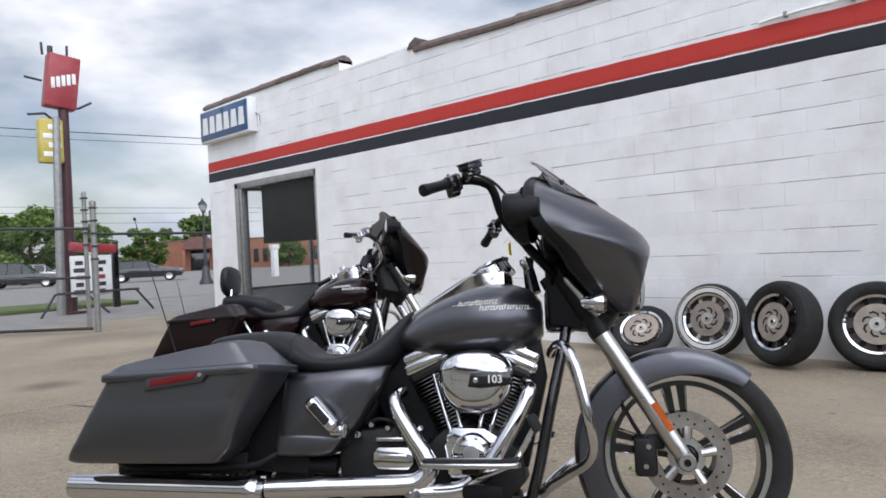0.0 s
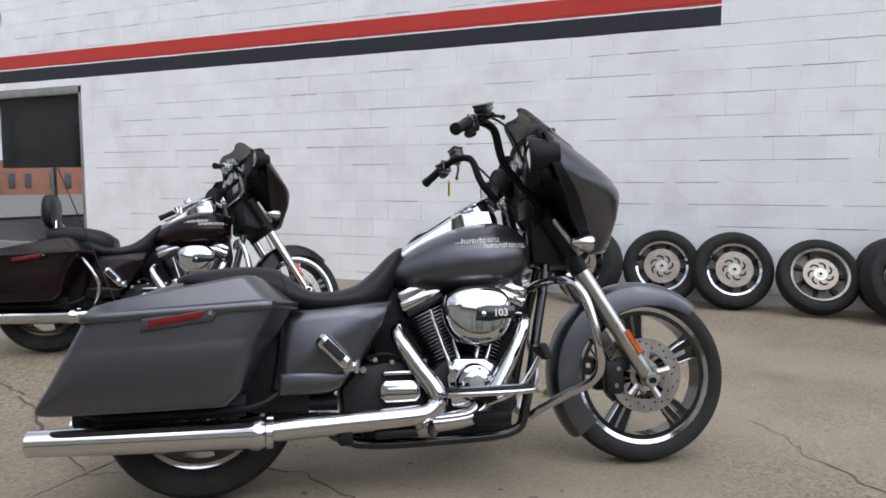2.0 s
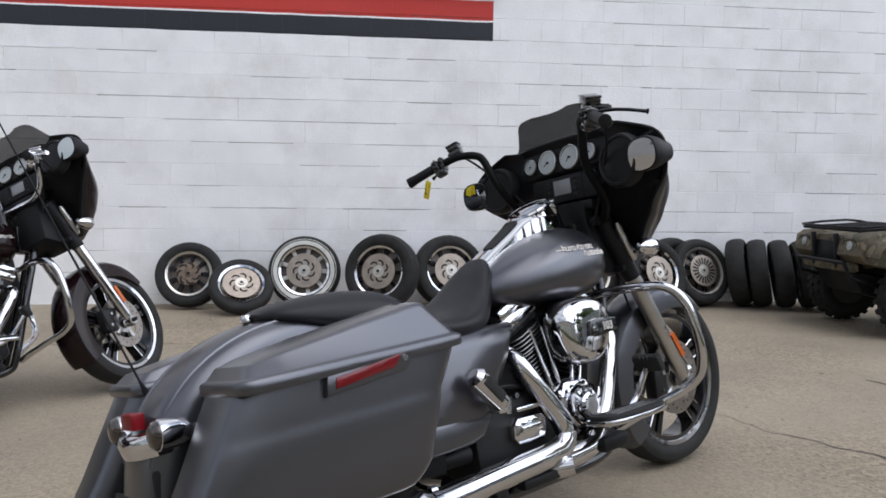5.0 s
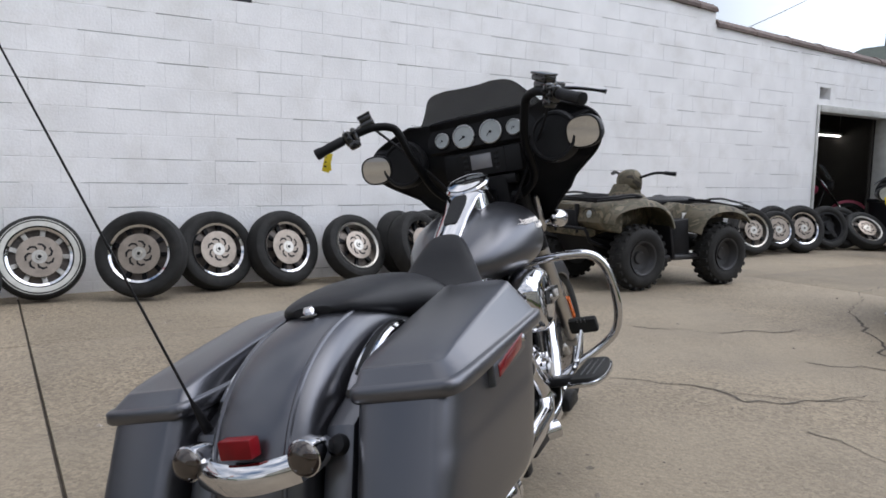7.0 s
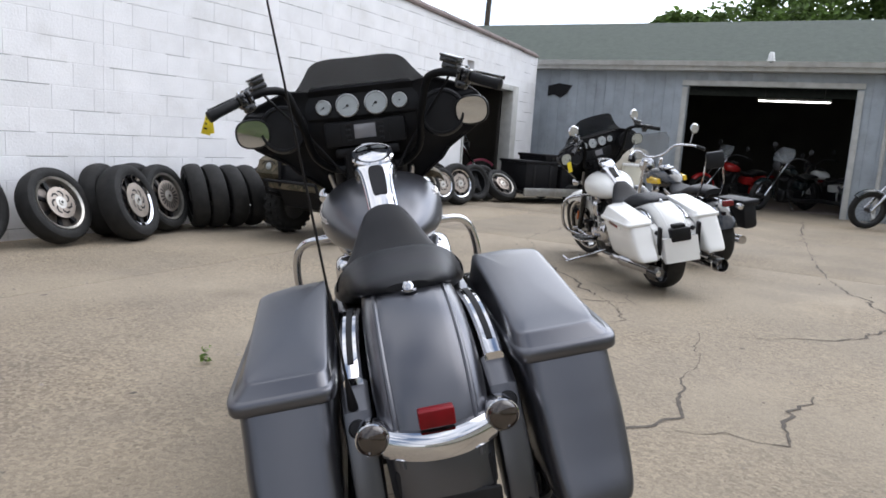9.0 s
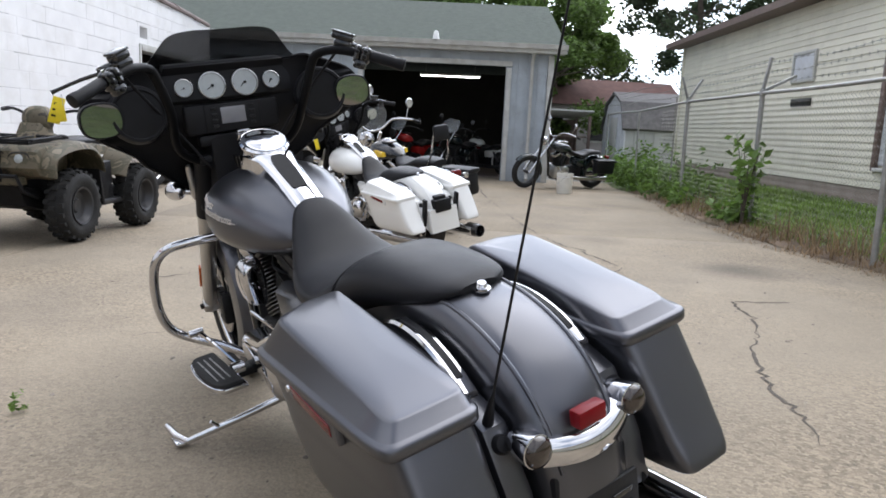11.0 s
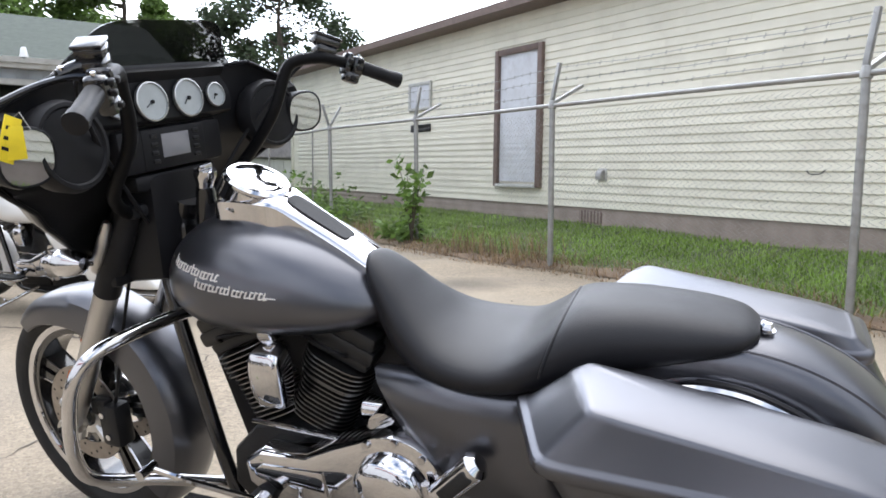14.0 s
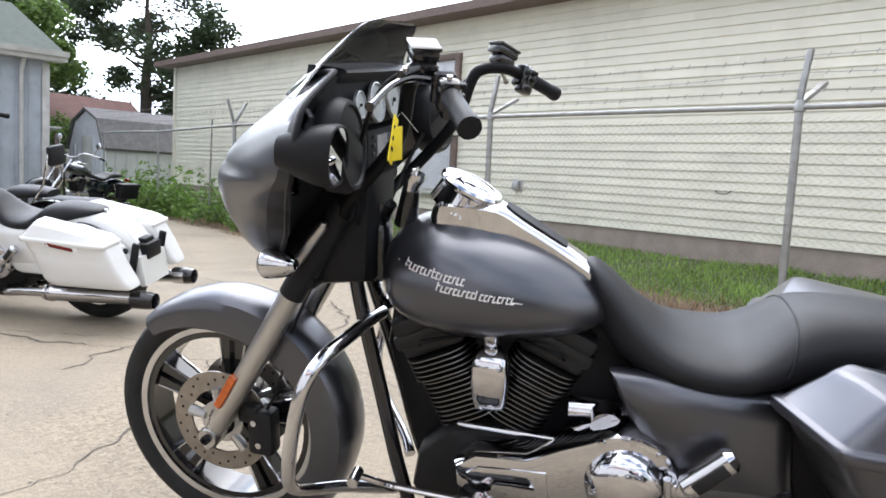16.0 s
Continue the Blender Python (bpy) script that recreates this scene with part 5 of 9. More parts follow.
    part("clutch_cover", M().lathe([(0.0, 0.28), (0.045, 0.277), (0.072, 0.266), (0.084, 0.25), (0.09, 0.222)], (-0.265, 0, 0.415), (0, 1, 0), 40), CHROME, prim, "round chrome clutch cover")
    for k in range(7):
        a = radians(60 + 36 * k)
        q = Vector((-0.265 + 0.112 * math.cos(a), 0.222, 0.415 + 0.112 * math.sin(a)))
        part("cover_bolt", M().cyl(q, q + Vector((0, 0.009, 0)), 0.009, seg=10), CHROME, prim)
    part("primary_inset", M().prism([(-0.10, 0.335), (0.06, 0.335), (0.098, 0.362), (0.098, 0.395), (0.07, 0.415), (-0.09, 0.42)], 0.2, 0.231, "y", 0.006), CHROME, prim)
    part("starter_cover", M().cyl((-0.22, 0.10, 0.515), (-0.22, 0.16, 0.515), 0.038, seg=20).cyl((-0.13, 0.06, 0.50), (-0.28, 0.06, 0.50), 0.036, seg=20), CHROME, bike)
    # horn cover between the cylinders
    hr = []
    for z, w, y0, y1 in smooth([(0.535, 0.030, 0.135, 0.165), (0.545, 0.038, 0.13, 0.19), (0.60, 0.044, 0.125, 0.205), (0.645, 0.044, 0.125, 0.205), (0.675, 0.038, 0.13, 0.195), (0.688, 0.024, 0.135, 0.175)], 3):
        hr.append([Vector((0.055 + a * w, (y0 + y1) / 2 + b * (y1 - y0) / 2, z)) for a, b in oval(24, 4)])
    horn = part("horn_cover", M().loft(hr), CHROME, bike, "chrome horn cover")
    part("horn_stud", M().lathe([(0, 0.03), (0.016, 0.028), (0.022, 0.01), (0.02, -0.02), (0, -0.02)], (0.058, 0.155, 0.712), (0, 0.5, 0.86), 18), CHROME, horn)
    part("shift_rod", M().cyl((0.13, 0.165, 0.485), (-0.10, 0.165, 0.475), 0.006, seg=8), CHROME, bike)


def exhaust(bike):
    """Two silencers with their header pipes."""
    def can(s):
        y = s * 0.235
        part("silencer", M().tube([(-1.392, y, 0.248), (-1.389, y, 0.248), (-1.0, y, 0.24), (-0.72, y, 0.2345), (-0.705, y, 0.234), (-0.685, y, 0.233), (-0.67, y, 0.232), (-0.655, y, 0.231)], [0.036, 0.042, 0.049, 0.05, 0.056, 0.056, 0.048, 0.041], 28).lathe([(0.034, 0), (0.034, 0.06), (0.0, 0.06)], (-1.394, y, 0.248), (1, 0, 0), 28), CHROME, bike, "long chrome silencer")
        part("pipe_clamp", M().lathe([(0.041, -0.012), (0.05, -0.01), (0.05, 0.01), (0.041, 0.012)], (-0.652, y, 0.231), (1, 0, 0), 28, ring=True).cyl((-0.66, y, 0.278), (-0.64, y, 0.278), 0.012, seg=10), CHROME, bike)
    both(can)
    part("rear_header", M().tube([(-0.65, -0.23, 0.238), (-0.40, -0.215, 0.246), (-0.17, -0.205, 0.253), (-0.105, -0.202, 0.263), (-0.07, -0.199, 0.297), (-0.082, -0.195, 0.346), (-0.132, -0.188, 0.418), (-0.18, -0.178, 0.494), (-0.20, -0.155, 0.545), (-0.185, -0.10, 0.572)], [0.038, 0.038, 0.038, 0.037, 0.036, 0.034, 0.032, 0.03, 0.027, 0.024], 20, n=5), CHROME, bike, "bent chrome rear exhaust header")
    part("front_header", M().tube([(-0.13, -0.20, 0.224), (0.02, -0.20, 0.233), (0.08, -0.195, 0.26), (0.14, -0.188, 0.318), (0.195, -0.18, 0.407), (0.245, -0.168, 0.494), (0.28, -0.15, 0.568), (0.262, -0.10, 0.592)], [0.036, 0.033, 0.031, 0.03, 0.029, 0.028, 0.026, 0.023], 18, n=5), CHROME, bike, "bent chrome front exhaust header")
    part("left_header", M().tube([(-0.65, 0.235, 0.233), (-0.45, 0.23, 0.227), (-0.3, 0.18, 0.2), (-0.2, -0.1, 0.2), (-0.1, -0.24, 0.21)], 0.03, 14, n=4), CHROME, bike)
    part("pipe_bracket", M().box((-0.40, -0.20, 0.195), (0.05, 0.06, 0.05), 0.01), BLACK, bike)
    part("heat_guard", M().box((-0.22, -0.20, 0.197), (0.16, 0.04, 0.03), 0.008), BLACK, bike)
    part("pedal_mount", M().box((0.12, -0.20, 0.235), (0.14, 0.10, 0.05), 0.015), BLACK, bike)


def front_end(bike, X, paint, bars, shield, detail, grip, tall=1.0):
    # batwing fairing: outer shell
    rows = fairing_rows()
    N = 36

    def full(z):
        return 1.6 + 0.4 * max(0.0, min(1.0, (1.21 - z) / 0.12)) + 2.6 * max(0.0, min(1.0, (1.09 - z) / 0.13))

    outer = []
    for z, xf, xe, w in rows:
        ring = []
        for j in range(N + 1):
            u = -1 + 2 * j / N
            ring.append(Vector((xe + (xf - xe) * (1 - abs(u) ** full(z)), u * w, z + 0.02 * abs(u) ** 3 * (1 if z > 1.0 else 0))))
        outer.append(ring)
    inner = [[Vector((p.x * 0.985 - 0.0035, p.y * 0.985, p.z)) for p in r] for r in outer]
    rings = [o[1:N] + i[1:N][::-1] for o, i in zip(outer, inner)]
    fairing = part("fairing", M().loft(rings).xf(X), paint, bike, sharp=65)
    for a, b in ((0, 2), (N - 1, N + 1)):
        part("fairing_trim", M().loft([o[a:b] + i[a:b][::-1] for o, i in zip(outer, inner)]).xf(X), BLACK, fairing, "black outer edge of the fairing")
    # black inner fairing, set into the shell
    ir = []
    for z, xf, xe, w in rows:
        ring = []
        for j in range(N + 1):
            u = -1 + 2 * j / N
            deep = 0.04 * (1 - abs(u) ** 4) - 0.02 * math.exp(-((abs(u) * w - 0.43) / 0.06) ** 2) * (1 if 1.05 < z < 1.22 else 0)
            ring.append(Vector((min(xe - 0.004 + deep, xe + (xf - xe) * (1 - abs(u) ** full(z)) - 0.004), u * w * 0.985, z + 0.02 * abs(u) ** 3 * (1 if z > 1.0 else 0))))
        ir.append(ring)
    M2 = M()
    M2.loft([r for r in ir], caps=False, loop=False)
    back = [[p + Vector((0.004, 0, 0)) for p in r] for r in ir]
    M2.loft(back, caps=False, loop=False)
    dash = part("inner_fairing", M2.xf(X), BLACK, fairing, "black inner fairing")
    part("fairing_lip", M().tube([outer[i][0] + Vector((-0.004, 0, 0)) for i in range(0, len(rows))] + [outer[-1][j] + Vector((0, 0, 0.004)) for j in range(1, N, 3)] + [outer[i][N] + Vector((-0.004, 0, 0)) for i in range(len(rows) - 1, -1, -1)], 0.006, 8).xf(X), BLACK, fairing)
    # instrument panel
    pan = []
    for z, x0, w in smooth([(1.178, 0.368, 0.215), (1.19, 0.352, 0.225), (1.235, 0.358, 0.23), (1.277, 0.364, 0.215), (1.30, 0.34, 0.205), (1.31, 0.36, 0.20), (1.315, 0.42, 0.2)], 2):
        pan.append([Vector((x0 + 0.03 * (y / w) ** 2 * 0.6, y, z)) for y in [w * k / 10 for k in range(-10, 11)]] + [Vector((0.45, w, z)), Vector((0.45, -w, z))])
    panel = part("instrument_panel", M().loft(pan).xf(X), BLACK, dash)
    for y, r in ((0.152, 0.031), (0.057, 0.047), (-0.057, 0.047), (-0.152, 0.031)):
        c = Vector((0.352 + 0.004 * (y / 0.225) ** 2, y, 1.231))
        gz = part("gauge", M().lathe([(0, 0.003), (r * 0.88, 0.003), (r * 0.9, 0.006)], c, (-1, 0, 0.12), 32).xf(X), DIAL, panel, "pale round gauge dial")
        part("gauge_ring", M().lathe([(r * 0.9, 0.004), (r * 0.92, 0.008), (r * 0.98, 0.007), (r * 1.0, 0.0), (r * 0.9, 0.0)], c, (-1, 0, 0.12), 32, ring=True).xf(X), SILVER, gz)
        part("gauge_needle", M().box((0, 0, 0), (0.002, r * 0.03, r * 0.5), 0, Matrix.Rotation(0.8 + y * 3, 4, "X")).xf(X @ Matrix.Translation(c + Vector((-0.006, r * 0.2, -r * 0.1)))).cyl(X @ (c + Vector((-0.008, 0, 0))), X @ (c + Vector((-0.003, 0, 0))), r * 0.10, seg=14), BLACK, gz)
    radio = part("radio", M().box((0.388, 0, 1.12), (0.06, 0.33, 0.105), 0.014).box((0.369, 0, 1.12), (0.03, 0.20, 0.1), 0.008).xf(X), BLACK, dash)
    part("radio_screen", M().box((0.3545, 0.0, 1.126), (0.004, 0.086, 0.056), 0.001).xf(X), SCREEN, radio, "grey lcd screen")
    for s in (1, -1):
        for k in range(4):
            part("radio_button", M().box((0.3535, s * 0.066, 1.152 - 0.02 * k), (0.006, 0.02, 0.010), 0.002).xf(X), WRINKLE, radio)
    for s in (1, -1):
        c = Vector((0.302, s * 0.314, 1.165))
        part("speaker", M().lathe([(0.0, 0.004), (0.05, 0.003), (0.076, 0.0), (0.08, 0.005), (0.088, 0.004), (0.096, -0.015), (0.09, -0.05)], c, (-1, s * -0.12, 0.1), 32).xf(X), BLACK, dash, "round black speaker")
        mc = Vector((0.29, s * 0.43, 1.16))
        ax = Vector((-1, s * -0.13, -0.06))
        u, v = Vector((-0.13 * s, 1, 0)).normalized(), Vector((-0.06, 0, 1)).normalized()
        def mir(k, off):
            return [mc + ax.normalized() * off + u * (s * a * 0.062 * k) + v * (b * 0.053 * k) for a, b in oval(28, 2.5)]
        hs = part("mirror", M().loft([mir(0.6, -0.10), mir(0.86, -0.06), mir(1.04, -0.025), mir(1.1, 0.0), mir(1.07, 0.009), mir(1.0, 0.011), mir(0.98, 0.006)]).xf(X), BLACK, dash)
        part("mirror_glass", M().loft([mir(0.97, 0.006), mir(0.97, 0.0085)]).xf(X), MIRROR, hs, "mirror glass")
    part("switch_bank", M().box((0.385, 0, 1.045), (0.05, 0.26, 0.04), 0.012).xf(X), BLACK, dash)
    # lower centre cover and headlamp
    part("fork_cover", M().prism([(0.36, 0.80), (0.56, 0.77), (0.62, 0.86), (0.50, 1.03), (0.35, 1.06)], -0.1, 0.1, "y", 0.03).xf(X), BLACK, bike, "black nacelle cover")
    hl = Vector((0.668, 0, 0.935))
    lamp = part("headlamp", M().lathe([(0.06, -0.09), (0.092, -0.05), (0.098, 0.0), (0.094, 0.022), (0.084, 0.026)], hl, (0.98, 0, -0.05), 36).xf(X), CHROME, fairing, "round chrome headlamp")
    part("lens", M().lathe([(0.085, 0.022), (0.06, 0.036), (0.0, 0.042)], hl, (0.98, 0, -0.05), 32).xf(X), DIAL, lamp)
    for s in (1, -1):
        c = Vector((0.535, s * 0.21, 0.866))
        t = part("turn_signal", M().lathe([(0.0, -0.05), (0.014, -0.047), (0.027, -0.03), (0.034, 0.0), (0.036, 0.025), (0.033, 0.032)], c, (1, 0, -0.05), 24).cyl(c, (0.52, s * 0.12, 0.85), 0.012, seg=12).xf(X), CHROME, bike, "chrome bullet front turn signal")
        part("lens", M().lathe([(0.034, 0.03), (0.026, 0.04), (0.0, 0.046)], c, (1, 0, -0.05), 24).xf(X), SMOKE_LENS, t)
        part("fairing_bracket", M().tube([(0.435, s * 0.17, 0.965), (0.44, s * 0.168, 0.955), (0.53, s * 0.145, 0.845), (0.54, s * 0.14, 0.83)], [0.008, 0.013, 0.018, 0.016], 12).xf(X), FORKS, bike)
    # windshield
    wr = []
    for z, x, w, b in smooth([(1.25, 0.56, 0.30, 0.13), (1.285, 0.515, 0.29, 0.11), (1.32, 0.472, 0.25, 0.08), (1.36, 0.425, 0.214, 0.06), (1.392, 0.386, 0.186, 0.045), (1.408, 0.362, 0.15, 0.035), (1.414, 0.352, 0.09, 0.025)], 3):
        z, w = 1.25 + (z - 1.25) * tall, w * (1 + 0.25 * (tall - 1))
        f = [Vector((x - b * (y / w) ** 2 + 0.003, y, z)) for y in [w * k / 12 for k in range(-12, 13)]]
        r = [Vector((x - b * (y / w) ** 2 - 0.002, y, z)) for y in [w * k / 12 for k in range(12, -13, -1)]]
        wr.append(f + r)
    part("windshield", M().loft(wr).xf(X), shield, bike, "low smoked windshield")
    # handlebar
    for s in (1, -1):
        if bars == "ape":
            pts = [(0.41, s * 0.0, 0.965), (0.405, s * 0.11, 0.97), (0.35, s * 0.205, 1.035), (0.24, s * 0.228, 1.165), (0.203, s * 0.26, 1.278), (0.178, s * 0.283, 1.303), (0.145, s * 0.318, 1.307), (0.12, s * 0.347, 1.302), (0.075, s * 0.42, 1.276), (0.02, s * 0.507, 1.237)]
        else:
            pts = [(0.345, s * 0.0, 1.02), (0.34, s * 0.10, 1.02), (0.32, s * 0.18, 1.06), (0.25, s * 0.26, 1.12), (0.17, s * 0.33, 1.12), (0.08, s * 0.40, 1.075), (-0.02, s * 0.47, 1.03)]
        hb = part("handlebar", M().tube(pts, 0.0155, 12, n=6).xf(X), BAR if bars == "ape" else CHROME, bike, "bent handlebar")
        e = Vector(pts[-1])
        d = (e - Vector(pts[-2])).normalized()
        part("grip", M().tube([e - d * 0.105, e - d * 0.1, e - d * 0.02, e - d * 0.005, e + d * 0.012, e + d * 0.015], [0.015, 0.0185, 0.0185, 0.021, 0.021, 0.01], 16).xf(X), grip, hb, "black rubber grip" if grip is BLACK else "chrome grip")
        sw = e - d * 0.135
        m = Matrix.Translation(sw) @ d.to_track_quat("Y", "Z").to_matrix().to_4x4()
        ctl = GLOSS if bars == "ape" else CHROME
        box_ = part("switch_housing", M().box((0, 0.012, -0.004), (0.042, 0.034, 0.058), 0.012).box((0, -0.017, -0.004), (0.046, 0.022, 0.062), 0.011).box((-s * 0.008, 0.0, -0.036), (0.034, 0.046, 0.03), 0.01).xf(X @ m), ctl, hb)
        for k, (dy, dz) in enumerate(((0.012, 0.012), (0.012, -0.008), (-0.016, 0.004), (0.0, -0.036))):
            part("switch_button", M().box((-s * 0.026, dy, dz), (0.012, 0.014, 0.011), 0.003).xf(X @ m), WRINKLE, box_)
        part("clamp_screw", M().cyl((0, 0.012, 0.024), (0, 0.012, 0.031), 0.005, seg=8).xf(X @ m), CHROME, box_)
        rs = sw - d * 0.055 + Vector((0.03, 0, 0.02))
        m2 = Matrix.Translation(rs) @ d.to_track_quat("Y", "Z").to_matrix().to_4x4()
        brk = part("lever_bracket", M().box((0, 0, 0), (0.05, 0.06, 0.026), 0.009).tube([(0, 0.0, 0), (s * 0.03, 0.03, 0.002), (s * 0.05, 0.05, 0.0)], [0.016, 0.013, 0.01], 10).xf(X @ m2), ctl, hb)
        part("reservoir", M().box((0, -0.004, 0.022), (0.052, 0.075 if s < 0 else 0.05, 0.022), 0.006).box((0, -0.004, 0.036), (0.056, 0.08 if s < 0 else 0.054, 0.008), 0.003).xf(X @ m2), ctl, brk)
        part("pivot_bolt", M().cyl((s * 0.042, 0.045, -0.01), (s * 0.042, 0.045, 0.014), 0.006, seg=10).xf(X @ m2), CHROME, brk)
        lv = [sw + Vector((0.05, 0, 0.004)), sw + d * 0.05 + Vector((0.066, 0, 0.0)), e - d * 0.03 + Vector((0.06, 0, -0.005)), e + d * 0.02 + Vector((0.064, 0, -0.004)), e + d * 0.035 + Vector((0.066, 0, -0.004))]
        if bars == "ape":
            lv = [(0.128, s * 0.368, 1.298), (0.152, s * 0.41, 1.302), (0.166, s * 0.47, 1.29), (0.169, s * 0.54, 1.267), (0.17, s * 0.555, 1.262)]
        part("lever", M().tube(lv, [0.009, 0.007, 0.006, 0.006, 0.009], 8, n=5).xf(X), ctl, hb)
        part("cable", M().tube([rs, rs + Vector((0.09, -s * 0.02, -0.05)), Vector((0.33, s * 0.22, 1.12)), Vector((0.38, s * 0.1, 0.95))], 0.005, 8, n=6).xf(X), BLACK, hb)


def bike_pose(x, y, heading, lean, size=0.955):
    """A bike on its stand: heading in degrees from east, leaning to its left."""
    return Matrix.Translation((x, y, 0.006)) @ Matrix.Rotation(radians(heading), 4, "Z") @ Matrix.Rotation(radians(-lean), 4, "X") @ Matrix.Diagonal((size, size, size, 1))


HERO = bike_pose(-1.493, 2.945, 35.7, 12.4, 0.943)
hero = bagger("motorcycle", HERO, GREY, "charcoal grey touring motorcycle with batwing fairing and saddlebags", deg=-5.2)
part("antenna", M().tube([(-1.15, 0.16, 0.52), (-1.172, 0.161, 0.575), (-1.197, 0.162, 0.635), (-1.204, 0.162, 0.65), (-1.49, 0.158, 1.357)], [0.013, 0.012, 0.006, 0.003, 0.0017], 10).lathe([(0, 0.01), (0.006, 0.005), (0.006, -0.005), (0, -0.01)], (-1.492, 0.158, 1.362), (-0.36, 0, 0.93), 10), BLACK, hero, "thin black whip antenna")

# ---------------------------------------------------------------- tag on the grip
tagx = steer(-5.2)
tag = thing("paper_tag", HERO @ tagx @ Matrix.Translation((0.13, 0.535, 1.255)) @ Matrix.Rotation(radians(24), 4, "X") @ Matrix.Scale(0.72, 4), "bright yellow paper stock tag tied to the clutch lever", "tag")
part("card", M().box((0.0, 0.0, -0.065), (0.003, 0.045, 0.105), 0.001, Matrix.Rotation(radians(8), 4, "Z")), TAG, tag)
for k in range(3):
    part("print_bar", M().box((-0.0025, 0.002, -0.04 - 0.024 * k), (0.002, 0.026, 0.008), 0, Matrix.Rotation(radians(8), 4, "Z")), BLACK, tag)
part("second_card", M().box((-0.006, -0.012, -0.07), (0.002, 0.042, 0.075), 0.001, Matrix.Rotation(radians(-22), 4, "X") @ Matrix.Rotation(radians(-14), 4, "Z")), TAG, tag)
part("string", M().tube([(0, 0, -0.014), (-0.01, -0.004, 0.0), (-0.05, -0.015, -0.04)], 0.0009, 6), GALV, tag)

# ---------------------------------------------------------------- other bikes of the row
maroon = bagger("motorcycle", bike_pose(-3.90, 4.19, 36.8, 11.0, 0.90), MAROON, "black cherry touring motorcycle with chrome engine and passenger backrest", deg=33, group="bikes parked in a row", bars="low", detail=True, fork=CHROME, number=False, shield=BROWN_SHIELD, tall=1.15)
part("backrest", M().loft(sections([(-0.93, 0.06, 0.98, 1.02, 0.94), (-0.925, 0.12, 0.98, 1.08, 0.88), (-0.90, 0.15, 0.98, 1.10, 0.85), (-0.86, 0.14, 0.98, 1.09, 0.86), (-0.845, 0.06, 0.98, 1.02, 0.94)], 2, 24, 2.6)), LEATHER, maroon, "black padded backrest")
part("passenger_pad", M().loft(sections([(-0.90, 0.1, 0.79, 0.83, 0.74), (-0.87, 0.15, 0.79, 0.855, 0.72), (-0.70, 0.17, 0.79, 0.86, 0.7), (-0.54, 0.16, 0.76, 0.83, 0.66), (-0.46, 0.1, 0.73, 0.78, 0.64)], 3, 24, 2.8)), LEATHER, maroon, "thick black passenger seat")
for s in (1, -1):
    part("backrest_stay", M().tube([(-0.84, s * 0.085, 0.90), (-0.83, s * 0.11, 0.80), (-0.80, s * 0.125, 0.66)], 0.009, 8), CHROME, maroon)
    part("bag_guard", M().tube([(-0.57, s * 0.21, 0.30), (-0.52, s * 0.30, 0.36), (-0.50, s * 0.37, 0.45), (-0.56, s * 0.38, 0.56), (-0.66, s * 0.30, 0.66)], 0.011, 10, n=4), CHROME, maroon)
part("antenna", M().tube([(-1.16, -0.17, 0.62), (-1.27, -0.165, 0.98)], [0.0035, 0.002], 8), BLACK, maroon)

white = bagger("motorcycle", bike_pose(2.63, 3.29, 38.0, 11.0, 0.885), WHITE_PAINT, "white touring motorcycle with black seat and black-tipped exhausts", deg=14, group="bikes parked in a row", detail=False, number=False, fork=GLOSS, tall=1.5, lamps=False)
part("rear_box", M().box((-1.265, 0, 0.52), (0.11, 0.17, 0.11), 0.014).box((-1.25, 0, 0.585), (0.08, 0.11, 0.04), 0.012), BLACK, white, "black plate lamp box on the mudguard")
for s in (1, -1):
    part("exhaust_tip", M().lathe([(0.052, -0.05), (0.06, 0.0), (0.06, 0.10), (0.052, 0.11), (0.045, -0.04)], (-1.40, s * 0.262, 0.248), (1, 0, 0), 24, ring=True), GLOSS, white, "black exhaust tip")
    part("filler_strip", M().box((-1.262, s * 0.168, 0.48), (0.05, 0.026, 0.25), 0.01, Matrix.Rotation(radians(-14), 4, "Y")), BLACK, white, "dark filler strip")
    m = steer(14)
    part("bar_mirror", M().lathe([(0, 0.012), (0.045, 0.01), (0.055, 0.0), (0.04, -0.018), (0, -0.022)], (0.17, s * 0.36, 1.42), (-1, s * 0.1, 0), 24).tube([(0.17, s * 0.36, 1.42), (0.14, s * 0.34, 1.30)], 0.006, 8).xf(m), CHROME, white, "round chrome bar mirror")
part("stock_tag", M().box((0.13, 0.50, 1.10), (0.003, 0.045, 0.10), 0.001).xf(steer(14)), TAG, white, "yellow stock tag")


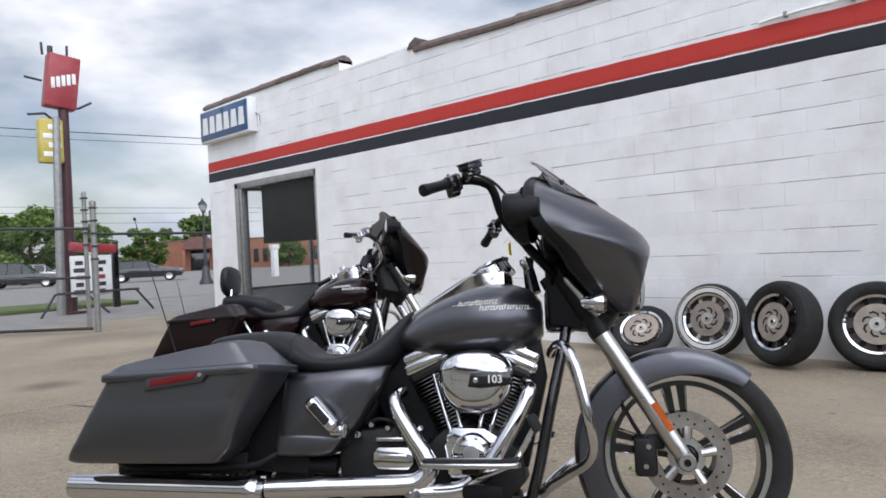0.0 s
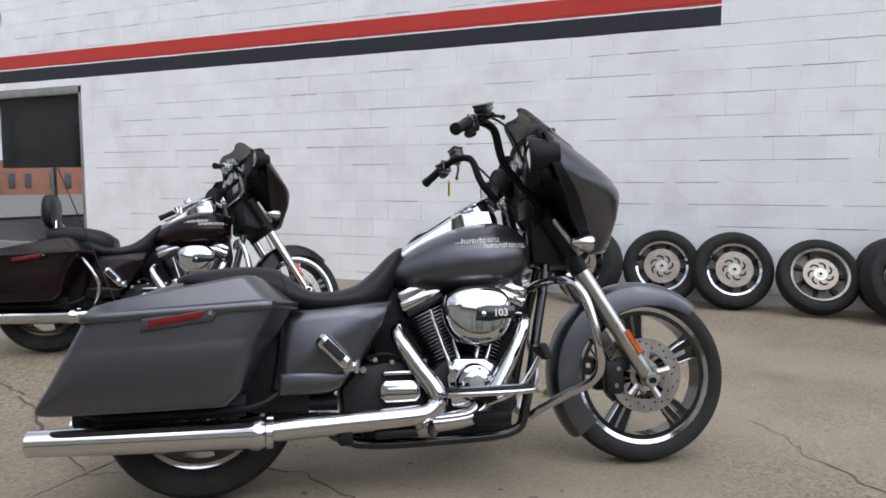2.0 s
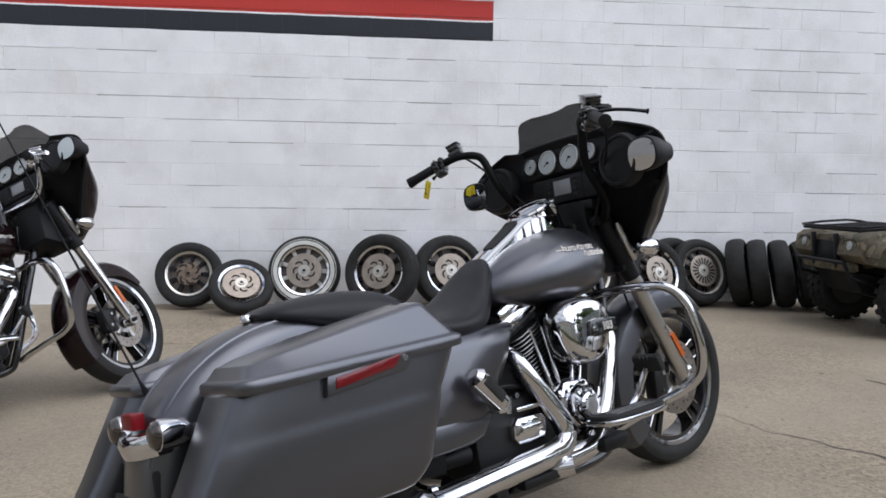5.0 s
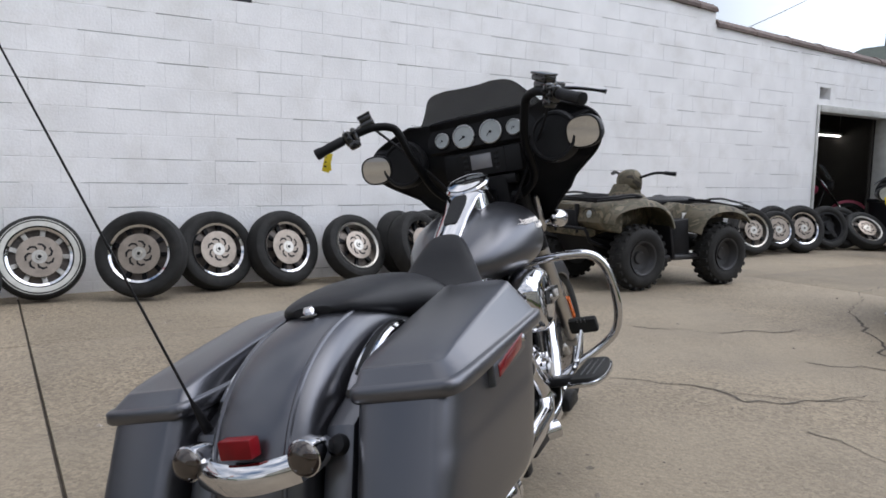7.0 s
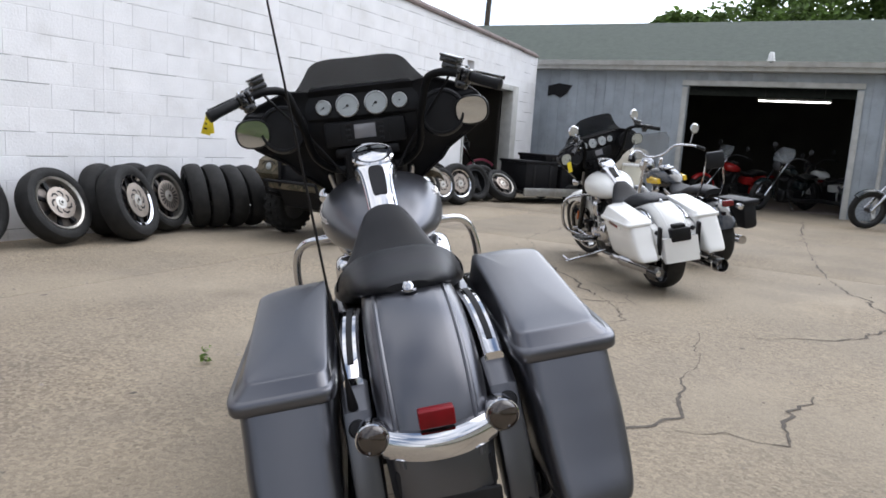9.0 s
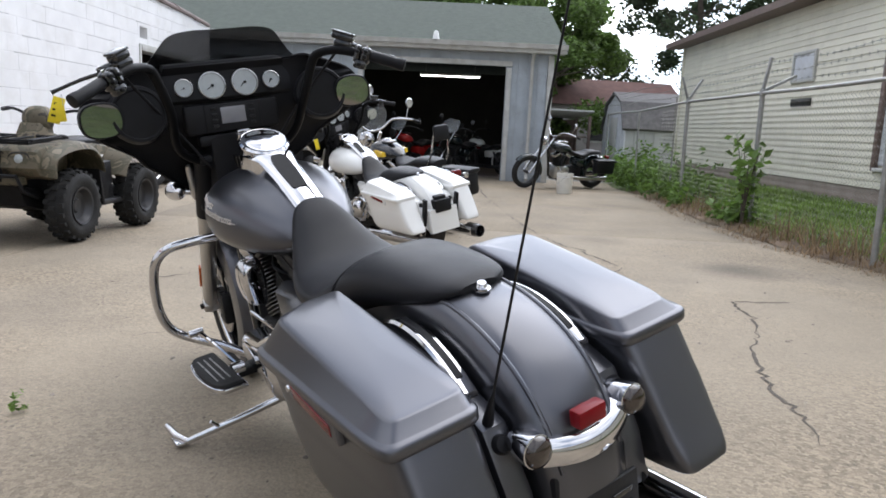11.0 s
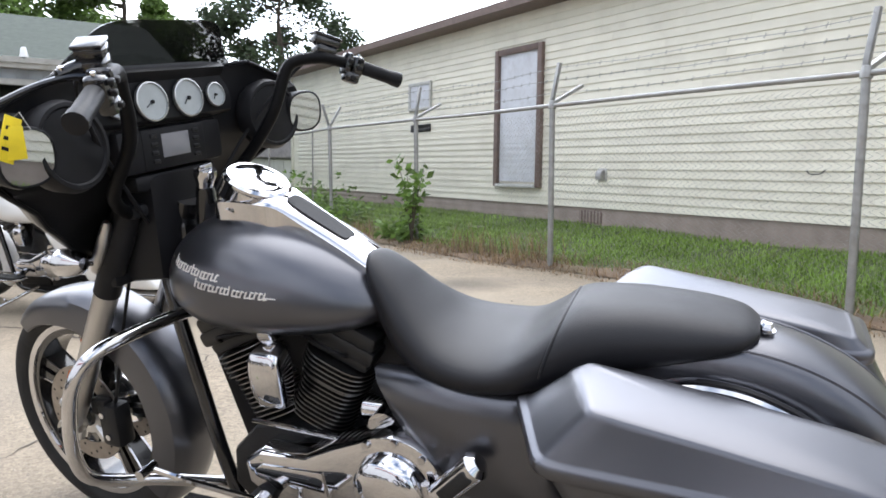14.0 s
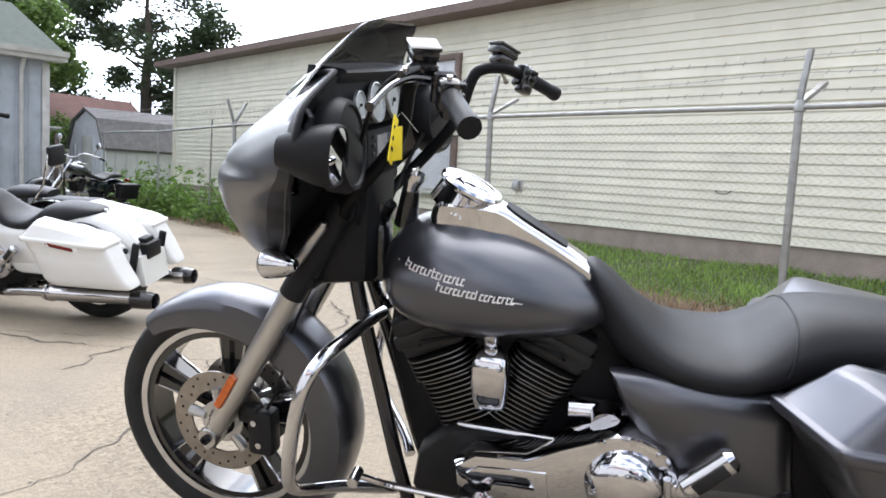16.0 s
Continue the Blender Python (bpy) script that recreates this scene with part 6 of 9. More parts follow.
def spoked_wheel(parent, c, R, r, w, n=20, rim=CHROME):
    wheel = part("wheel_rim", M().lathe([(r - 0.016, -w * 0.3), (r - 0.02, 0), (r - 0.016, w * 0.3), (r + 0.004, w * 0.38), (r + 0.004, -w * 0.38)], c, (0, 1, 0), 40, ring=True), rim, parent)
    part("tyre", tyre_mesh(c, R, r, w, 44), RUBBER, wheel)
    part("hub", M().lathe([(0, -0.06), (0.03, -0.06), (0.035, -0.03), (0.025, 0), (0.035, 0.03), (0.03, 0.06), (0, 0.06)], c, (0, 1, 0), 18), rim, wheel)
    sp = M()
    for i in range(n):
        a = 2 * math.pi * i / n
        d, e = Vector((math.cos(a), 0, math.sin(a))), Vector((math.cos(a + 0.35 * (1 if i % 2 else -1)), 0, math.sin(a + 0.35 * (1 if i % 2 else -1))))
        sp.tube([c + e * 0.03 + Vector((0, 0.03 if i % 4 < 2 else -0.03, 0)), c + d * (r - 0.014)], 0.0022, 5)
    tagged(part("wire_spokes", sp, rim, wheel), kind="stuff")
    return wheel


def cruiser(place, paint, label, stripe=None, shield=False, backrest=False, bags=False, trim=CHROME, rim=CHROME):
    """A plainer motorcycle: spoked wheels, teardrop tank, twin engine, wide bars."""
    bike = thing("motorcycle", place, label, "motorcycle", "bikes by the garage")
    f, r = Vector((0.80, 0, 0.31)), Vector((-0.80, 0, 0.31))
    spoked_wheel(bike, f, 0.31, 0.235, 0.10, rim=rim)
    spoked_wheel(bike, r, 0.31, 0.205, 0.14, rim=rim)
    for c, t0, t1, w in ((f, 40, 190, 0.06), (r, -10, 165, 0.085)):
        rings = [shell_ring(c, radians(t0 + (t1 - t0) * i / 20), w, 0, 0.345, 0.05) for i in range(21)]
        part("mudguard", M().loft(rings), paint, bike)
    up = Vector((-0.42, 0, 0.62)).normalized()
    for s in (1, -1):
        a = f + Vector((0, s * 0.09, 0))
        part("fork_leg", M().tube([a, a + up * 0.35, a + up * 0.36, a + up * 0.8], [0.027, 0.027, 0.019, 0.019], 14), CHROME, bike)
        part("handlebar", M().tube([(0.33, 0, 1.0), (0.31, s * 0.1, 1.02), (0.26, s * 0.22, 1.10), (0.12, s * 0.36, 1.08), (0.02, s * 0.42, 1.04)], 0.012, 10, n=4), trim, bike)
        part("grip", M().cyl((0.09, s * 0.38, 1.07), (0.01, s * 0.425, 1.035), 0.018, seg=12), BLACK, bike)
        part("bar_mirror", M().lathe([(0, 0.012), (0.045, 0.01), (0.055, 0.0), (0.04, -0.018), (0, -0.022)], (0.16, s * 0.40, 1.26), (-1, s * 0.1, 0), 20).tube([(0.16, s * 0.40, 1.26), (0.17, s * 0.34, 1.09)], 0.005, 8), trim, bike)
        part("silencer", M().tube([(-1.0, s * 0.19, 0.24), (-0.3, s * 0.19, 0.24), (0.05, s * 0.17, 0.30), (0.18, s * 0.12, 0.45)], [0.042, 0.042, 0.024, 0.022], 16, n=3), trim, bike)
        part("rear_signal", M().lathe([(0, 0.04), (0.025, 0.03), (0.03, -0.02), (0, -0.03)], (-1.08, s * 0.13, 0.58), (1, 0, 0), 18), trim, bike)
        part("shock_absorber", M().cyl((-0.78, s * 0.13, 0.36), (-0.62, s * 0.13, 0.60), 0.025, seg=12), trim, bike)
        if bags:
            part("saddlebag", M().box((-0.85, s * 0.24, 0.48), (0.46, 0.14, 0.26), 0.04).box((-0.85, s * 0.25, 0.60), (0.48, 0.16, 0.05), 0.02), LEATHER, bike, "black studded leather saddlebag")
    part("headlamp", M().lathe([(0.0, -0.1), (0.05, -0.09), (0.085, -0.03), (0.09, 0.01), (0.085, 0.02), (0.06, 0.03), (0, 0.035)], (0.52, 0, 0.90), (1, 0, -0.05), 28), trim, bike)
    tk = [(-0.16, 0.03, 0.74, 0.76, 0.72, 2.1), (-0.08, 0.11, 0.76, 0.83, 0.70, 2.2), (0.05, 0.16, 0.78, 0.88, 0.69, 2.3), (0.18, 0.17, 0.80, 0.90, 0.70, 2.3), (0.28, 0.12, 0.82, 0.885, 0.75, 2.2), (0.31, 0.05, 0.83, 0.86, 0.79, 2.0)]
    tank = part("fuel_tank", M().loft(sections(tk, 4, 28)), paint, bike)
    if stripe:
        for s in (1, -1):
            part("tank_panel", M().prism([(-0.05, 0.75), (0.20, 0.74), (0.22, 0.79), (0.10, 0.825), (-0.04, 0.80)], s * 0.12, s * 0.172, "y", 0.012), stripe, tank, "coloured tank panel")
    part("tank_console", M().box((0.08, 0, 0.895), (0.26, 0.08, 0.03), 0.012).lathe([(0, 0.02), (0.05, 0.018), (0.06, 0)], (0.10, 0, 0.91), (0, 0, 1), 24), trim, tank)
    st = [(-0.12, 0.05, 0.73, 0.76, 0.69), (-0.22, 0.12, 0.69, 0.725, 0.65), (-0.36, 0.15, 0.67, 0.70, 0.63), (-0.48, 0.14, 0.68, 0.735, 0.64), (-0.56, 0.12, 0.70, 0.765, 0.66), (-0.72, 0.11, 0.71, 0.765, 0.68), (-0.86, 0.08, 0.71, 0.745, 0.69)]
    part("seat", M().loft(sections(st, 4, 24, 2.6)), LEATHER, bike)
    if backrest:
        part("backrest", M().box((-0.92, 0, 1.02), (0.05, 0.18, 0.16), 0.025), LEATHER, bike)
        for s in (1, -1):
            part("backrest_stay", M().tube([(-0.76, s * 0.12, 0.66), (-0.86, s * 0.11, 0.80), (-0.92, s * 0.08, 1.05)], 0.008, 8), trim, bike)
    part("crank_case", M().box((0.05, 0, 0.32), (0.36, 0.24, 0.24), 0.05).cyl((0.06, -0.17, 0.33), (0.06, 0.17, 0.33), 0.085, seg=24), SILVER if trim is CHROME else DARKFIN, bike)
    for sg in (1, -1):
        a = radians(22) * sg
        ax = Vector((math.sin(a), 0, math.cos(a)))
        cy = M()
        fins = [(0.0, 0.1), (0.055, 0.1)]
        for k in range(10):
            h = 0.14 + 0.018 * k
            fins += [(0.055, h - 0.004), (0.075, h - 0.003), (0.075, h + 0.003), (0.055, h + 0.004)]
        cy.lathe(fins + [(0.055, 0.33), (0.0, 0.33)], Vector((0.06, 0, 0.33)), ax, 20)
        part("cylinder", cy, DARKFIN, bike)
        part("rocker_box", M().box((0, 0, 0), (0.14, 0.16, 0.05), 0.015).xf(Matrix.Translation(Vector((0.06, 0, 0.33)) + ax * 0.345) @ Matrix.Rotation(a, 4, "Y")), trim, bike)
    part("frame_tube", M().tube([(0.40, 0, 0.80), (0.30, 0, 0.40), (0.22, 0, 0.20), (-0.3, 0, 0.19), (-0.5, 0, 0.3), (-0.8, 0, 0.31)], 0.024, 10, n=3), GLOSS, bike)
    part("gearbox", M().box((-0.28, 0, 0.33), (0.32, 0.22, 0.22), 0.05), BLACK, bike)
    part("side_panel", M().box((-0.38, 0, 0.53), (0.24, 0.27, 0.18), 0.05), paint, bike)
    part("tail_lamp", M().box((-1.10, 0, 0.63), (0.06, 0.10, 0.06), 0.015), RED_LENS, bike)
    if shield:
        wr = []
        for z, x, w in ((0.98, 0.53, 0.17), (1.08, 0.48, 0.21), (1.18, 0.42, 0.20), (1.26, 0.36, 0.13)):
            ys = [w * k / 8 for k in range(-8, 9)]
            wr.append([Vector((x - 0.08 * (y / w) ** 2, y, z)) for y in ys] + [Vector((x - 0.08 * (y / w) ** 2 - 0.004, y, z)) for y in ys[::-1]])
        part("windshield", M().loft(wr), clear_mat("clear_screen", (0.3, 0.32, 0.33), 0.35), bike)
    part("kick_stand", M().tube([(0.0, 0.12, 0.2), (0.05, 0.30, 0.066)], 0.011, 8), trim, bike)
    return bike


cruiser(bike_pose(4.2, 3.12, 38, 11, 0.98), GLOSS, "black and yellow cruiser motorcycle with clear windshield", YELLOW, True, True, True)
cruiser(bike_pose(10.3, 0.52, 120, 10, 1.0), BLUE_DK, "dark cruiser motorcycle parked beside a white bucket", None, False, False, True, CHROME, GREY_DK)
# Charcoal in place of chrome puts the garage's shade into these three bikes.
cruiser(bike_pose(13.89, 1.84, 40, 9, 0.95), WHITE_PAINT, "white and black motorcycle beside the garage door", None, False, False, False, GREY_DK, GREY_DK)
cruiser(bike_pose(12.6, 2.6, 150, 9, 1.0), BLUE_DK, "dark motorcycle with clear screen inside the garage", None, True, False, False, GREY_DK, GREY_DK)
cruiser(bike_pose(13.0, 3.7, 140, 9, 1.0), RED_PAINT, "red motorcycle in the dark garage", None, True, False, False, GREY_DK, GREY_DK)

# ---------------------------------------------------------------- bucket
def bucket(place):
    b = thing("bucket", place, "white plastic bucket standing on the concrete", "bucket")
    part("body", M().lathe([(0.0, 0.0), (0.125, 0.0), (0.13, 0.01), (0.145, 0.33), (0.152, 0.335), (0.152, 0.355), (0.14, 0.355), (0.125, 0.02), (0.0, 0.02)], (0, 0, 0), (0, 0, 1), 32), mat("white_plastic", (0.7, 0.69, 0.64), 0.45, 0, 0.06, 8, dirt=(0.4, 0.36, 0.3), dirt_amt=0.4, dscale=6), b)
    part("rim_band", M().lathe([(0.147, 0.28), (0.154, 0.283), (0.154, 0.297), (0.148, 0.30)], (0, 0, 0), (0, 0, 1), 32), WHITE_PAINT, b)
    part("bail_handle", M().tube([(0.15, 0, 0.31), (0.16, 0.1, 0.22), (0.1, 0.16, 0.17), (-0.1, 0.16, 0.17), (-0.16, 0.1, 0.22), (-0.15, 0, 0.31)], 0.003, 6, n=3), GALV, b)


bucket(Matrix.Translation((9.05, 0.58, 0)))

# ---------------------------------------------------------------- loose wheels along the wall
WHEEL_KINDS = {}
WHITEWALL = mat("white_side_wall", (0.55, 0.55, 0.52), 0.7, 0, 0.12, 14, 0.1, 120, dirt=(0.3, 0.27, 0.22), dirt_amt=0.5, dscale=10)


WHEEL_BACKING = mat("dusty_wheel_backing", (0.11, 0.095, 0.085), 0.42, 0.7, 0.25, 18, 0.1, 150, dirt=(0.2, 0.16, 0.13), dirt_amt=0.4, dscale=9)


def loose_wheel(kind, x, y, tilt, yaw, R=0.313, w=0.165, label=""):
    """A motorcycle wheel off its bike, leaning back by tilt and turned by yaw."""
    t = radians(tilt)
    place = Matrix.Translation((x, y, R * math.cos(t) + 0.35 * w * math.sin(abs(t)))) @ Matrix.Rotation(radians(yaw), 4, "Z") @ Matrix.Rotation(-t, 4, "X")
    if kind in WHEEL_KINDS:
        ob = copy_thing(WHEEL_KINDS[kind], place @ Matrix.Rotation(radians(37 * len(scene.objects) % 360), 4, "Y"))
        return tagged(ob, label) if label else ob
    ob = thing("loose_wheel", place, label or "used motorcycle wheel with worn tyre leaning on the wall", "wheel", "loose wheels along the wall")
    WHEEL_KINDS[kind] = ob
    c = Vector((0, 0, 0))
    r = {"rust": 0.19, "white": 0.215, "wire": 0.185}.get(kind, 0.217)
    part("tyre", tyre_mesh(c, R, r, w, 48), RUBBER, ob)
    if kind == "bare":
        part("rim", ring_mesh(c, r - 0.025, r, -w * 0.35, w * 0.35, 36), BLACK, ob)
        part("hub", M().cyl((0, -0.05, 0), (0, 0.05, 0), 0.05).cyl((0, -0.02, 0), (0, 0.02, 0), 0.1), BLACK, ob)
        return ob
    metal = {"rust": RUST, "wire": OLDALLOY}.get(kind, OLDALLOY)
    y0 = -w * 0.36
    part("rim", M().lathe([(r - 0.022, y0 + 0.03), (r - 0.016, y0 - 0.002), (r + 0.002, y0 - 0.012), (r + 0.006, y0), (r - 0.008, y0 + 0.02), (r - 0.012, -y0), (r - 0.03, -y0)], c, (0, 1, 0), 48, ring=True), CHROME if kind in ("cast", "wire", "white") else OLDALLOY, ob)
    if kind == "white":
        part("white_wall", M().lathe([(r + 0.012, -w * 0.475), (r + 0.03, -w * 0.497), (r + 0.062, -w * 0.49), (r + 0.064, -w * 0.46), (r + 0.014, -w * 0.45)], c, (0, 1, 0), 48, ring=True), WHITEWALL, ob)
    n = {"fan": 20, "rust": 9, "wire": 0, "slot": 7}.get(kind, 9)
    dark = BLACK if kind in ("cast", "fan", "slot", "rust") else metal
    for i in range(n if kind != "fan" else 9):
        a = 2 * math.pi * i / max(n if kind != "fan" else 9, 1)
        d, tn = Vector((math.cos(a), 0, math.sin(a))), Vector((-math.sin(a), 0, math.cos(a)))
        part("spoke", M().loft([[d * 0.05 + tn * u * 0.014 + Vector((0, v * 0.02, 0)) for u, v in ((-1, -1), (1, -1), (1, 1), (-1, 1))], [d * (r - 0.02) + tn * u * 0.017 + Vector((0, v * 0.03, 0)) for u, v in ((-1, -1), (1, -1), (1, 1), (-1, 1))]]), dark, ob)
    # Dark disc added behind the spokes for the wheel's shadowed inside.
    part("shade_backing", M().lathe([(0.03, -0.02), (r * 0.6, -0.012), (r * 0.8, 0.006), (r - 0.014, 0.004), (r - 0.014, 0.02), (0.03, 0.02)], c, (0, 1, 0), 40, ring=True), WHEEL_BACKING, ob)
    if kind == "wire":
        sp = M()
        for i in range(40):
            a = 2 * math.pi * i / 40
            b = a + (0.5 if i % 2 else -0.5)
            sp.tube([(math.cos(b) * 0.04, -0.03 if i % 4 < 2 else 0.03, math.sin(b) * 0.04), (math.cos(a) * (r - 0.02), 0, math.sin(a) * (r - 0.02))], 0.0022, 5)
        tagged(part("wire_spokes", sp, metal, ob), kind="stuff")
    # brake disc with swirl or fan slots on the near side
    ro = {"fan": 0.145, "rust": 0.10, "slot": 0.13}.get(kind, 0.15)
    yd = -w * 0.36 - 0.012
    disc = part("brake_disc", ring_mesh(c, 0.03, ro, yd - 0.003, yd + 0.003, 40), mat("tan_brake_steel", (0.32, 0.275, 0.235), 0.45, 0.8, 0.15, 20, 0.1, 150) if kind != "rust" else RUST, ob, "tan weathered brake disc")
    k = 20 if kind == "fan" else 7
    for i in range(k):
        a = 2 * math.pi * i / k
        s = M()
        if kind == "fan":
            pts = [(0.06, a, 0.007), (0.12, a, 0.009)]
        else:
            pts = [(0.055, a, 0.005), (0.075, a + 0.12, 0.008), (0.09, a + 0.42, 0.008), (0.092, a + 0.75, 0.006)]
        ring = [Vector((math.cos(b) * q, yd - 0.0035, math.sin(b) * q)) for q, b, _ in pts]
        s.tube(ring, [e for _, _, e in pts], 6)
        s.v = [Vector((p.x, yd - 0.0045 + (p.y - yd) * 0.06, p.z)) for p in s.v]
        part("disc_slot", s, BLACK, disc)
    part("hub", M().lathe([(0, yd - 0.012), (0.022, yd - 0.012), (0.026, yd - 0.004), (0.05, yd - 0.004), (0.05, yd + 0.004), (0.05, 0.05), (0, 0.05)], c, (0, 1, 0), 24), metal, ob)
    part("axle_hole", M().lathe([(0, yd - 0.0125), (0.013, yd - 0.0125), (0.014, yd - 0.011)], c, (0, 1, 0), 16), BLACK, ob)
    return ob


loose_wheel("rust", -3.56, 7.21, 16, 4, 0.285, 0.15, label="rusty motorcycle wheel with worn black tyre")
loose_wheel("wire", -3.08, 6.93, 42, 12, 0.265, 0.11, "tilted wire-spoked wheel leaning on another wheel")
loose_wheel("white", -2.58, 7.20, 14, 0, label="wheel with white-walled tyre and tan brake disc")
loose_wheel("cast", -1.91, 6.97, 12, -24, 0.33, 0.2, "black cast wheel standing forward of the others")
loose_wheel("cast", -1.31, 7.2, 15, 10)
loose_wheel("cast", -0.73, 7.18, 15, 14)
loose_wheel("slot", -0.09, 7.10, 26, 12, label="slotted cast wheel with bright rim leaning on the wall")
loose_wheel("bare", 0.45, 7.24, 12, 30, label="plain black tyre on a dark rim")
loose_wheel("cast", 0.50, 6.98, 20, 22, label="wheel with bright rim leaning on a stack of tyres")
loose_wheel("fan", 1.02, 7.18, 18, 14, label="wheel with a fan-slotted brake disc")
for x, y, t, yw in ((0.80, 7.27, 8, 20), (1.42, 7.18, 10, 56), (1.57, 7.10, 9, 60), (1.75, 7.04, 10, 64), (1.95, 7.0, 12, 66), (2.16, 6.92, 14, 62), (5.75, 7.2, 12, -8), (6.35, 7.22, 12, -10), (6.95, 7.15, 14, -6), (7.28, 7.0, 16, -20), (7.62, 6.98, 24, -16)):
    loose_wheel("bare", x, y, t, yw)
loose_wheel("slot", 5.45, 6.95, 16, -18)
loose_wheel("wire", 6.0, 6.94, 15, -20)
loose_wheel("cast", 6.52, 6.93, 15, -22)
loose_wheel("slot", 7.82, 6.75, 42, -24)

# ---------------------------------------------------------------- quad bike in camouflage
def camo():
    m = mat("camouflage_plastic", (0.2, 0.17, 0.09), 0.68, 0, 0.2, 8)
    n, l = m.node_tree.nodes, m.node_tree.links
    b = n["Principled BSDF"]
    tc = n.new("ShaderNodeTexCoord")
    no = n.new("ShaderNodeTexNoise")
    no.inputs["Scale"].default_value, no.inputs["Detail"].default_value, no.inputs["Distortion"].default_value = 6.5, 5.0, 0.6
    l.new(tc.outputs["Object"], no.inputs["Vector"])
    r = n.new("ShaderNodeValToRGB")
    r.color_ramp.interpolation = "CONSTANT"
    e = r.color_ramp.elements
    e[0].color, e[0].position = (0.03, 0.024, 0.016, 1), 0
    e[1].color, e[1].position = (0.10, 0.082, 0.052, 1), 0.36
    for p, c in ((0.47, (0.065, 0.058, 0.034, 1)), (0.55, (0.15, 0.122, 0.08, 1)), (0.64, (0.04, 0.033, 0.023, 1))):
        q = e.new(p)
        q.color = c
    l.new(no.outputs["Fac"], r.inputs["Fac"])
    l.new(r.outputs["Color"], b.inputs["Base Color"])
    return m


def quad_bike(place):
    C = camo()
    q = thing("quad_bike", place, "camouflage quad bike with knobbly tyres and steel racks", "quad bike")
    wb, tr = 0.52, 0.44
    for sx in (1, -1):
        for sy in (1, -1):
            c = Vector((sx * wb, sy * tr, 0.29))
            wd = 0.22 if sx < 0 else 0.19
            wheel = part("wheel_rim", M().lathe([(0.0, sy * 0.03), (0.05, sy * 0.035), (0.06, sy * 0.02), (0.11, sy * 0.03), (0.135, sy * wd * 0.42), (0.15, sy * wd * 0.45), (0.15, -sy * wd * 0.4), (0.0, -sy * wd * 0.3)], c, (0, 1, 0), 28), GREY_DK, q)
            part("tyre", tyre_mesh(c, 0.28, 0.145, wd, 40), RUBBER, wheel)
            kn = M()
            for i in range(22):
                a = 2 * math.pi * i / 22
                for k in (-1, 0, 1):
                    rr = 0.283 if k == 0 else 0.268
                    rot = Matrix.Translation(c + Vector((math.cos(a + 0.1 * k) * rr, k * wd * 0.30, math.sin(a + 0.1 * k) * rr))) @ Matrix.Rotation(-a, 4, "Y")
                    kn.box((0, 0, 0), (0.022, wd * 0.22, 0.035), 0, rot)
            tagged(part("tread_pattern", kn, RUBBER, wheel), kind="stuff")
        # thin arched mudguards, open to the wheel
        if sx > 0:
            crest = smooth([Vector((x, 0, z)) for x, z in ((0.93, 0.60), (0.89, 0.69), (0.78, 0.745), (0.56, 0.785), (0.34, 0.775), (0.19, 0.68), (0.13, 0.56))], 3)
        else:
            crest = smooth([Vector((x, 0, z)) for x, z in ((-0.12, 0.50), (-0.20, 0.64), (-0.36, 0.72), (-0.58, 0.735), (-0.76, 0.69), (-0.86, 0.61))], 3)
        for sy in (1, -1):
            shell = M()
            rings = []
            for i, p0 in enumerate(crest):
                d = (Vector(crest[min(i + 1, len(crest) - 1)]) - Vector(crest[max(i - 1, 0)])).normalized()
                nn = Vector((d.z, 0, -d.x)) if sx > 0 else Vector((-d.z, 0, d.x))
                nn = nn if nn.z > 0 or (abs(nn.z) < 0.35 and nn.x * sx < 0) else -nn
                p0 = Vector(p0)
                rings.append([p0 + Vector((0, sy * y, 0)) + nn * h for y, h in ((0.16, 0.012), (0.34, 0.014), (0.46, 0.004), (0.51, -0.016), (0.53, -0.05), (0.515, -0.055), (0.48, -0.032), (0.34, -0.012), (0.16, -0.014))])
            part("mudguard", shell.loft(rings), C, q)
            part("arch_lining", M().prism([(p0[0], p0[2] - 0.02) for p0 in crest] + ([(0.16, 0.3), (0.9, 0.5)] if sx > 0 else [(-0.84, 0.5), (-0.2, 0.46)]), sy * 0.15, sy * 0.19, "y"), BLACK, q)
    part("body", M().loft(sections([(0.80, 0.16, 0.52, 0.60, 0.44, 3), (0.66, 0.34, 0.60, 0.70, 0.50, 3), (0.40, 0.30, 0.68, 0.79, 0.52, 3), (0.22, 0.22, 0.70, 0.85, 0.45, 3), (0.10, 0.17, 0.64, 0.80, 0.38, 3), (-0.05, 0.15, 0.58, 0.70, 0.36, 3), (-0.3, 0.22, 0.58, 0.68, 0.42, 3), (-0.55, 0.24, 0.64, 0.72, 0.56, 3), (-0.80, 0.22, 0.64, 0.69, 0.60, 3)], 4, 28)), C, q)
    part("seat", M().loft(sections([(0.06, 0.08, 0.76, 0.79, 0.70), (-0.05, 0.13, 0.76, 0.80, 0.70), (-0.3, 0.16, 0.77, 0.81, 0.70), (-0.5, 0.14, 0.77, 0.81, 0.72), (-0.56, 0.08, 0.77, 0.79, 0.74)], 3, 24, 3)), LEATHER, q)
    part("engine_block", M().box((0.0, 0, 0.38), (0.46, 0.28, 0.28), 0.05).box((0.45, 0, 0.40), (0.4, 0.3, 0.2), 0.04).box((-0.5, 0, 0.36), (0.3, 0.3, 0.16), 0.04), BLACK, q)
    for sy in (1, -1):
        part("footwell", M().box((0.0, sy * 0.33, 0.27), (0.52, 0.24, 0.05), 0.015), GREY_DK, q)
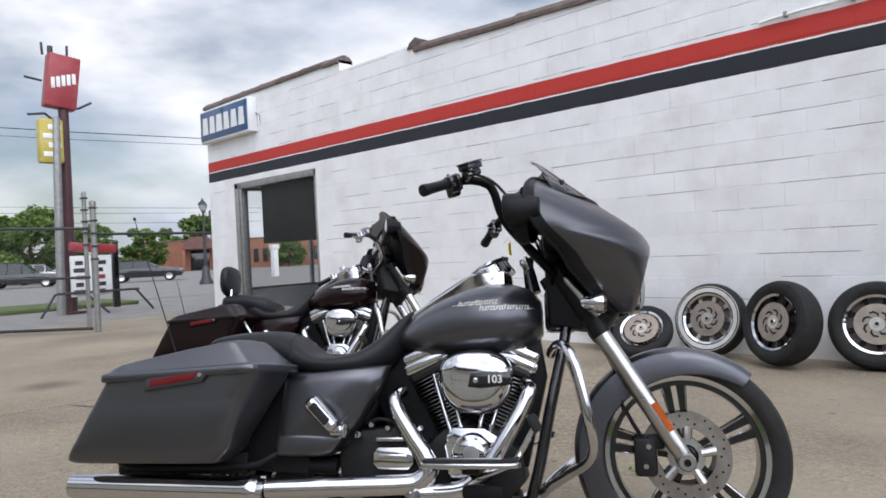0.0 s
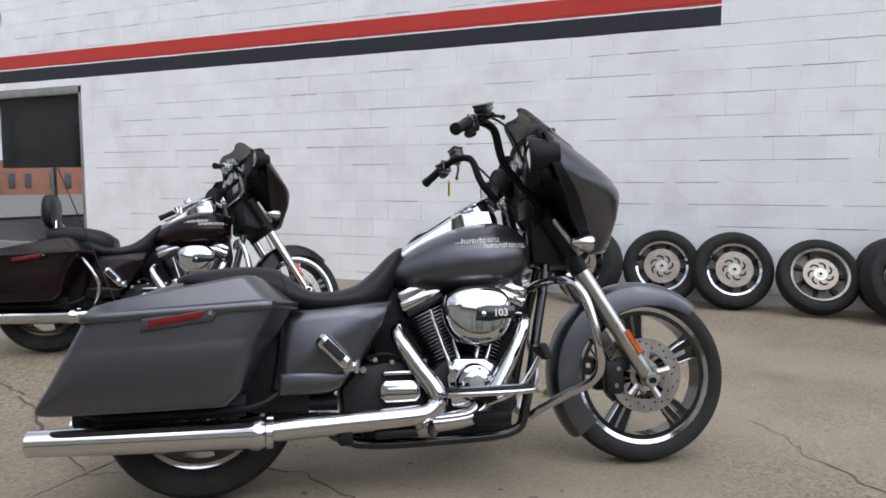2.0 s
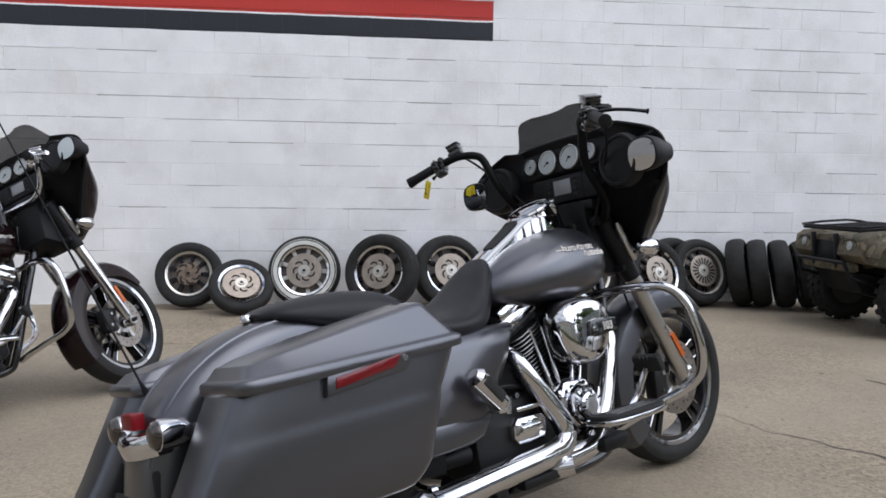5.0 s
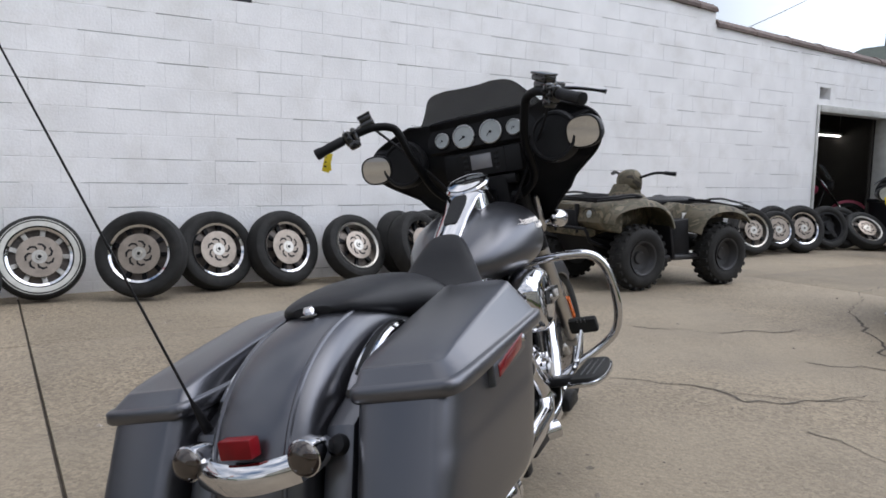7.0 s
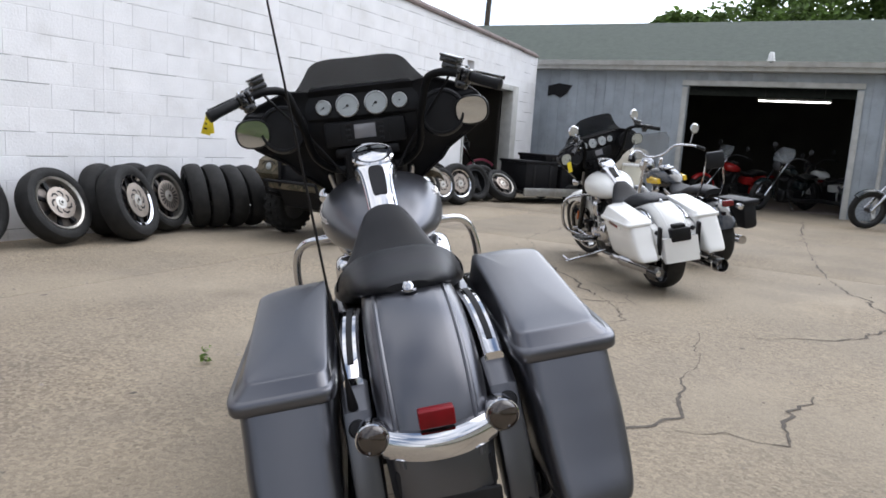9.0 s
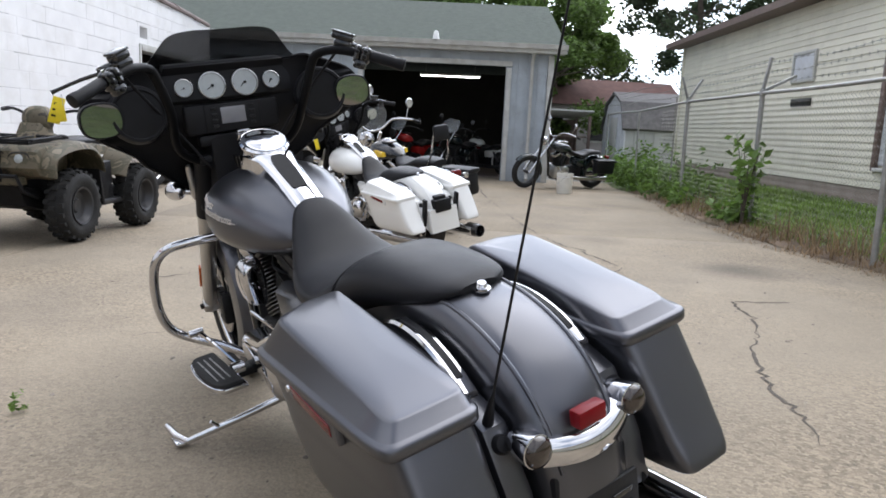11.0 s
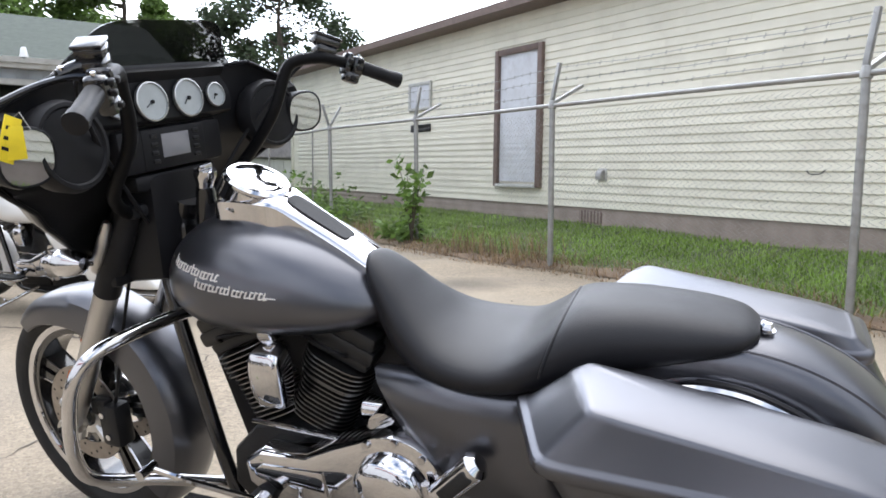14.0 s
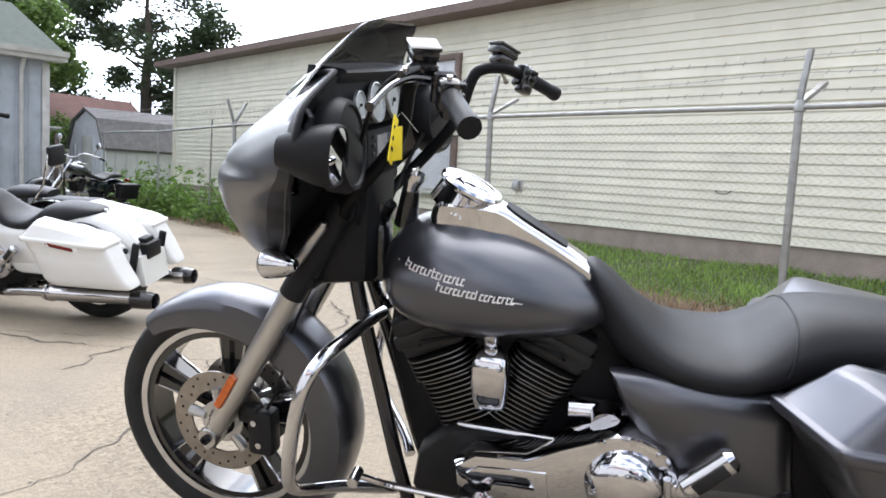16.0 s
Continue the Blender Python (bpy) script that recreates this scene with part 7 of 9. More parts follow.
        part("side_panel", M().prism([(-0.16, 0.28), (0.08, 0.28), (0.10, 0.6), (-0.12, 0.62)], sy * 0.2, sy * 0.42, "y", 0.02), BLACK, q)
        part("side_cover", M().prism([(0.10, 0.66), (0.06, 0.44), (-0.08, 0.47), (-0.2, 0.5), (-0.42, 0.66), (-0.36, 0.735), (-0.1, 0.76)], sy * 0.14, sy * 0.3, "y", 0.03), C, q)
        lamp = part("headlamp", M().loft([[Vector((x, sy * (0.30 + dy * k), 0.665 + dz * k)) for dy, dz in [(0.085 * p, 0.05 * q) for p, q in oval(24, 2.4)]] for x, k in ((0.90, 1.1), (0.955, 1.08), (0.965, 0.95), (0.957, 0.85))]), BLACK, q, "oval headlamp in a black bezel")
        part("lens", M().lathe([(0.0, 0.018), (0.03, 0.012), (0.042, 0.0)], (0.955, sy * 0.30, 0.665), (1, 0, 0.1), 20), DIAL, lamp)
        part("fascia", M().prism([(0.70, 0.50), (0.93, 0.545), (0.975, 0.60), (0.955, 0.72), (0.90, 0.755), (0.70, 0.77)], sy * 0.145, sy * 0.44, "y", 0.02), C, q)
        part("mud_flap", M().prism([(0.15, 0.55), (0.175, 0.56), (0.12, 0.26), (0.08, 0.25)], sy * 0.2, sy * 0.47, "y", 0.006), BLACK, q)
        part("grille_bar", M().box((0.965, sy * 0.15, 0.62), (0.03, 0.035, 0.26), 0.006, Matrix.Rotation(0.1, 4, "Y")), BLACK, q)
        part("handlebar", M().tube([(0.22, 0, 0.97), (0.20, sy * 0.12, 0.99), (0.16, sy * 0.26, 1.03), (0.08, sy * 0.40, 1.02)], 0.012, 10, n=3), BLACK, q)
        part("grip", M().cyl((0.12, sy * 0.33, 1.03), (0.07, sy * 0.415, 1.02), 0.018, seg=12), BLACK, q)
        part("swing_arm", M().tube([(sy * 0.52, 0.12, 0.32), (sy * 0.52, 0.36, 0.29)], 0.025, 10).tube([(sy * 0.52, -0.12, 0.32), (sy * 0.52, -0.36, 0.29)], 0.025, 10), BLACK, q)
    part("handlebar_pod", M().loft(sections([(0.34, 0.05, 0.94, 0.99, 0.88, 2.6), (0.30, 0.10, 0.95, 1.04, 0.86, 2.6), (0.20, 0.11, 0.96, 1.06, 0.84, 2.6), (0.13, 0.06, 0.94, 1.0, 0.84, 2.6)], 3, 20)), C, q)
    part("steering_cover", M().prism([(0.14, 0.78), (0.46, 0.76), (0.36, 0.92), (0.17, 0.92)], -0.085, 0.085, "y", 0.02), C, q)
    part("steering_post", M().cyl((0.24, 0, 0.90), (0.34, 0, 0.70), 0.03), BLACK, q)
    for x0, x1, z0, z1 in ((0.40, 0.93, 0.815, 0.78), (-0.40, -0.98, 0.78, 0.70)):
        rk = part("rack_frame", M().tube([(x0, -0.32, z0), (x1, -0.36, z1), (x1, 0.36, z1), (x0, 0.32, z0)], 0.013, 8, closed=True), BLACK, q, "black tube rack")
        part("rack_rail", M().tube([(x0, -0.34, z0 + 0.0), (x0 * 0.7 + x1 * 0.3, -0.385, z0 + 0.022), (x1, -0.39, z1 + 0.022), (x1 * 1.02, 0, z1 + 0.022), (x1, 0.39, z1 + 0.022), (x0 * 0.7 + x1 * 0.3, 0.385, z0 + 0.022), (x0, 0.34, z0)], 0.010, 8, n=2), BLACK, rk)
        for k in (-0.21, -0.07, 0.07, 0.21):
            part("rack_bar", M().cyl((x0, k, z0), (x1, k, z1), 0.008, seg=8), BLACK, rk)
        for sy in (1, -1):
            for f in (0.3, 0.85):
                x = x0 + (x1 - x0) * f
                part("rack_stay", M().cyl((x, sy * 0.24, z0 + (z1 - z0) * f), (x * 0.96, sy * 0.2, 0.66), 0.010, seg=8), BLACK, rk)
    part("grille", M().box((0.93, 0, 0.61), (0.05, 0.29, 0.16), 0.01), BLACK, q)
    part("nose_cap", M().prism([(0.70, 0.69), (0.94, 0.69), (0.93, 0.735), (0.70, 0.775)], -0.15, 0.15, "y", 0.012), C, q)
    part("lower_fascia", M().box((0.92, 0, 0.50), (0.09, 0.62, 0.07), 0.025), C, q)
    part("skid_plate", M().prism([(0.55, 0.24), (0.80, 0.30), (0.90, 0.46), (0.86, 0.47), (0.55, 0.40)], -0.24, 0.24, "y", 0.015), BLACK, q)
    part("bumper", M().tube([(0.70, -0.26, 0.36), (0.96, -0.32, 0.43), (1.0, -0.30, 0.54), (1.0, 0.30, 0.54), (0.96, 0.32, 0.43), (0.70, 0.26, 0.36)], 0.016, 10), BLACK, q)
    part("warning_label", M().box((-0.2, 0.302, 0.63), (0.09, 0.006, 0.07), 0.001).box((-0.2, -0.302, 0.63), (0.09, 0.006, 0.07), 0.001), WHITE_PAINT, q)
    return q


quad_bike(Matrix.Translation((2.46, 6.0, 0)) @ Matrix.Rotation(radians(177), 4, "Z"))

# ---------------------------------------------------------------- trailer and crates by the wall
trailer = thing("flat_trailer", Matrix.Translation((9.1, 6.2, 0)) @ Matrix.Rotation(radians(-32), 4, "Z"), "low dark flat trailer by the block wall", "trailer")
part("deck", M().box((0, 0, 0.19), (2.3, 1.15, 0.06), 0.01), GLOSS, trailer)
part("side_board", M().box((0, -0.585, 0.20), (2.3, 0.03, 0.14), 0.006), GALV, trailer)
for s in (1, -1):
    part("tyre", tyre_mesh(Vector((0, s * 0.42, 0.17)), 0.17, 0.1, 0.1, 28), RUBBER, trailer)
for x, z, sx, sz in ((-0.65, 0.22, 0.7, 0.5), (0.15, 0.22, 0.75, 0.42), (-0.3, 0.722, 0.6, 0.12)):
    cr = thing("plastic_crate", trailer.matrix_basis @ Matrix.Translation((x, 0, z)), "black plastic crate stacked on the trailer", "crate", "crates on the trailer")
    part("body", M().box((0, 0, sz / 2), (sx, 0.8, sz), 0.03), BLACK, cr)
    part("lid", M().box((0, 0, sz - 0.02), (sx + 0.04, 0.84, 0.05), 0.012), BLACK, cr)
    for k in (-1, 1):
        part("rib", M().box((k * sx * 0.25, -0.405, sz * 0.45), (0.05, 0.02, sz * 0.8), 0.005), WRINKLE, cr)
cart = thing("utility_cart", Matrix.Translation((9.55, 5.35, 0)) @ Matrix.Rotation(radians(170), 4, "Z"), "cream and black utility cart body on dark wheels", "cart")
part("body", M().loft(sections([(-0.75, 0.34, 0.85, 1.02, 0.66, 4), (-0.7, 0.40, 0.85, 1.06, 0.62, 5), (0.2, 0.42, 0.85, 1.05, 0.60, 5), (0.6, 0.38, 0.8, 0.98, 0.60, 5), (0.72, 0.28, 0.78, 0.92, 0.64, 4)], 3, 28)), mat("cream_plastic", (0.55, 0.52, 0.45), 0.4, 0, 0.06, 5, coat=0.3), cart)
part("bed", M().box((0, 0, 0.58), (1.4, 0.84, 0.06), 0.02), GALV, cart)
part("chassis", M().box((0, 0, 0.42), (1.3, 0.6, 0.26), 0.04), BLACK, cart)
part("emblem", M().prism([(-0.10, 0.80), (0.10, 0.80), (0.14, 0.88), (0.06, 0.97), (-0.06, 0.97), (-0.14, 0.88)], 0.40, 0.425, "y", 0.006), BLACK, cart)
for sx in (1, -1):
    for sy in (1, -1):
        part("tyre", tyre_mesh(Vector((sx * 0.5, sy * 0.38, 0.23)), 0.23, 0.12, 0.16, 32), RUBBER, cart)
can = thing("drum", Matrix.Translation((8.15, 4.6, 0)), "cream plastic drum with lid", "drum")
part("body", M().lathe([(0, 0), (0.16, 0.0), (0.17, 0.02), (0.17, 0.74), (0.15, 0.78), (0, 0.78)], (0, 0, 0), (0, 0, 1), 28), mat("cream_drum", (0.62, 0.6, 0.5), 0.5, 0, 0.06, 6), can)
part("lid", M().lathe([(0, 0.815), (0.17, 0.81), (0.18, 0.79), (0.18, 0.765), (0.16, 0.765)], (0, 0, 0), (0, 0, 1), 28), WHITE_PAINT, can)

# bikes glimpsed in the service door
PINK = mat("pink_plastic", (0.5, 0.06, 0.13), 0.35, 0, 0.1, 5)
# The workshop's shade is in the charcoal trim, used in place of chrome.
cruiser(bike_pose(9.35, 8.75, -60, 8, 1.0), PINK, "pink and black sport bike in the dark workshop", None, True, False, False, GREY_DK, GREY_DK)

# ---------------------------------------------------------------- fittings of the block building
def at(x, y, z=0.0, turn=0.0):
    return pose(x, y, z, 0, 0, turn)


rng = random.Random(21)
coping = structure("trim_coping", M().box((-9.965, WY + 0.11, 3.765), (4.01, 0.24, 0.012)), CLAY, "dark weathered clay coping tiles on the parapet", "coping")


def coping_run(x0, x1, step=0.61):
    x = x0
    while x < x1 - 0.1:
        w = min(step, x1 - x)
        prof = [(-0.035, -0.03), (-0.035, 0.01), (0.0, 0.045), (0.06, 0.085), (0.12, 0.095), (0.19, 0.075), (0.25, 0.02), (0.25, -0.03)]
        rings = []
        za, zb = top_at(x + 1e-3), top_at(x + w - 1e-3)
        for u, grow in ((0.0, 1.12), (0.1, 1.1), (0.12, 1.0), (1.0, 0.97)):
            rings.append([Vector((x + u * w, WY + p * grow, za + (zb - za) * u + q * grow + 0.005)) for p, q in prof])
        dz = rng.uniform(-0.008, 0.01)
        m = M().loft(rings)
        m.v = [p + Vector((0, rng.uniform(-.002, .002), dz)) for p in m.v]
        part("tile", m, CLAY, coping)
        x += w


coping_run(WX0 - 0.03, -7.96)
coping_run(-6.38, 5.18, 0.8)
coping_run(5.2, WX1 + 0.02, 0.8)
part("broken_tile", M().prism([(-6.52, 3.57), (-6.3, 3.57), (-6.28, 3.66), (-6.36, 3.7), (-6.47, 3.65)], WY - 0.02, WY + 0.2, "y", 0.008), CLAY, coping)

pipe = thing("conduit_pipe", at(-1.48, WY - 0.03, 2.81), "white painted conduit fixed to the block wall", "pipe")
part("pipe", M().tube([(-0.66, 0, -0.02), (-0.3, 0, 0), (0.6, 0, 0), (0.66, 0, 0.05), (0.67, 0, 0.4)], 0.014, 8, n=4), WALL, pipe)
for x in (-0.45, 0.05, 0.5):
    part("clamp", M().box((x, 0.008, 0), (0.03, 0.045, 0.05), 0.006), GALV, pipe)

SIGN_BLUE = mat("faded_blue_sign_face", (0.03, 0.085, 0.2), 0.3, 0, 0.12, 3, dirt=(0.09, 0.13, 0.22), dirt_amt=0.5, dscale=3)
SIGN_WHITE = mat("sign_white", (0.78, 0.79, 0.78), 0.4, 0, 0.06, 5, dirt=(0.5, 0.48, 0.42), dirt_amt=0.3, dscale=3)
sign = thing("shop_sign", at(-11.03, WY - 0.085, 3.1), "blue lightbox sign with white block shapes on the parapet", "sign")
part("case", M().box((0, 0, 0.275), (1.66, 0.165, 0.56), 0.015), SIGN_WHITE, sign, "white sheet metal case")
part("panel", M().box((0, -0.086, 0.275), (1.6, 0.012, 0.5), 0.004), SIGN_BLUE, sign, "faded blue face")
for x, w in ((-0.62, 0.2), (-0.372, 0.19), (-0.124, 0.22), (0.124, 0.19), (0.372, 0.2), (0.62, 0.19)):
    part("plain_shape", M().prism([(x - w / 2, 0.13), (x + w / 2, 0.13), (x + w / 2 - 0.025, 0.42), (x - w / 2 + 0.025, 0.42)], -0.098, -0.09, "y"), SIGN_WHITE, sign, "white block shape")
part("conduit", M().tube([(0.82, 0.05, 0.3), (0.9, 0.08, 0.25), (0.9, 0.1, 0.05)], 0.012, 6), GALV, sign)

# shop window
win = structure("window_1", M().box(((WIN[0] + WIN[1]) / 2, WY + 0.1, WIN[2] + 0.012), (WIN[1] - WIN[0], 0.2, 0.02)), GALV, "wide shop window in a grey steel frame", "window")
fr = M()
cx, w, hgt = (WIN[0] + WIN[1]) / 2, WIN[1] - WIN[0], WIN[3] - WIN[2]
for x, dx in ((WIN[0] + 0.06, 0.12), (WIN[1] - 0.03, 0.06), (WIN[0] + 0.19, 0.05)):
    fr.box((x, WY + 0.07, WIN[2] + hgt / 2), (dx, 0.13, hgt - 0.004), 0.006)
fr.box((cx, WY + 0.07, WIN[3] - 0.05), (w - .004, 0.13, 0.1), 0.006).box((cx, WY + 0.07, WIN[2] + 0.05), (w - .004, 0.13, 0.1), 0.006)
part("window_frame", fr, GALV, win, "weathered grey frame")
part("window_sill", M().box((cx, WY - 0.03, WIN[2] - 0.025), (w + 0.12, 0.1, 0.045), 0.006), TRIM, win)
pane = part("pane", M().box((cx, WY + 0.1, WIN[2] + hgt / 2), (w - 0.1, 0.008, hgt - 0.12)), GLASS, win)
pane.visible_shadow = False
west = structure("window_2", M().box((WX0 + 0.11, 10.37, 0.48), (0.2, 4.84, 0.04)), GALV, "wide shop window facing the street", "window")
wf = M()
for y in (7.98, 9.5, 11.1, 12.77):
    wf.box((WX0 + 0.1, y, 1.42), (0.08, 0.06, 1.84), 0.006)
wf.box((WX0 + 0.1, 10.37, 2.32), (0.08, 4.8, 0.06), 0.006)
part("window_frame", wf, TRIM, west)
blind = thing("window_board", at(-9.62, WY + 0.22, 1.27), "dark board hanging inside the shop window", "board")
part("board", M().box((0, 0, 0.5), (1.86, 0.02, 1.0), 0.004), BLACK, blind)
part("rail", M().box((0, 0, 1.01), (1.9, 0.05, 0.04), 0.008), GALV, blind)
# pipe and meter beside the corner
corner_pipe = thing("corner_pipe", at(WX0 - 0.06, WY + 0.12), "dark downpipe on the building corner", "pipe")
part("pipe", M().cyl((0, 0, 0), (0, 0, 2.6), 0.035, seg=10), GREY_DK, corner_pipe)
part("meter_box", M().box((-0.06, 0, 1.85), (0.14, 0.14, 0.2), 0.02), GREY_DK, corner_pipe)

# service door frame
dr = structure("door_1", M().box(((GDO[0] + GDO[1]) / 2, WY + 0.1, 0.008), (GDO[1] - GDO[0], 0.2, 0.012)), FOUND, "open service doorway with worn cream frame", "door")
fr = M().box((GDO[0] + 0.03, WY + 0.1, 1.05), (0.06, 0.24, 2.098), 0.006).box((GDO[1] - 0.13, WY + 0.09, 1.05), (0.26, 0.24, 2.098), 0.006).box(((GDO[0] + GDO[1]) / 2 - .1, WY + 0.09, 2.05), (GDO[1] - GDO[0] - 0.33, 0.24, 0.1), 0.006)
part("door_frame", fr, TRIM, dr)
part("rolled_door", M().cyl((GDO[0] + .1, WY + .45, 2.2), (GDO[1] - .1, WY + .45, 2.2), 0.16, seg=16), GREY_DK, dr, "dark rolled-up shutter")

# garage lamps
LIT = glow("fluorescent_tube_light", (1.0, 0.98, 0.95), 9.0)
tube = thing("strip_light", at(14.4, 2.72, 2.3), "lit fluorescent strip light hung inside the garage", "lamp")
part("fixture", M().box((0, 0, 0.035), (0.1, 1.5, 0.05), 0.01), WHITE_PAINT, tube)
part("tube", M().cyl((0, -0.72, 0), (0, 0.72, 0), 0.016, seg=10), LIT, tube, "glowing tube")
part("chain", M().cyl((0, -0.6, 0.06), (0, -0.6, 1.1), 0.005, seg=5).cyl((0, 0.6, 0.06), (0, 0.6, 1.1), 0.005, seg=5), GALV, tube)
tube = thing("strip_light", at(10.12, 8.75, 1.8, 90), "lit fluorescent strip light inside the dark workshop", "lamp")
part("fixture", M().box((0, 0, 0.035), (0.08, 1.1, 0.05), 0.01), WHITE_PAINT, tube)
part("tube", M().cyl((0, -0.5, 0), (0, 0.5, 0), 0.014, seg=10), LIT, tube, "glowing tube")
part("chain", M().cyl((0, -0.4, 0.06), (0, -0.4, 0.9), 0.005, seg=5).cyl((0, 0.4, 0.06), (0, 0.4, 0.9), 0.005, seg=5), GALV, tube)
lamp = thing("outdoor_lamp", at(GX - 0.3, 3.02, 2.76), "small white flood lamp over the garage door", "lamp")
part("bracket", M().cyl((0, 0, 0), (-0.06, 0, 0.06), 0.02, seg=8).box((0.01, 0, 0), (0.03, 0.1, 0.1), 0.01), SIGN_WHITE, lamp)
part("shade", M().lathe([(0.025, 0.12), (0.045, 0.1), (0.06, 0.0), (0.075, -0.05), (0.065, -0.05), (0.04, 0.05)], (-0.08, 0, 0.08), (0, 0, 1), 14), SIGN_WHITE, lamp)
part("bulb", M().lathe([(0.001, 0.05), (0.03, 0.03), (0.042, -0.02), (0.001, -0.06)], (-0.08, 0, 0.04), (0, 0, 1), 12), DIAL, lamp)
down = thing("downpipe", at(GX - 0.05, 1.02), "pale downpipe on the garage front", "pipe")
part("pipe", M().tube([(-0.2, 0, 2.62), (-0.05, 0, 2.5), (0, 0, 2.4), (0, 0, 0.15), (-0.12, 0, 0.05)], 0.035, 8), TRIM, down)
gut = structure("trim_gutter", M().loft([[Vector((GX - 0.31 + p, y, ge + q)) for p, q in ((0, -0.06), (-0.07, -0.06), (-0.1, 0.03), (-0.09, 0.03), (-0.065, -0.05), (0, -0.05))] for y in (gy0 - 0.25, gy1)]), TRIM, "white eave gutter", "gutter")
ragged = structure("trim_ragged_felt", M().prism([(6.9, 2.30), (7.2, 2.34), (7.44, 2.28), (7.44, 2.06), (7.3, 2.1), (7.15, 2.03), (7.02, 2.12)], GX - 0.02, GX - 0.008, "x"), BLACK, "ragged dark felt under the eave", "trim")

# ---------------------------------------------------------------- house fittings
door2 = structure("door_2", M().box((5.54, HY + 0.012, 1.765), (0.9, 0.02, 1.9), 0.004), WOODP, "boarded-up white door in a brown frame", "door")
part("door_frame", M().box((5.03, HY + 0.03, 1.765), (0.1, 0.07, 2.06), 0.008).box((6.05, HY + 0.03, 1.765), (0.09, 0.07, 2.06), 0.008).box((5.54, HY + 0.03, 2.75), (0.92, 0.07, 0.09), 0.008), BROWN, door2)
part("door_sill", M().box((5.54, HY + 0.045, 0.755), (0.92, 0.1, 0.05), 0.008), TRIM, door2)
win3 = structure("window_3", M().box((8.425, HY + 0.012, 2.295), (0.68, 0.02, 0.4), 0.003), WOODP, "small boarded window in the siding", "window")
part("window_frame", M().box((8.06, HY + 0.02, 2.295), (0.05, 0.05, 0.5), 0.006).box((8.79, HY + 0.02, 2.295), (0.05, 0.05, 0.5), 0.006).box((8.425, HY + 0.02, 2.52), (0.68, 0.05, 0.05), 0.006).box((8.425, HY + 0.02, 2.07), (0.68, 0.05, 0.05), 0.006), TRIM, win3)
vent = thing("wall_vent", at(8.4, HY + 0.02, 1.725), "dark louvred vent in the siding", "vent")
part("backing", M().box((0, 0, 0), (0.7, 0.01, 0.13)), BLACK, vent)
for i in range(4):
    part("slat", M().box((0, 0.012, -0.048 + i * 0.032), (0.68, 0.022, 0.008), 0.002), GREY_DK, vent)
box = thing("outlet_box", at(3.76, HY + 0.05, 0.94), "small grey outlet hood on the siding", "outlet")
part("hood", M().prism([(-0.05, -0.06), (0.05, -0.06), (0.05, 0.02), (0.02, 0.06), (-0.05, 0.06)], -0.05, 0.05, "x", 0.008), GALV, box)
part("plate", M().box((0, -0.035, 0), (0.15, 0.02, 0.16), 0.005), TRIM, box)
cel = thing("cellar_vent", at(3.98, HY + 0.0, 0.38), "dark iron grille in the foundation", "vent")
part("backing", M().box((0, -0.004, 0), (0.42, 0.012, 0.16)), BROWN, cel)
for i in range(7):
    part("bar", M().box((-0.18 + i * 0.06, 0.006, 0), (0.022, 0.012, 0.16), 0.002), FOUND, cel)
ring = thing("cable_loop", at(0.9, HY + 0.02, 1.0), "small loop of dark cable on the siding", "cable")
part("cable", M().tube([(-0.09, 0, 0.02), (-0.05, 0.02, -0.02), (0.05, 0.02, -0.02), (0.09, 0, 0.01)], 0.006, 6, n=4), BLACK, ring)
structure("trim_house_corner", M().box((HX1 + 0.01, HY + 0.01, 1.88), (0.09, 0.09, 2.82), 0.006), SIDING, "cream corner post of the siding", "trim")

# ---------------------------------------------------------------- fence
FY = -1.12
fence = thing("chain_link_fence", at(0, FY), "rusty galvanised chain-link fence with barbed wire arms", "fence")
POSTS = [(13.9, 1.5), (11.0, 4.0), (8.0, 3.0), (5.2, 2.0), (2.5, 1.5), (-0.55, 0.0), (-3.6, 1.0), (-6.6, 0.5), (-9.6, 1.0)]
TOPZ = 1.63
for i, (x, lean) in enumerate(POSTS):
    d = math.tan(radians(lean))
    if x > 9:
        part("post", M().cyl((x - d * 1.1, 0, 0), (x, 0, TOPZ - 0.06), 0.02, seg=10), GALV, fence, "thin rusty line post")
        continue
    p = part("post", M().cyl((x - d * TOPZ * .7, 0, 0), (x, 0, TOPZ + 0.02), 0.029, seg=12).lathe([(0.001, 0.03), (0.03, 0.02), (0.035, -0.03)], (x, 0, TOPZ + 0.02), (0, 0, 1), 12), GALV, fence)
    # the outer arms stand level at the near posts and open as a V further on
    tall_, out_ = ((0.12, 0.36), (-0.2, 0.34)) if x > 6.5 else ((-0.06, 0.40), (-0.38, 0.2))
    for k, (dy, dz) in enumerate((tall_, out_)):
        l = math.hypot(dy, dz)
        w = 0.05 if k else 0.042
        leaf = M().box((0, 0.012, l / 2), (w, 0.006, l), 0.001).box((-w / 2 + 0.003, 0, l / 2), (0.006, 0.03, l), 0.001)
        part("arm", leaf.xf(Matrix.Translation((x + 0.01, 0, TOPZ + 0.02)) @ Matrix.Rotation(-math.atan2(dy, dz), 4, "X") @ Matrix.Rotation(rng.uniform(-0.06, 0.06) - 0.05, 4, "Y")), GALV, p)
    part("cap", M().lathe([(0.001, 0.045), (0.03, 0.035), (0.04, 0.0), (0.04, -0.04), (0.031, -0.045)], (x, 0, TOPZ + 0.01), (0, 0, 1), 12), GALV, p)
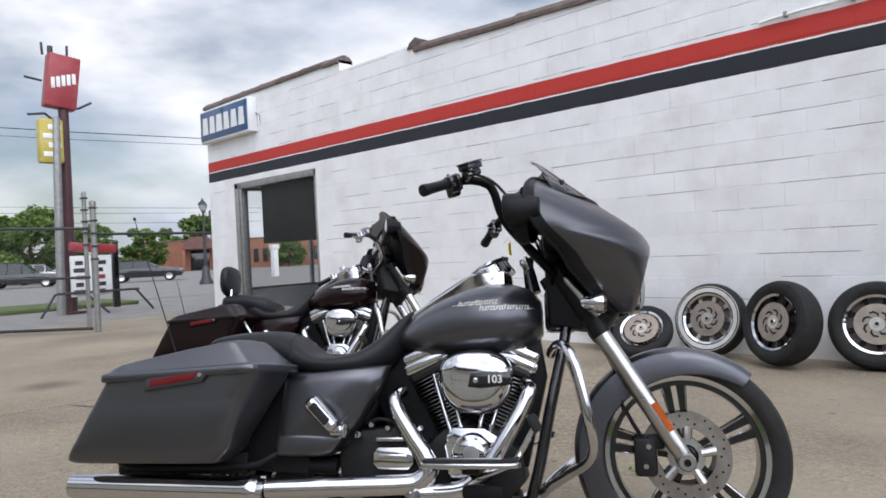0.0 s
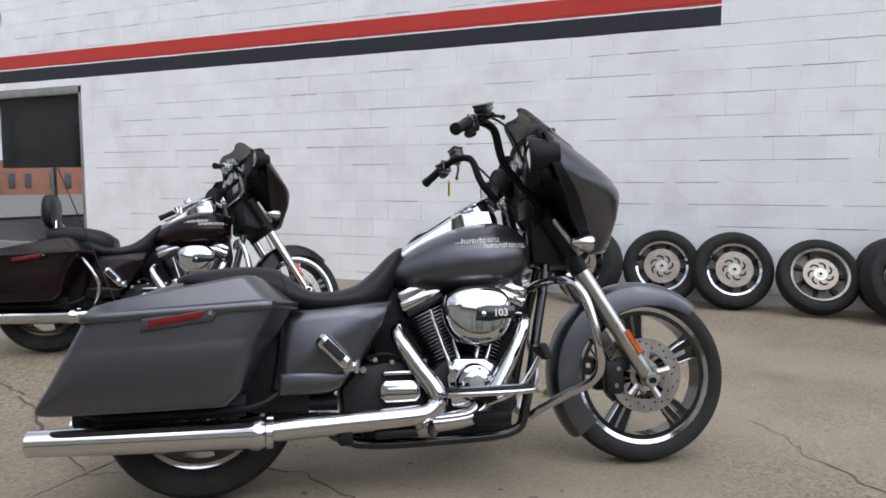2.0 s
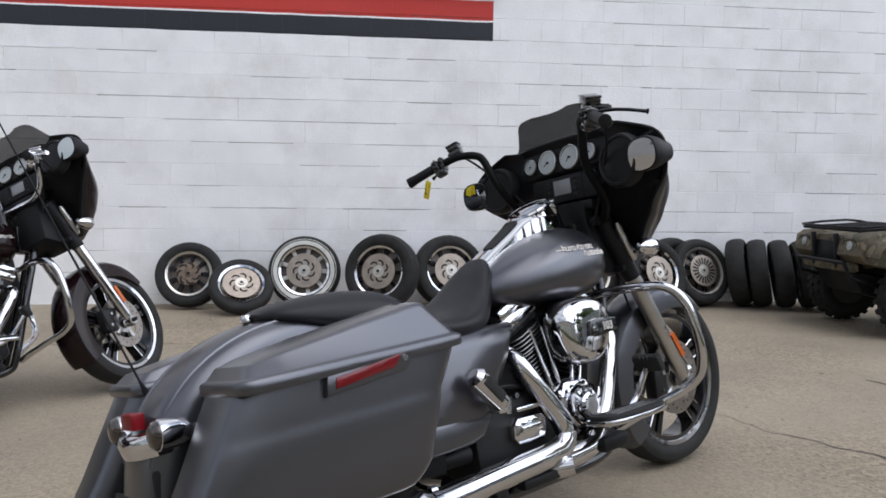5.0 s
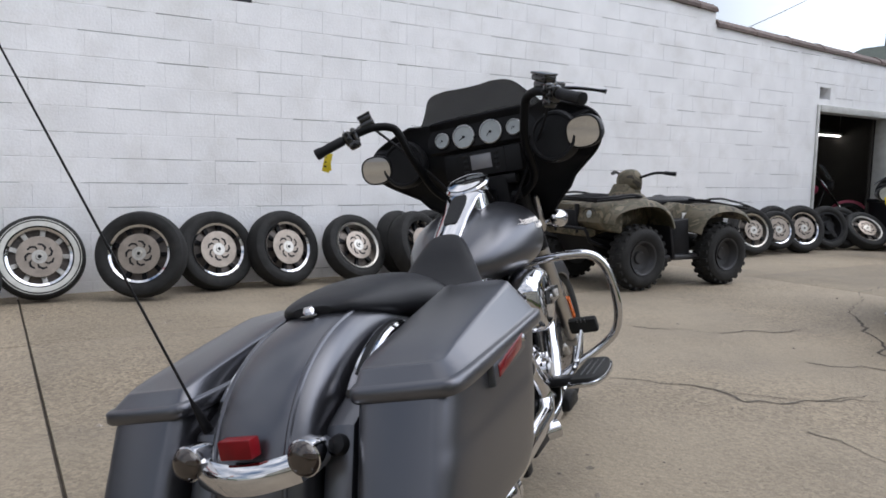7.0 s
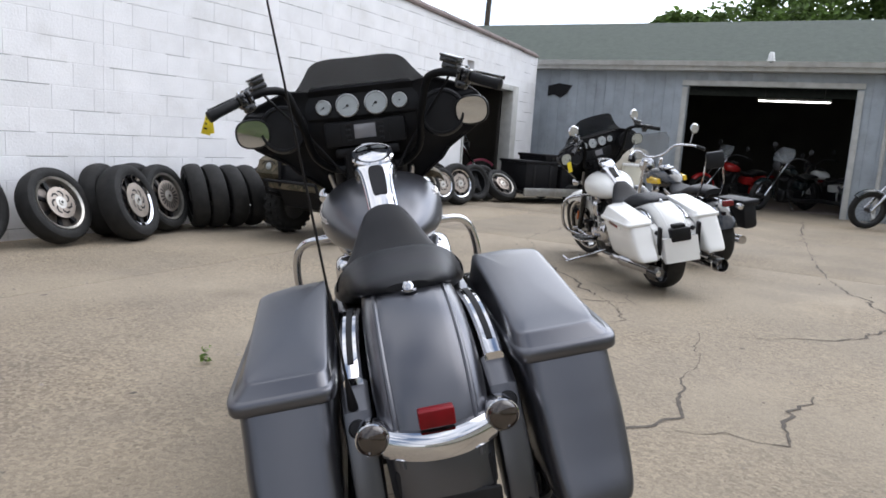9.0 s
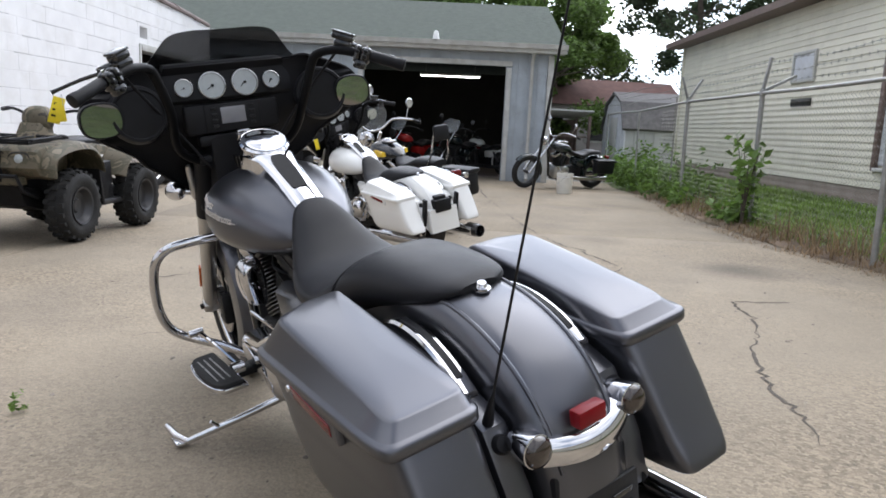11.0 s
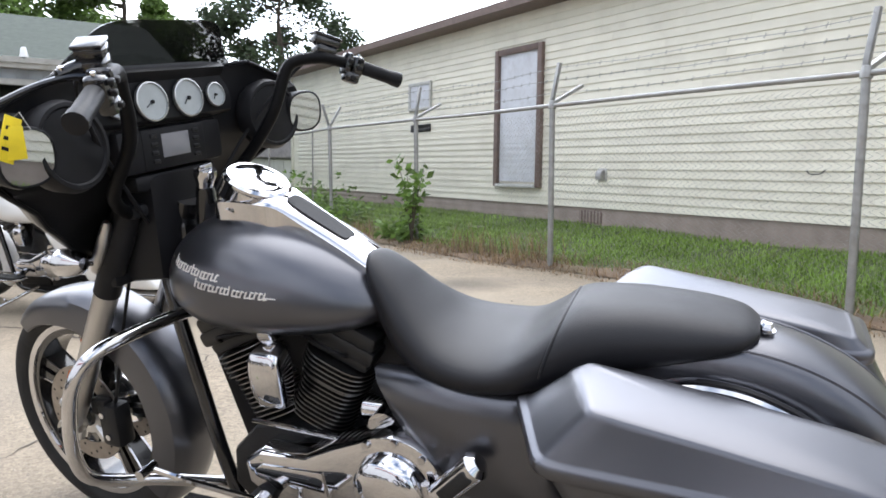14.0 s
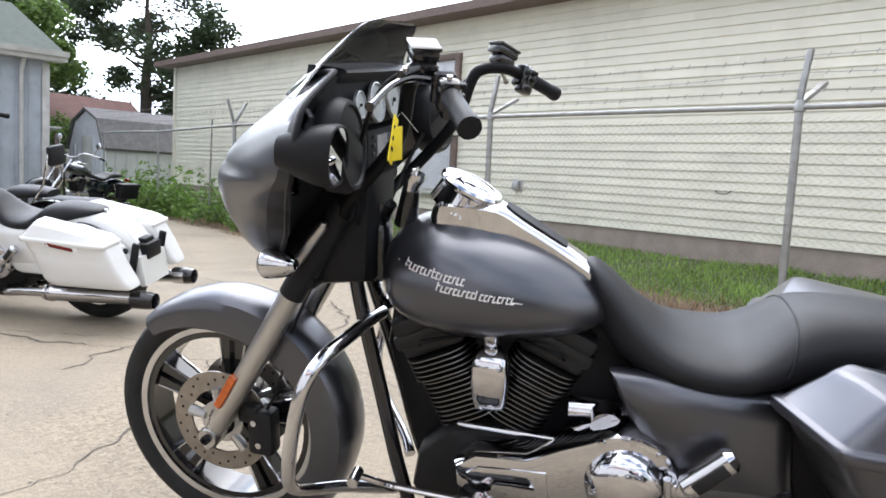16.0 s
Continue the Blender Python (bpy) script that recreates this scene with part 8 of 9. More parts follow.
for (x0, _), (x1, _) in zip(POSTS, POSTS[1:]):
    sag = rng.uniform(-0.02, 0.012)
    za, zb = TOPZ - 0.08 * (x0 > 9), TOPZ - 0.08 * (x1 > 9)
    part("rail", M().tube([(x0, 0, za), ((x0 + x1) / 2, 0.01, (za + zb) / 2 + sag), (x1, 0, zb)], 0.021, 10, n=5), GALV, fence)
for j in range(3):
    w = M()
    for (x0, _), (x1, _) in zip(POSTS, POSTS[1:]):
        z, y = TOPZ + 0.13 + 0.12 * j, -0.02 - 0.012 * j
        pts = [(x0 + (x1 - x0) * k / 6, y + rng.uniform(-.01, .01), z + rng.uniform(-.015, .015) - 0.03 * math.sin(math.pi * k / 6)) for k in range(7)]
        pts[0], pts[-1] = (x0, y, z), (x1, y, z)
        w.tube(pts, 0.003, 4)
        for k in range(20):
            u = k / 20
            i = int(u * 6)
            a, b = Vector(pts[i]), Vector(pts[i + 1])
            c = a.lerp(b, u * 6 - i)
            w.cyl(c + Vector((-.012, .012, .018)), c + Vector((.012, -.012, -.018)), 0.0018, seg=3).cyl(c + Vector((.01, .01, -.016)), c + Vector((-.01, -.01, .016)), 0.0018, seg=3)
    part("barbed_wire", w, GALV, fence)


def wire_cloth(x0, x1, z0, z1, pitch, r):
    """Two sets of zigzag wires, one behind the other where they cross."""
    m = M()
    n = int((x1 - x0) / pitch)
    k = int((z1 - z0) / (pitch * 0.5))
    for i in range(n):
        rings = []
        for j in range(k + 1):
            s = 1 if j % 2 else -1
            c = Vector((x0 + pitch * (i + 0.5) + s * pitch * 0.5, s * 0.003 * (1 if i % 2 else -1), z0 + pitch * 0.5 * j))
            rings.append([c + Vector((r, 0, 0)), c + Vector((-r * .5, r * .86, 0)), c + Vector((-r * .5, -r * .86, 0))])
        m.loft(rings, caps=False)
    return m


def stuff_mesh(name, m, material, parent=None, label="", category=""):
    me = bpy.data.meshes.new(name)
    me.from_pydata([tuple(p) for p in m.v], [], m.f)
    me.materials.append(material)
    ob = new(name, me)
    ob.parent = parent
    return tagged(ob, label, category, "", "stuff")


NET = mat("weathered_netting_wire", (0.24, 0.23, 0.21), 0.6, 0.3, 0.2, 9)
stuff_mesh("wire_netting", wire_cloth(-9.6, 9.4, 0.06, 1.58, 0.065, 0.0022), NET, fence)
lean_post = thing("leaning_stake", at(9.3, -1.35), "thin grey stake leaning by the fence", "stake")
part("stake", M().cyl((0, 0, 0), (-0.25, 0.1, 1.75), 0.018, 0.014, 8), GALV, lean_post)


# ---------------------------------------------------------------- plants
def leaf_cloud(name, spots, sizes, material, parent=None, label="", category="", kind="", flat=0.4, seed=1, long=1.7):
    """One folded diamond of a leaf at each spot, turned at random."""
    g = np.random.default_rng(seed)
    n = len(spots)
    d = g.normal(size=(n, 3))
    d[:, 2] *= flat
    d /= np.linalg.norm(d, axis=1)[:, None]
    u = np.cross(d, g.normal(size=(n, 3)))
    u /= np.linalg.norm(u, axis=1)[:, None]
    nrm = np.cross(d, u)
    s = np.asarray(sizes).reshape(-1, 1) * np.ones((n, 1))
    spots = np.asarray(spots)
    v = np.stack([spots - d * s * long * .5, spots + u * s * .45 + nrm * s * .12, spots + d * s * long * .5, spots - u * s * .45 + nrm * s * .12], 1).reshape(-1, 3)
    i = np.arange(n)[:, None] * 4
    f = np.concatenate([i + np.array([[0, 1, 2]]), i + np.array([[0, 2, 3]])], 0)
    me = bpy.data.meshes.new(name)
    me.from_pydata(v.tolist(), [], f.tolist())
    me.materials.append(material)
    ob = new(name, me)
    ob.parent = parent
    return tagged(ob, label, category, "", kind)


def leaf_mat(name, col, var=0.5):
    m = mat(name, col, 0.55, 0, 0.3, 0.9, world=True)
    n, l = m.node_tree.nodes, m.node_tree.links
    b = n["Principled BSDF"]
    src = b.inputs["Base Color"].links[0].from_socket
    geo = n.new("ShaderNodeNewGeometry")
    mr = n.new("ShaderNodeMapRange")
    mr.inputs["To Min"].default_value, mr.inputs["To Max"].default_value = 1 - var, 1 + var
    l.new(geo.outputs["Random Per Island"], mr.inputs["Value"])
    hs = n.new("ShaderNodeHueSaturation")
    l.new(mr.outputs["Result"], hs.inputs["Value"])
    l.new(src, hs.inputs["Color"])
    l.new(hs.outputs["Color"], b.inputs["Base Color"])
    b.inputs["Subsurface Weight"].default_value = 0.0
    tr = n.new("ShaderNodeBsdfTranslucent")
    l.new(hs.outputs["Color"], tr.inputs["Color"])
    mx = n.new("ShaderNodeMixShader")
    mx.inputs[0].default_value = 0.35
    out = n["Material Output"]
    l.new(b.outputs["BSDF"], mx.inputs[1])
    l.new(tr.outputs["BSDF"], mx.inputs[2])
    l.new(mx.outputs["Shader"], out.inputs["Surface"])
    return m


LEAF = leaf_mat("broad_leaf", (0.11, 0.18, 0.04))
LEAF_DK = leaf_mat("dark_needle_leaf", (0.05, 0.075, 0.035))
LEAF_YG = leaf_mat("weed_leaf", (0.13, 0.22, 0.045))
GRASS = leaf_mat("grass_blade", (0.2, 0.31, 0.06))
STRAW = leaf_mat("dry_grass_blade", (0.25, 0.175, 0.1))


def tree(x, y, height, crown, bottom, leaves, label, seed, size=0.16, material=None, trunk=0.22, clumps=46, airy=0.55):
    r = random.Random(seed)
    g = np.random.default_rng(seed)
    t = thing("tree", at(x, y, -0.03), label, "tree")
    stem = M()
    pts = [(0, 0, 0)]
    for i in range(1, 7):
        pts.append((r.uniform(-.04, .04) * height * .4 * i / 6, r.uniform(-.04, .04) * height * .4 * i / 6, height * 0.86 * i / 6))
    stem.tube(pts, [trunk * (1.25, .95, .85, .7, .5, .3, .1)[i] for i in range(7)], 9, n=3)
    cl = []
    for i in range(clumps):
        # the crown is a set of tufts over an uneven egg
        a, h = r.uniform(0, 2 * math.pi), r.random()
        rad = crown * (0.25 + 0.75 * math.sin(math.pi * min(0.97, 0.12 + 0.86 * h))) * r.uniform(0.45, 1.08)
        z = bottom + (height - bottom) * h
        c = Vector((rad * math.cos(a), rad * math.sin(a), z))
        s = crown * r.uniform(0.16, 0.34)
        cl.append((c, s))
        q = min(5.99, max(0.8, 6 * (z - rad * r.uniform(0.25, 0.7)) / (height * 0.86)))
        b = Vector(pts[int(q)]).lerp(Vector(pts[int(q) + 1]), q - int(q))
        stem.tube([b, b.lerp(c, 0.5) + Vector((r.uniform(-.06, .06), r.uniform(-.06, .06), -0.06)) * crown, c], [trunk * .15, trunk * .09, trunk * .03], 5, n=3)
    part("trunk", stem, BARK, t)
    ks = g.integers(0, clumps, leaves)
    cs = np.array([tuple(c) for c, s in cl])[ks]
    ss = np.array([s for c, s in cl])[ks]
    d = g.normal(size=(leaves, 3))
    d /= np.linalg.norm(d, axis=1)[:, None]
    d *= (g.random((leaves, 1)) ** airy) * ss[:, None]
    d[:, 2] *= 0.7
    leaf_cloud("crown", cs + d, size * g.uniform(0.6, 1.3, leaves), material or LEAF, t, seed=seed)
    return t


tree(26.5, 2.6, 9.2, 3.6, 2.6, 26000, "tall leafy tree standing behind the garage", 17, 0.13)
tree(22.4, -0.3, 8.0, 2.7, 0.5, 40000, "leafy green tree beside the garage", 3, 0.11)
tree(28.6, -2.6, 5.0, 3.3, 0.3, 22000, "broad leafy tree behind the small house", 21, 0.13, LEAF_DK, 0.2, 60)
tree(23.2, 0.5, 5.2, 1.5, 1.3, 12000, "smaller leafy tree behind the garage", 4, 0.11)
tree(29.3, -8.0, 10.5, 3.3, 3.2, 20000, "tall dark open-crowned tree behind the house", 5, 0.13, LEAF_DK, 0.3, 64, 0.5)
tree(28.6, -10.5, 7.2, 2.3, 1.5, 6000, "dark tree behind the house roof", 6, 0.17, LEAF_DK)
tree(30.0, 8.4, 7.0, 1.8, 3.6, 6000, "leafy treetop over the garage roof", 7, 0.17)
tree(-57.7, 16.8, 4.9, 3.9, 0.7, 11000, "round leafy street tree", 9, 0.24, LEAF, 0.2)
tree(-60.0, 11.5, 5.3, 4.2, 0.7, 11000, "round leafy street tree", 10, 0.24, LEAF, 0.2)
tree(-71.0, 30.3, 4.4, 2.0, 0.6, 6000, "small round tree before the brick building", 11, 0.22, LEAF, 0.15)
tree(-70.0, 25.5, 4.6, 2.2, 0.8, 6000, "small leafy tree by the street", 12, 0.22, LEAF, 0.15)
tree(-66.5, 44.0, 2.6, 1.9, 0.3, 6000, "low round bush before the brick building", 13, 0.2, LEAF, 0.12)
tree(-100, 50.0, 7.5, 5.0, 1.0, 9000, "distant leafy tree beyond the street", 14, 0.4, LEAF, 0.3)
tree(-96, 22.0, 6.0, 5.0, 0.8, 9000, "distant leafy tree beyond the street", 15, 0.4, LEAF, 0.3)

# shrub growing at the fence
sh = thing("shrub", at(5.05, -0.98), "young leafy sapling growing against the fence", "shrub")
r = random.Random(31)
g = np.random.default_rng(31)
stems, spots = M(), []
for i in range(9):
    a = r.uniform(0, 6.28)
    tip = Vector((math.cos(a) * r.uniform(.1, .42), math.sin(a) * r.uniform(.05, .25), r.uniform(0.55, 1.18)))
    mid = Vector((tip.x * .35, tip.y * .35, tip.z * .55))
    stems.tube([(0, 0, 0), mid, tip], [0.012, 0.008, 0.003], 5, n=4)
    for k in range(17):
        c = mid.lerp(tip, r.random() * 1.05)
        spots.append((c.x + r.gauss(0, .06), c.y + r.gauss(0, .06), c.z + r.gauss(0, .05)))
part("stem", stems, BARK, sh)
leaf_cloud("leaves", spots, g.uniform(0.05, 0.1, len(spots)), LEAF_YG, sh, flat=0.5, seed=2)


def weeds(x0, x1, y0, y1, n, h, name, label, seed, material, size=1.0, spread=0.1):
    g = np.random.default_rng(seed)
    spots, sizes = [], []
    for i in range(n):
        x, y, hh_ = g.uniform(x0, x1), g.uniform(y0, y1), h * g.uniform(0.35, 1.0)
        dx, dy = g.normal(0, spread), g.normal(0, spread)
        for k in range(14):
            u = g.random()
            spots.append((x + dx * u + g.normal(0, .04 * size), y + dy * u + g.normal(0, .04 * size), 0.05 * size + hh_ * u))
            sizes.append(g.uniform(0.03, 0.08) * size)
    leaf_cloud(name, spots, sizes, material, None, label, "weeds", "stuff", 0.6, seed, 2.2)


weeds(7.2, 14.5, -1.75, -0.75, 230, 0.55, "weeds", "tall green weeds along the fence", 41, LEAF_YG)
weeds(9.5, 14.0, -2.2, -1.0, 120, 0.95, "tall_weeds", "thick tall weeds by the fence end", 42, LEAF_YG)
weeds(-1.47, -1.43, 4.04, 4.08, 3, 0.07, "joint_weed", "small green weed growing from a concrete joint", 43, LEAF_YG, 0.2, 0.02)
weeds(5.0, 5.8, -1.25, -0.85, 26, 0.3, "undergrowth", "low green weeds under the sapling", 44, LEAF_YG)


def blades(name, n, x0, x1, dmin, dmax, hmin, hmax, material, label, seed, lean=0.5, wide=0.006):
    """Bent blades along the edge of the lawn, at depths dmin to dmax behind it."""
    g = np.random.default_rng(seed)
    ex, ey = np.array([q[0] for q in rows_edge]), np.array([q[1] for q in rows_edge])
    x = g.uniform(x0, x1, n)
    d = dmin + (dmax - dmin) * g.random(n)
    keep = np.sin(x * 3.1 + 1.3 * np.sin(x * 1.7 + d * 3)) + g.normal(0, .9, n) > -0.6
    x, d = x[keep], d[keep]
    n = len(x)
    y = np.interp(x, ex, ey) - d
    z = 0.05 * np.minimum(1, np.maximum(d, 0)) + 0.135 * np.minimum(1.7, np.maximum(d - 0.6, 0))
    h = g.uniform(hmin, hmax, n)
    a = g.uniform(0, 2 * np.pi, n)
    l = g.uniform(0.1, lean, n) * h
    base = np.stack([x, y, z], 1)
    side = np.stack([np.cos(a), np.sin(a), 0 * a], 1) * wide
    out = np.stack([-np.sin(a), np.cos(a), 0 * a], 1)
    mid = base + out * (l * .35)[:, None] + np.stack([0 * h, 0 * h, h * .6], 1)
    tip = base + out * l[:, None] + np.stack([0 * h, 0 * h, h], 1)
    v = np.stack([base - side, base + side, mid + side * .7, mid - side * .7, tip], 1).reshape(-1, 3)
    i = np.arange(n)[:, None] * 5
    f = np.concatenate([i + np.array([[0, 1, 2]]), i + np.array([[0, 2, 3]]), i + np.array([[3, 2, 4]])], 0)
    me = bpy.data.meshes.new(name)
    me.from_pydata(v.tolist(), [], f.tolist())
    me.materials.append(material)
    return tagged(new(name, me), label, "grass", "", "stuff")


rows_edge = rows
blades("grass", 70000, -5, 14.8, 0.4, 2.2, 0.03, 0.085, GRASS, "green grass behind the fence", 51, 0.7)
blades("grass_tuft", 3500, -5, 13.0, 0.15, 0.6, 0.03, 0.12, GRASS, "uneven green grass along the lot edge", 52, 0.9)
blades("dry_grass", 8000, -5, 9.5, -0.08, 0.6, 0.02, 0.12, STRAW, "dry straw-coloured grass along the lot edge", 53, 1.2)
blades("straw_litter", 7000, -5, 9.5, -0.3, 0.32, 0.012, 0.04, STRAW, "flat dry grass litter on the concrete edge", 54, 6.0, 0.004)
blades("dry_stems", 320, 2.6, 4.0, 0.05, 0.45, 0.12, 0.42, STRAW, "tall dry weed stems by the fence post", 55, 1.1, 0.0045)
blades("dry_stems", 160, 5.6, 7.4, 0.05, 0.4, 0.12, 0.36, STRAW, "tall dry weed stems along the fence", 56, 0.6, 0.004)

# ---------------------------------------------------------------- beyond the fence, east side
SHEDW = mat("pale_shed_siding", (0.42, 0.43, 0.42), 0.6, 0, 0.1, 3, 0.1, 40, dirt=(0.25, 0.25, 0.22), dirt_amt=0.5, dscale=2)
shed = thing("garden_shed", at(19.4, -3.95, -0.03, 91), "pale garden shed with a dark grey barn roof", "shed")
gable = [(-1.4, 0), (1.4, 0), (1.4, 1.35), (0.95, 2.05), (0, 2.36), (-0.95, 2.05), (-1.4, 1.35)]
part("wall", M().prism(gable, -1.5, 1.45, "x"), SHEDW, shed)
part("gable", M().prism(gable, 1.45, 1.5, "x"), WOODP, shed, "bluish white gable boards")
rf = M()
prof = [(-1.52, 1.32), (-1.02, 2.12), (0, 2.45), (1.02, 2.12), (1.52, 1.32)]
rf.loft([[Vector((x, p, q)) for p, q in prof] + [Vector((x, p * .96, q - .06)) for p, q in prof[::-1]] for x in (-1.6, 1.58)])
part("roof", rf, SHINGLE_DK, shed, "dark grey barn roof")
for i in range(9):
    y = -1.2 + i * 0.3
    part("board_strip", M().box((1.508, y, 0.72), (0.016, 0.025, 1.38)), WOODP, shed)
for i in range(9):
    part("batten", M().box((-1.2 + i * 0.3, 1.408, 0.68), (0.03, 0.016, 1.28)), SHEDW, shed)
part("door", M().box((1.515, 0.1, 0.85), (0.03, 0.8, 1.6), 0.006), TRIM, shed)

FARWALL = mat("far_house_siding", (0.36, 0.33, 0.32), 0.7, 0, 0.1, 2)
ROOFBR = mat("red_brown_shingle", (0.15, 0.08, 0.07), 0.9, 0, 0.2, 4)
hs = thing("house", at(25.2, -2.6, -0.03, 10), "small house with a red-brown shingle roof", "house")
part("wall", M().box((0, 0, 1.15), (3.6, 6.0, 2.3)), FARWALL, hs)
part("roof", M().prism([(-2.1, 2.15), (2.1, 2.15), (0.25, 3.2), (-0.25, 3.2)], -3.3, 3.3, "y"), ROOFBR, hs, "red-brown shingle roof")
for y in (-1.8, 0.2, 1.9):
    wnd = part("window", M().box((-1.81, y, 1.3), (0.05, 0.9, 1.0), 0.01), TRIM, hs, "white framed window")
    part("pane", M().box((-1.84, y, 1.3), (0.01, 0.74, 0.84)), GLOSS, wnd)
carport = thing("lean_to", at(20.2, -0.9, -0.03, 8), "weathered lean-to with cluttered shelves", "lean-to")
part("roof", M().box((0, 0, 1.72), (1.6, 1.7, 0.06), 0.01, Matrix.Rotation(0.12, 4, "Y")), TRIM, carport)
for x, y in ((-0.7, -0.75), (-0.7, 0.75), (0.7, -0.75), (0.7, 0.75)):
    part("post", M().box((x, y, 0.83), (0.09, 0.09, 1.66), 0.008), BROWN, carport)
part("back_panel", M().box((0.7, 0, 0.8), (0.04, 1.4, 1.5)), BROWN, carport)
for z in (0.5, 1.0):
    part("shelf", M().box((-0.1, 0, z), (1.1, 1.4, 0.04), 0.005), BROWN, carport)


def far_pole(x, y, h, label, arms=True, lean=0.0):
    p = thing("utility_pole", pose(x, y, -0.03, lean, 0, 20), label, "utility pole")
    part("pole", M().cyl((0, 0, 0), (0, 0, h), 0.15, 0.1, 10), BARK, p)
    if arms:
        part("crossarm", M().box((0, 0, h - 0.5), (0.1, 2.2, 0.12), 0.01), BARK, p)
        for y in (-0.95, -0.4, 0.4, 0.95):
            part("insulator", M().lathe([(0.001, 0.14), (0.04, 0.12), (0.05, 0.05), (0.03, 0)], (0, y, h - 0.44), (0, 0, 1), 8), GREY_DK, p)
    return p


far_pole(25.3, 15.8, 9.5, "wooden utility pole behind the garage", True, 2)
far_pole(-62, 60, 6.6, "wooden utility pole by the far street")
far_pole(-29.5, 44, 8.4, "wooden utility pole by the street")
far_pole(-33, -34, 8.4, "wooden utility pole by the street")


def cable(a, b, sag, label, r=0.012):
    a, b = Vector(a), Vector(b)
    c = thing("overhead_cable", Matrix.Translation(a), label, "cable")
    part("wire", M().tube([(b - a) * u - Vector((0, 0, sag * 4 * u * (1 - u))) for u in [k / 12 for k in range(13)]], r, 4), BLACK, c)


cable((25.3, 15.8, 9.0), (60, -6, 9), 0.7, "black overhead cable by the garage")
cable((25.3, 15.8, 9.2), (9.0, 15.0, 2.9), 0.4, "service cable to the block building")
cable((-29.5, 44, 7.9), (-33, -34, 8.0), 1.5, "thin black overhead cable along the street", 0.02)
cable((-30.2, 44, 7.9), (-33.7, -34, 8.0), 1.7, "thin black overhead cable along the street", 0.012)
cable((-62, 60, 6.2), (-58, -30, 6.3), 0.6, "distant overhead cable over the street", 0.02)
cable((-62.8, 60, 5.9), (-58.8, -30, 6.0), 0.7, "distant overhead cable over the street", 0.02)
cable((-62.8, 60, 4.9), (-58.8, -30, 5.0), 0.5, "distant overhead cable over the street", 0.02)

# ---------------------------------------------------------------- street side, west
gate = thing("chain_link_gate", at(-11.6, 5.3), "rusty chain-link gate with tall posts", "gate")
for dx, dy, h, r_ in ((0, 0, 2.02, 0.045), (-1.27, 0.3, 2.28, 0.036)):
    p = part("post", M().cyl((dx, dy, -0.03), (dx, dy, h), r_, seg=12).lathe([(0.001, 0.04), (r_, 0.025), (r_ + .006, -.03)], (dx, dy, h), (0, 0, 1), 12), GALV, gate)
    for k in range(5):
        part("hinge", M().box((dx, dy, h - 0.08 - k * 0.2), (0.11, 0.1, 0.03), 0.005), GREY_DK, p)
part("rail", M().tube([(-0.1, -0.05, 1.62), (-1.1, -0.9, 1.68), (-2.6, -2.4, 1.75), (-4.5, -4.4, 1.8)], 0.025, 8), GREY_DK, gate)
part("bottom_bar", M().tube([(-0.1, -0.05, 0.06), (-2.6, -2.4, 0.08), (-4.5, -4.4, 0.08)], 0.025, 8), GREY_DK, gate)
part("middle_bar", M().tube([(-0.1, -0.05, 0.86), (-2.6, -2.4, 0.9), (-4.5, -4.4, 0.92)], 0.02, 8), GREY_DK, gate)
stuff_mesh("wire_netting", wire_cloth(0.0, 6.2, 0.08, 1.66, 0.07, 0.002).xf(Matrix.Rotation(radians(225), 4, "Z") @ Matrix.Translation((0.1, 0, 0))), GALV, gate)
part("wall_rail", M().tube([(0, 0, 1.53), (-0.2, 1.1, 1.53), (-0.42, 2.2, 1.53)], 0.022, 8), GREY_DK, gate)

FADED_RED = mat("faded_red_sign", (0.3, 0.03, 0.04), 0.4, 0, 0.15, 3, dirt=(0.32, 0.12, 0.1), dirt_amt=0.5, dscale=3)
FADED_YEL = mat("faded_yellow_sign", (0.5, 0.4, 0.08), 0.45, 0, 0.15, 3, dirt=(0.55, 0.5, 0.3), dirt_amt=0.5, dscale=3)
MAROONP = mat("maroon_pole_paint", (0.075, 0.03, 0.035), 0.5, 0.2, 0.2, 4)
pole = thing("sign_pole", at(-17.4, 6.75, -0.03), "tall maroon pole carrying faded red and yellow signs", "sign")
part("pole", M().cyl((0, 0, 0), (0, 0.02, 4.7), 0.125, 0.11, 14).box((0, 0, 0.03), (0.5, 0.5, 0.06), 0.01), MAROONP, pole)
part("second_pole", M().cyl((0.25, -0.3, 0), (0.25, -0.22, 4.4), 0.09, 0.08, 12), GALV, pole, "grey steel pole")
rs = part("red_sign", M().box((0, 0, 5.25), (0.34, 0.66, 1.2), 0.03, Matrix.Rotation(-0.12, 4, "X")), FADED_RED, pole, "faded red lightbox with pale shapes")
part("edge_strip", M().box((0.02, 0.337, 5.23), (0.1, 0.02, 1.1), 0.004, Matrix.Rotation(-0.12, 4, "X")), SIGN_WHITE, rs)
for i in range(5):
    part("plain_shape", M().box((0.175, -0.22 + i * 0.11, 5.2 + i * 0.03), (0.012, 0.08, 0.24), 0.003), SIGN_WHITE, rs)
ys = part("yellow_sign", M().box((0.12, -0.32, 3.88), (0.26, 0.5, 0.98), 0.05), FADED_YEL, pole, "faded yellow lightbox with pale shapes")
for i in range(4):
    part("plain_shape", M().box((0.255, -0.4 + (i % 2) * 0.14, 3.58 + i * 0.2), (0.012, 0.2 + .06 * (i % 2), 0.11), 0.003), SIGN_WHITE, ys)
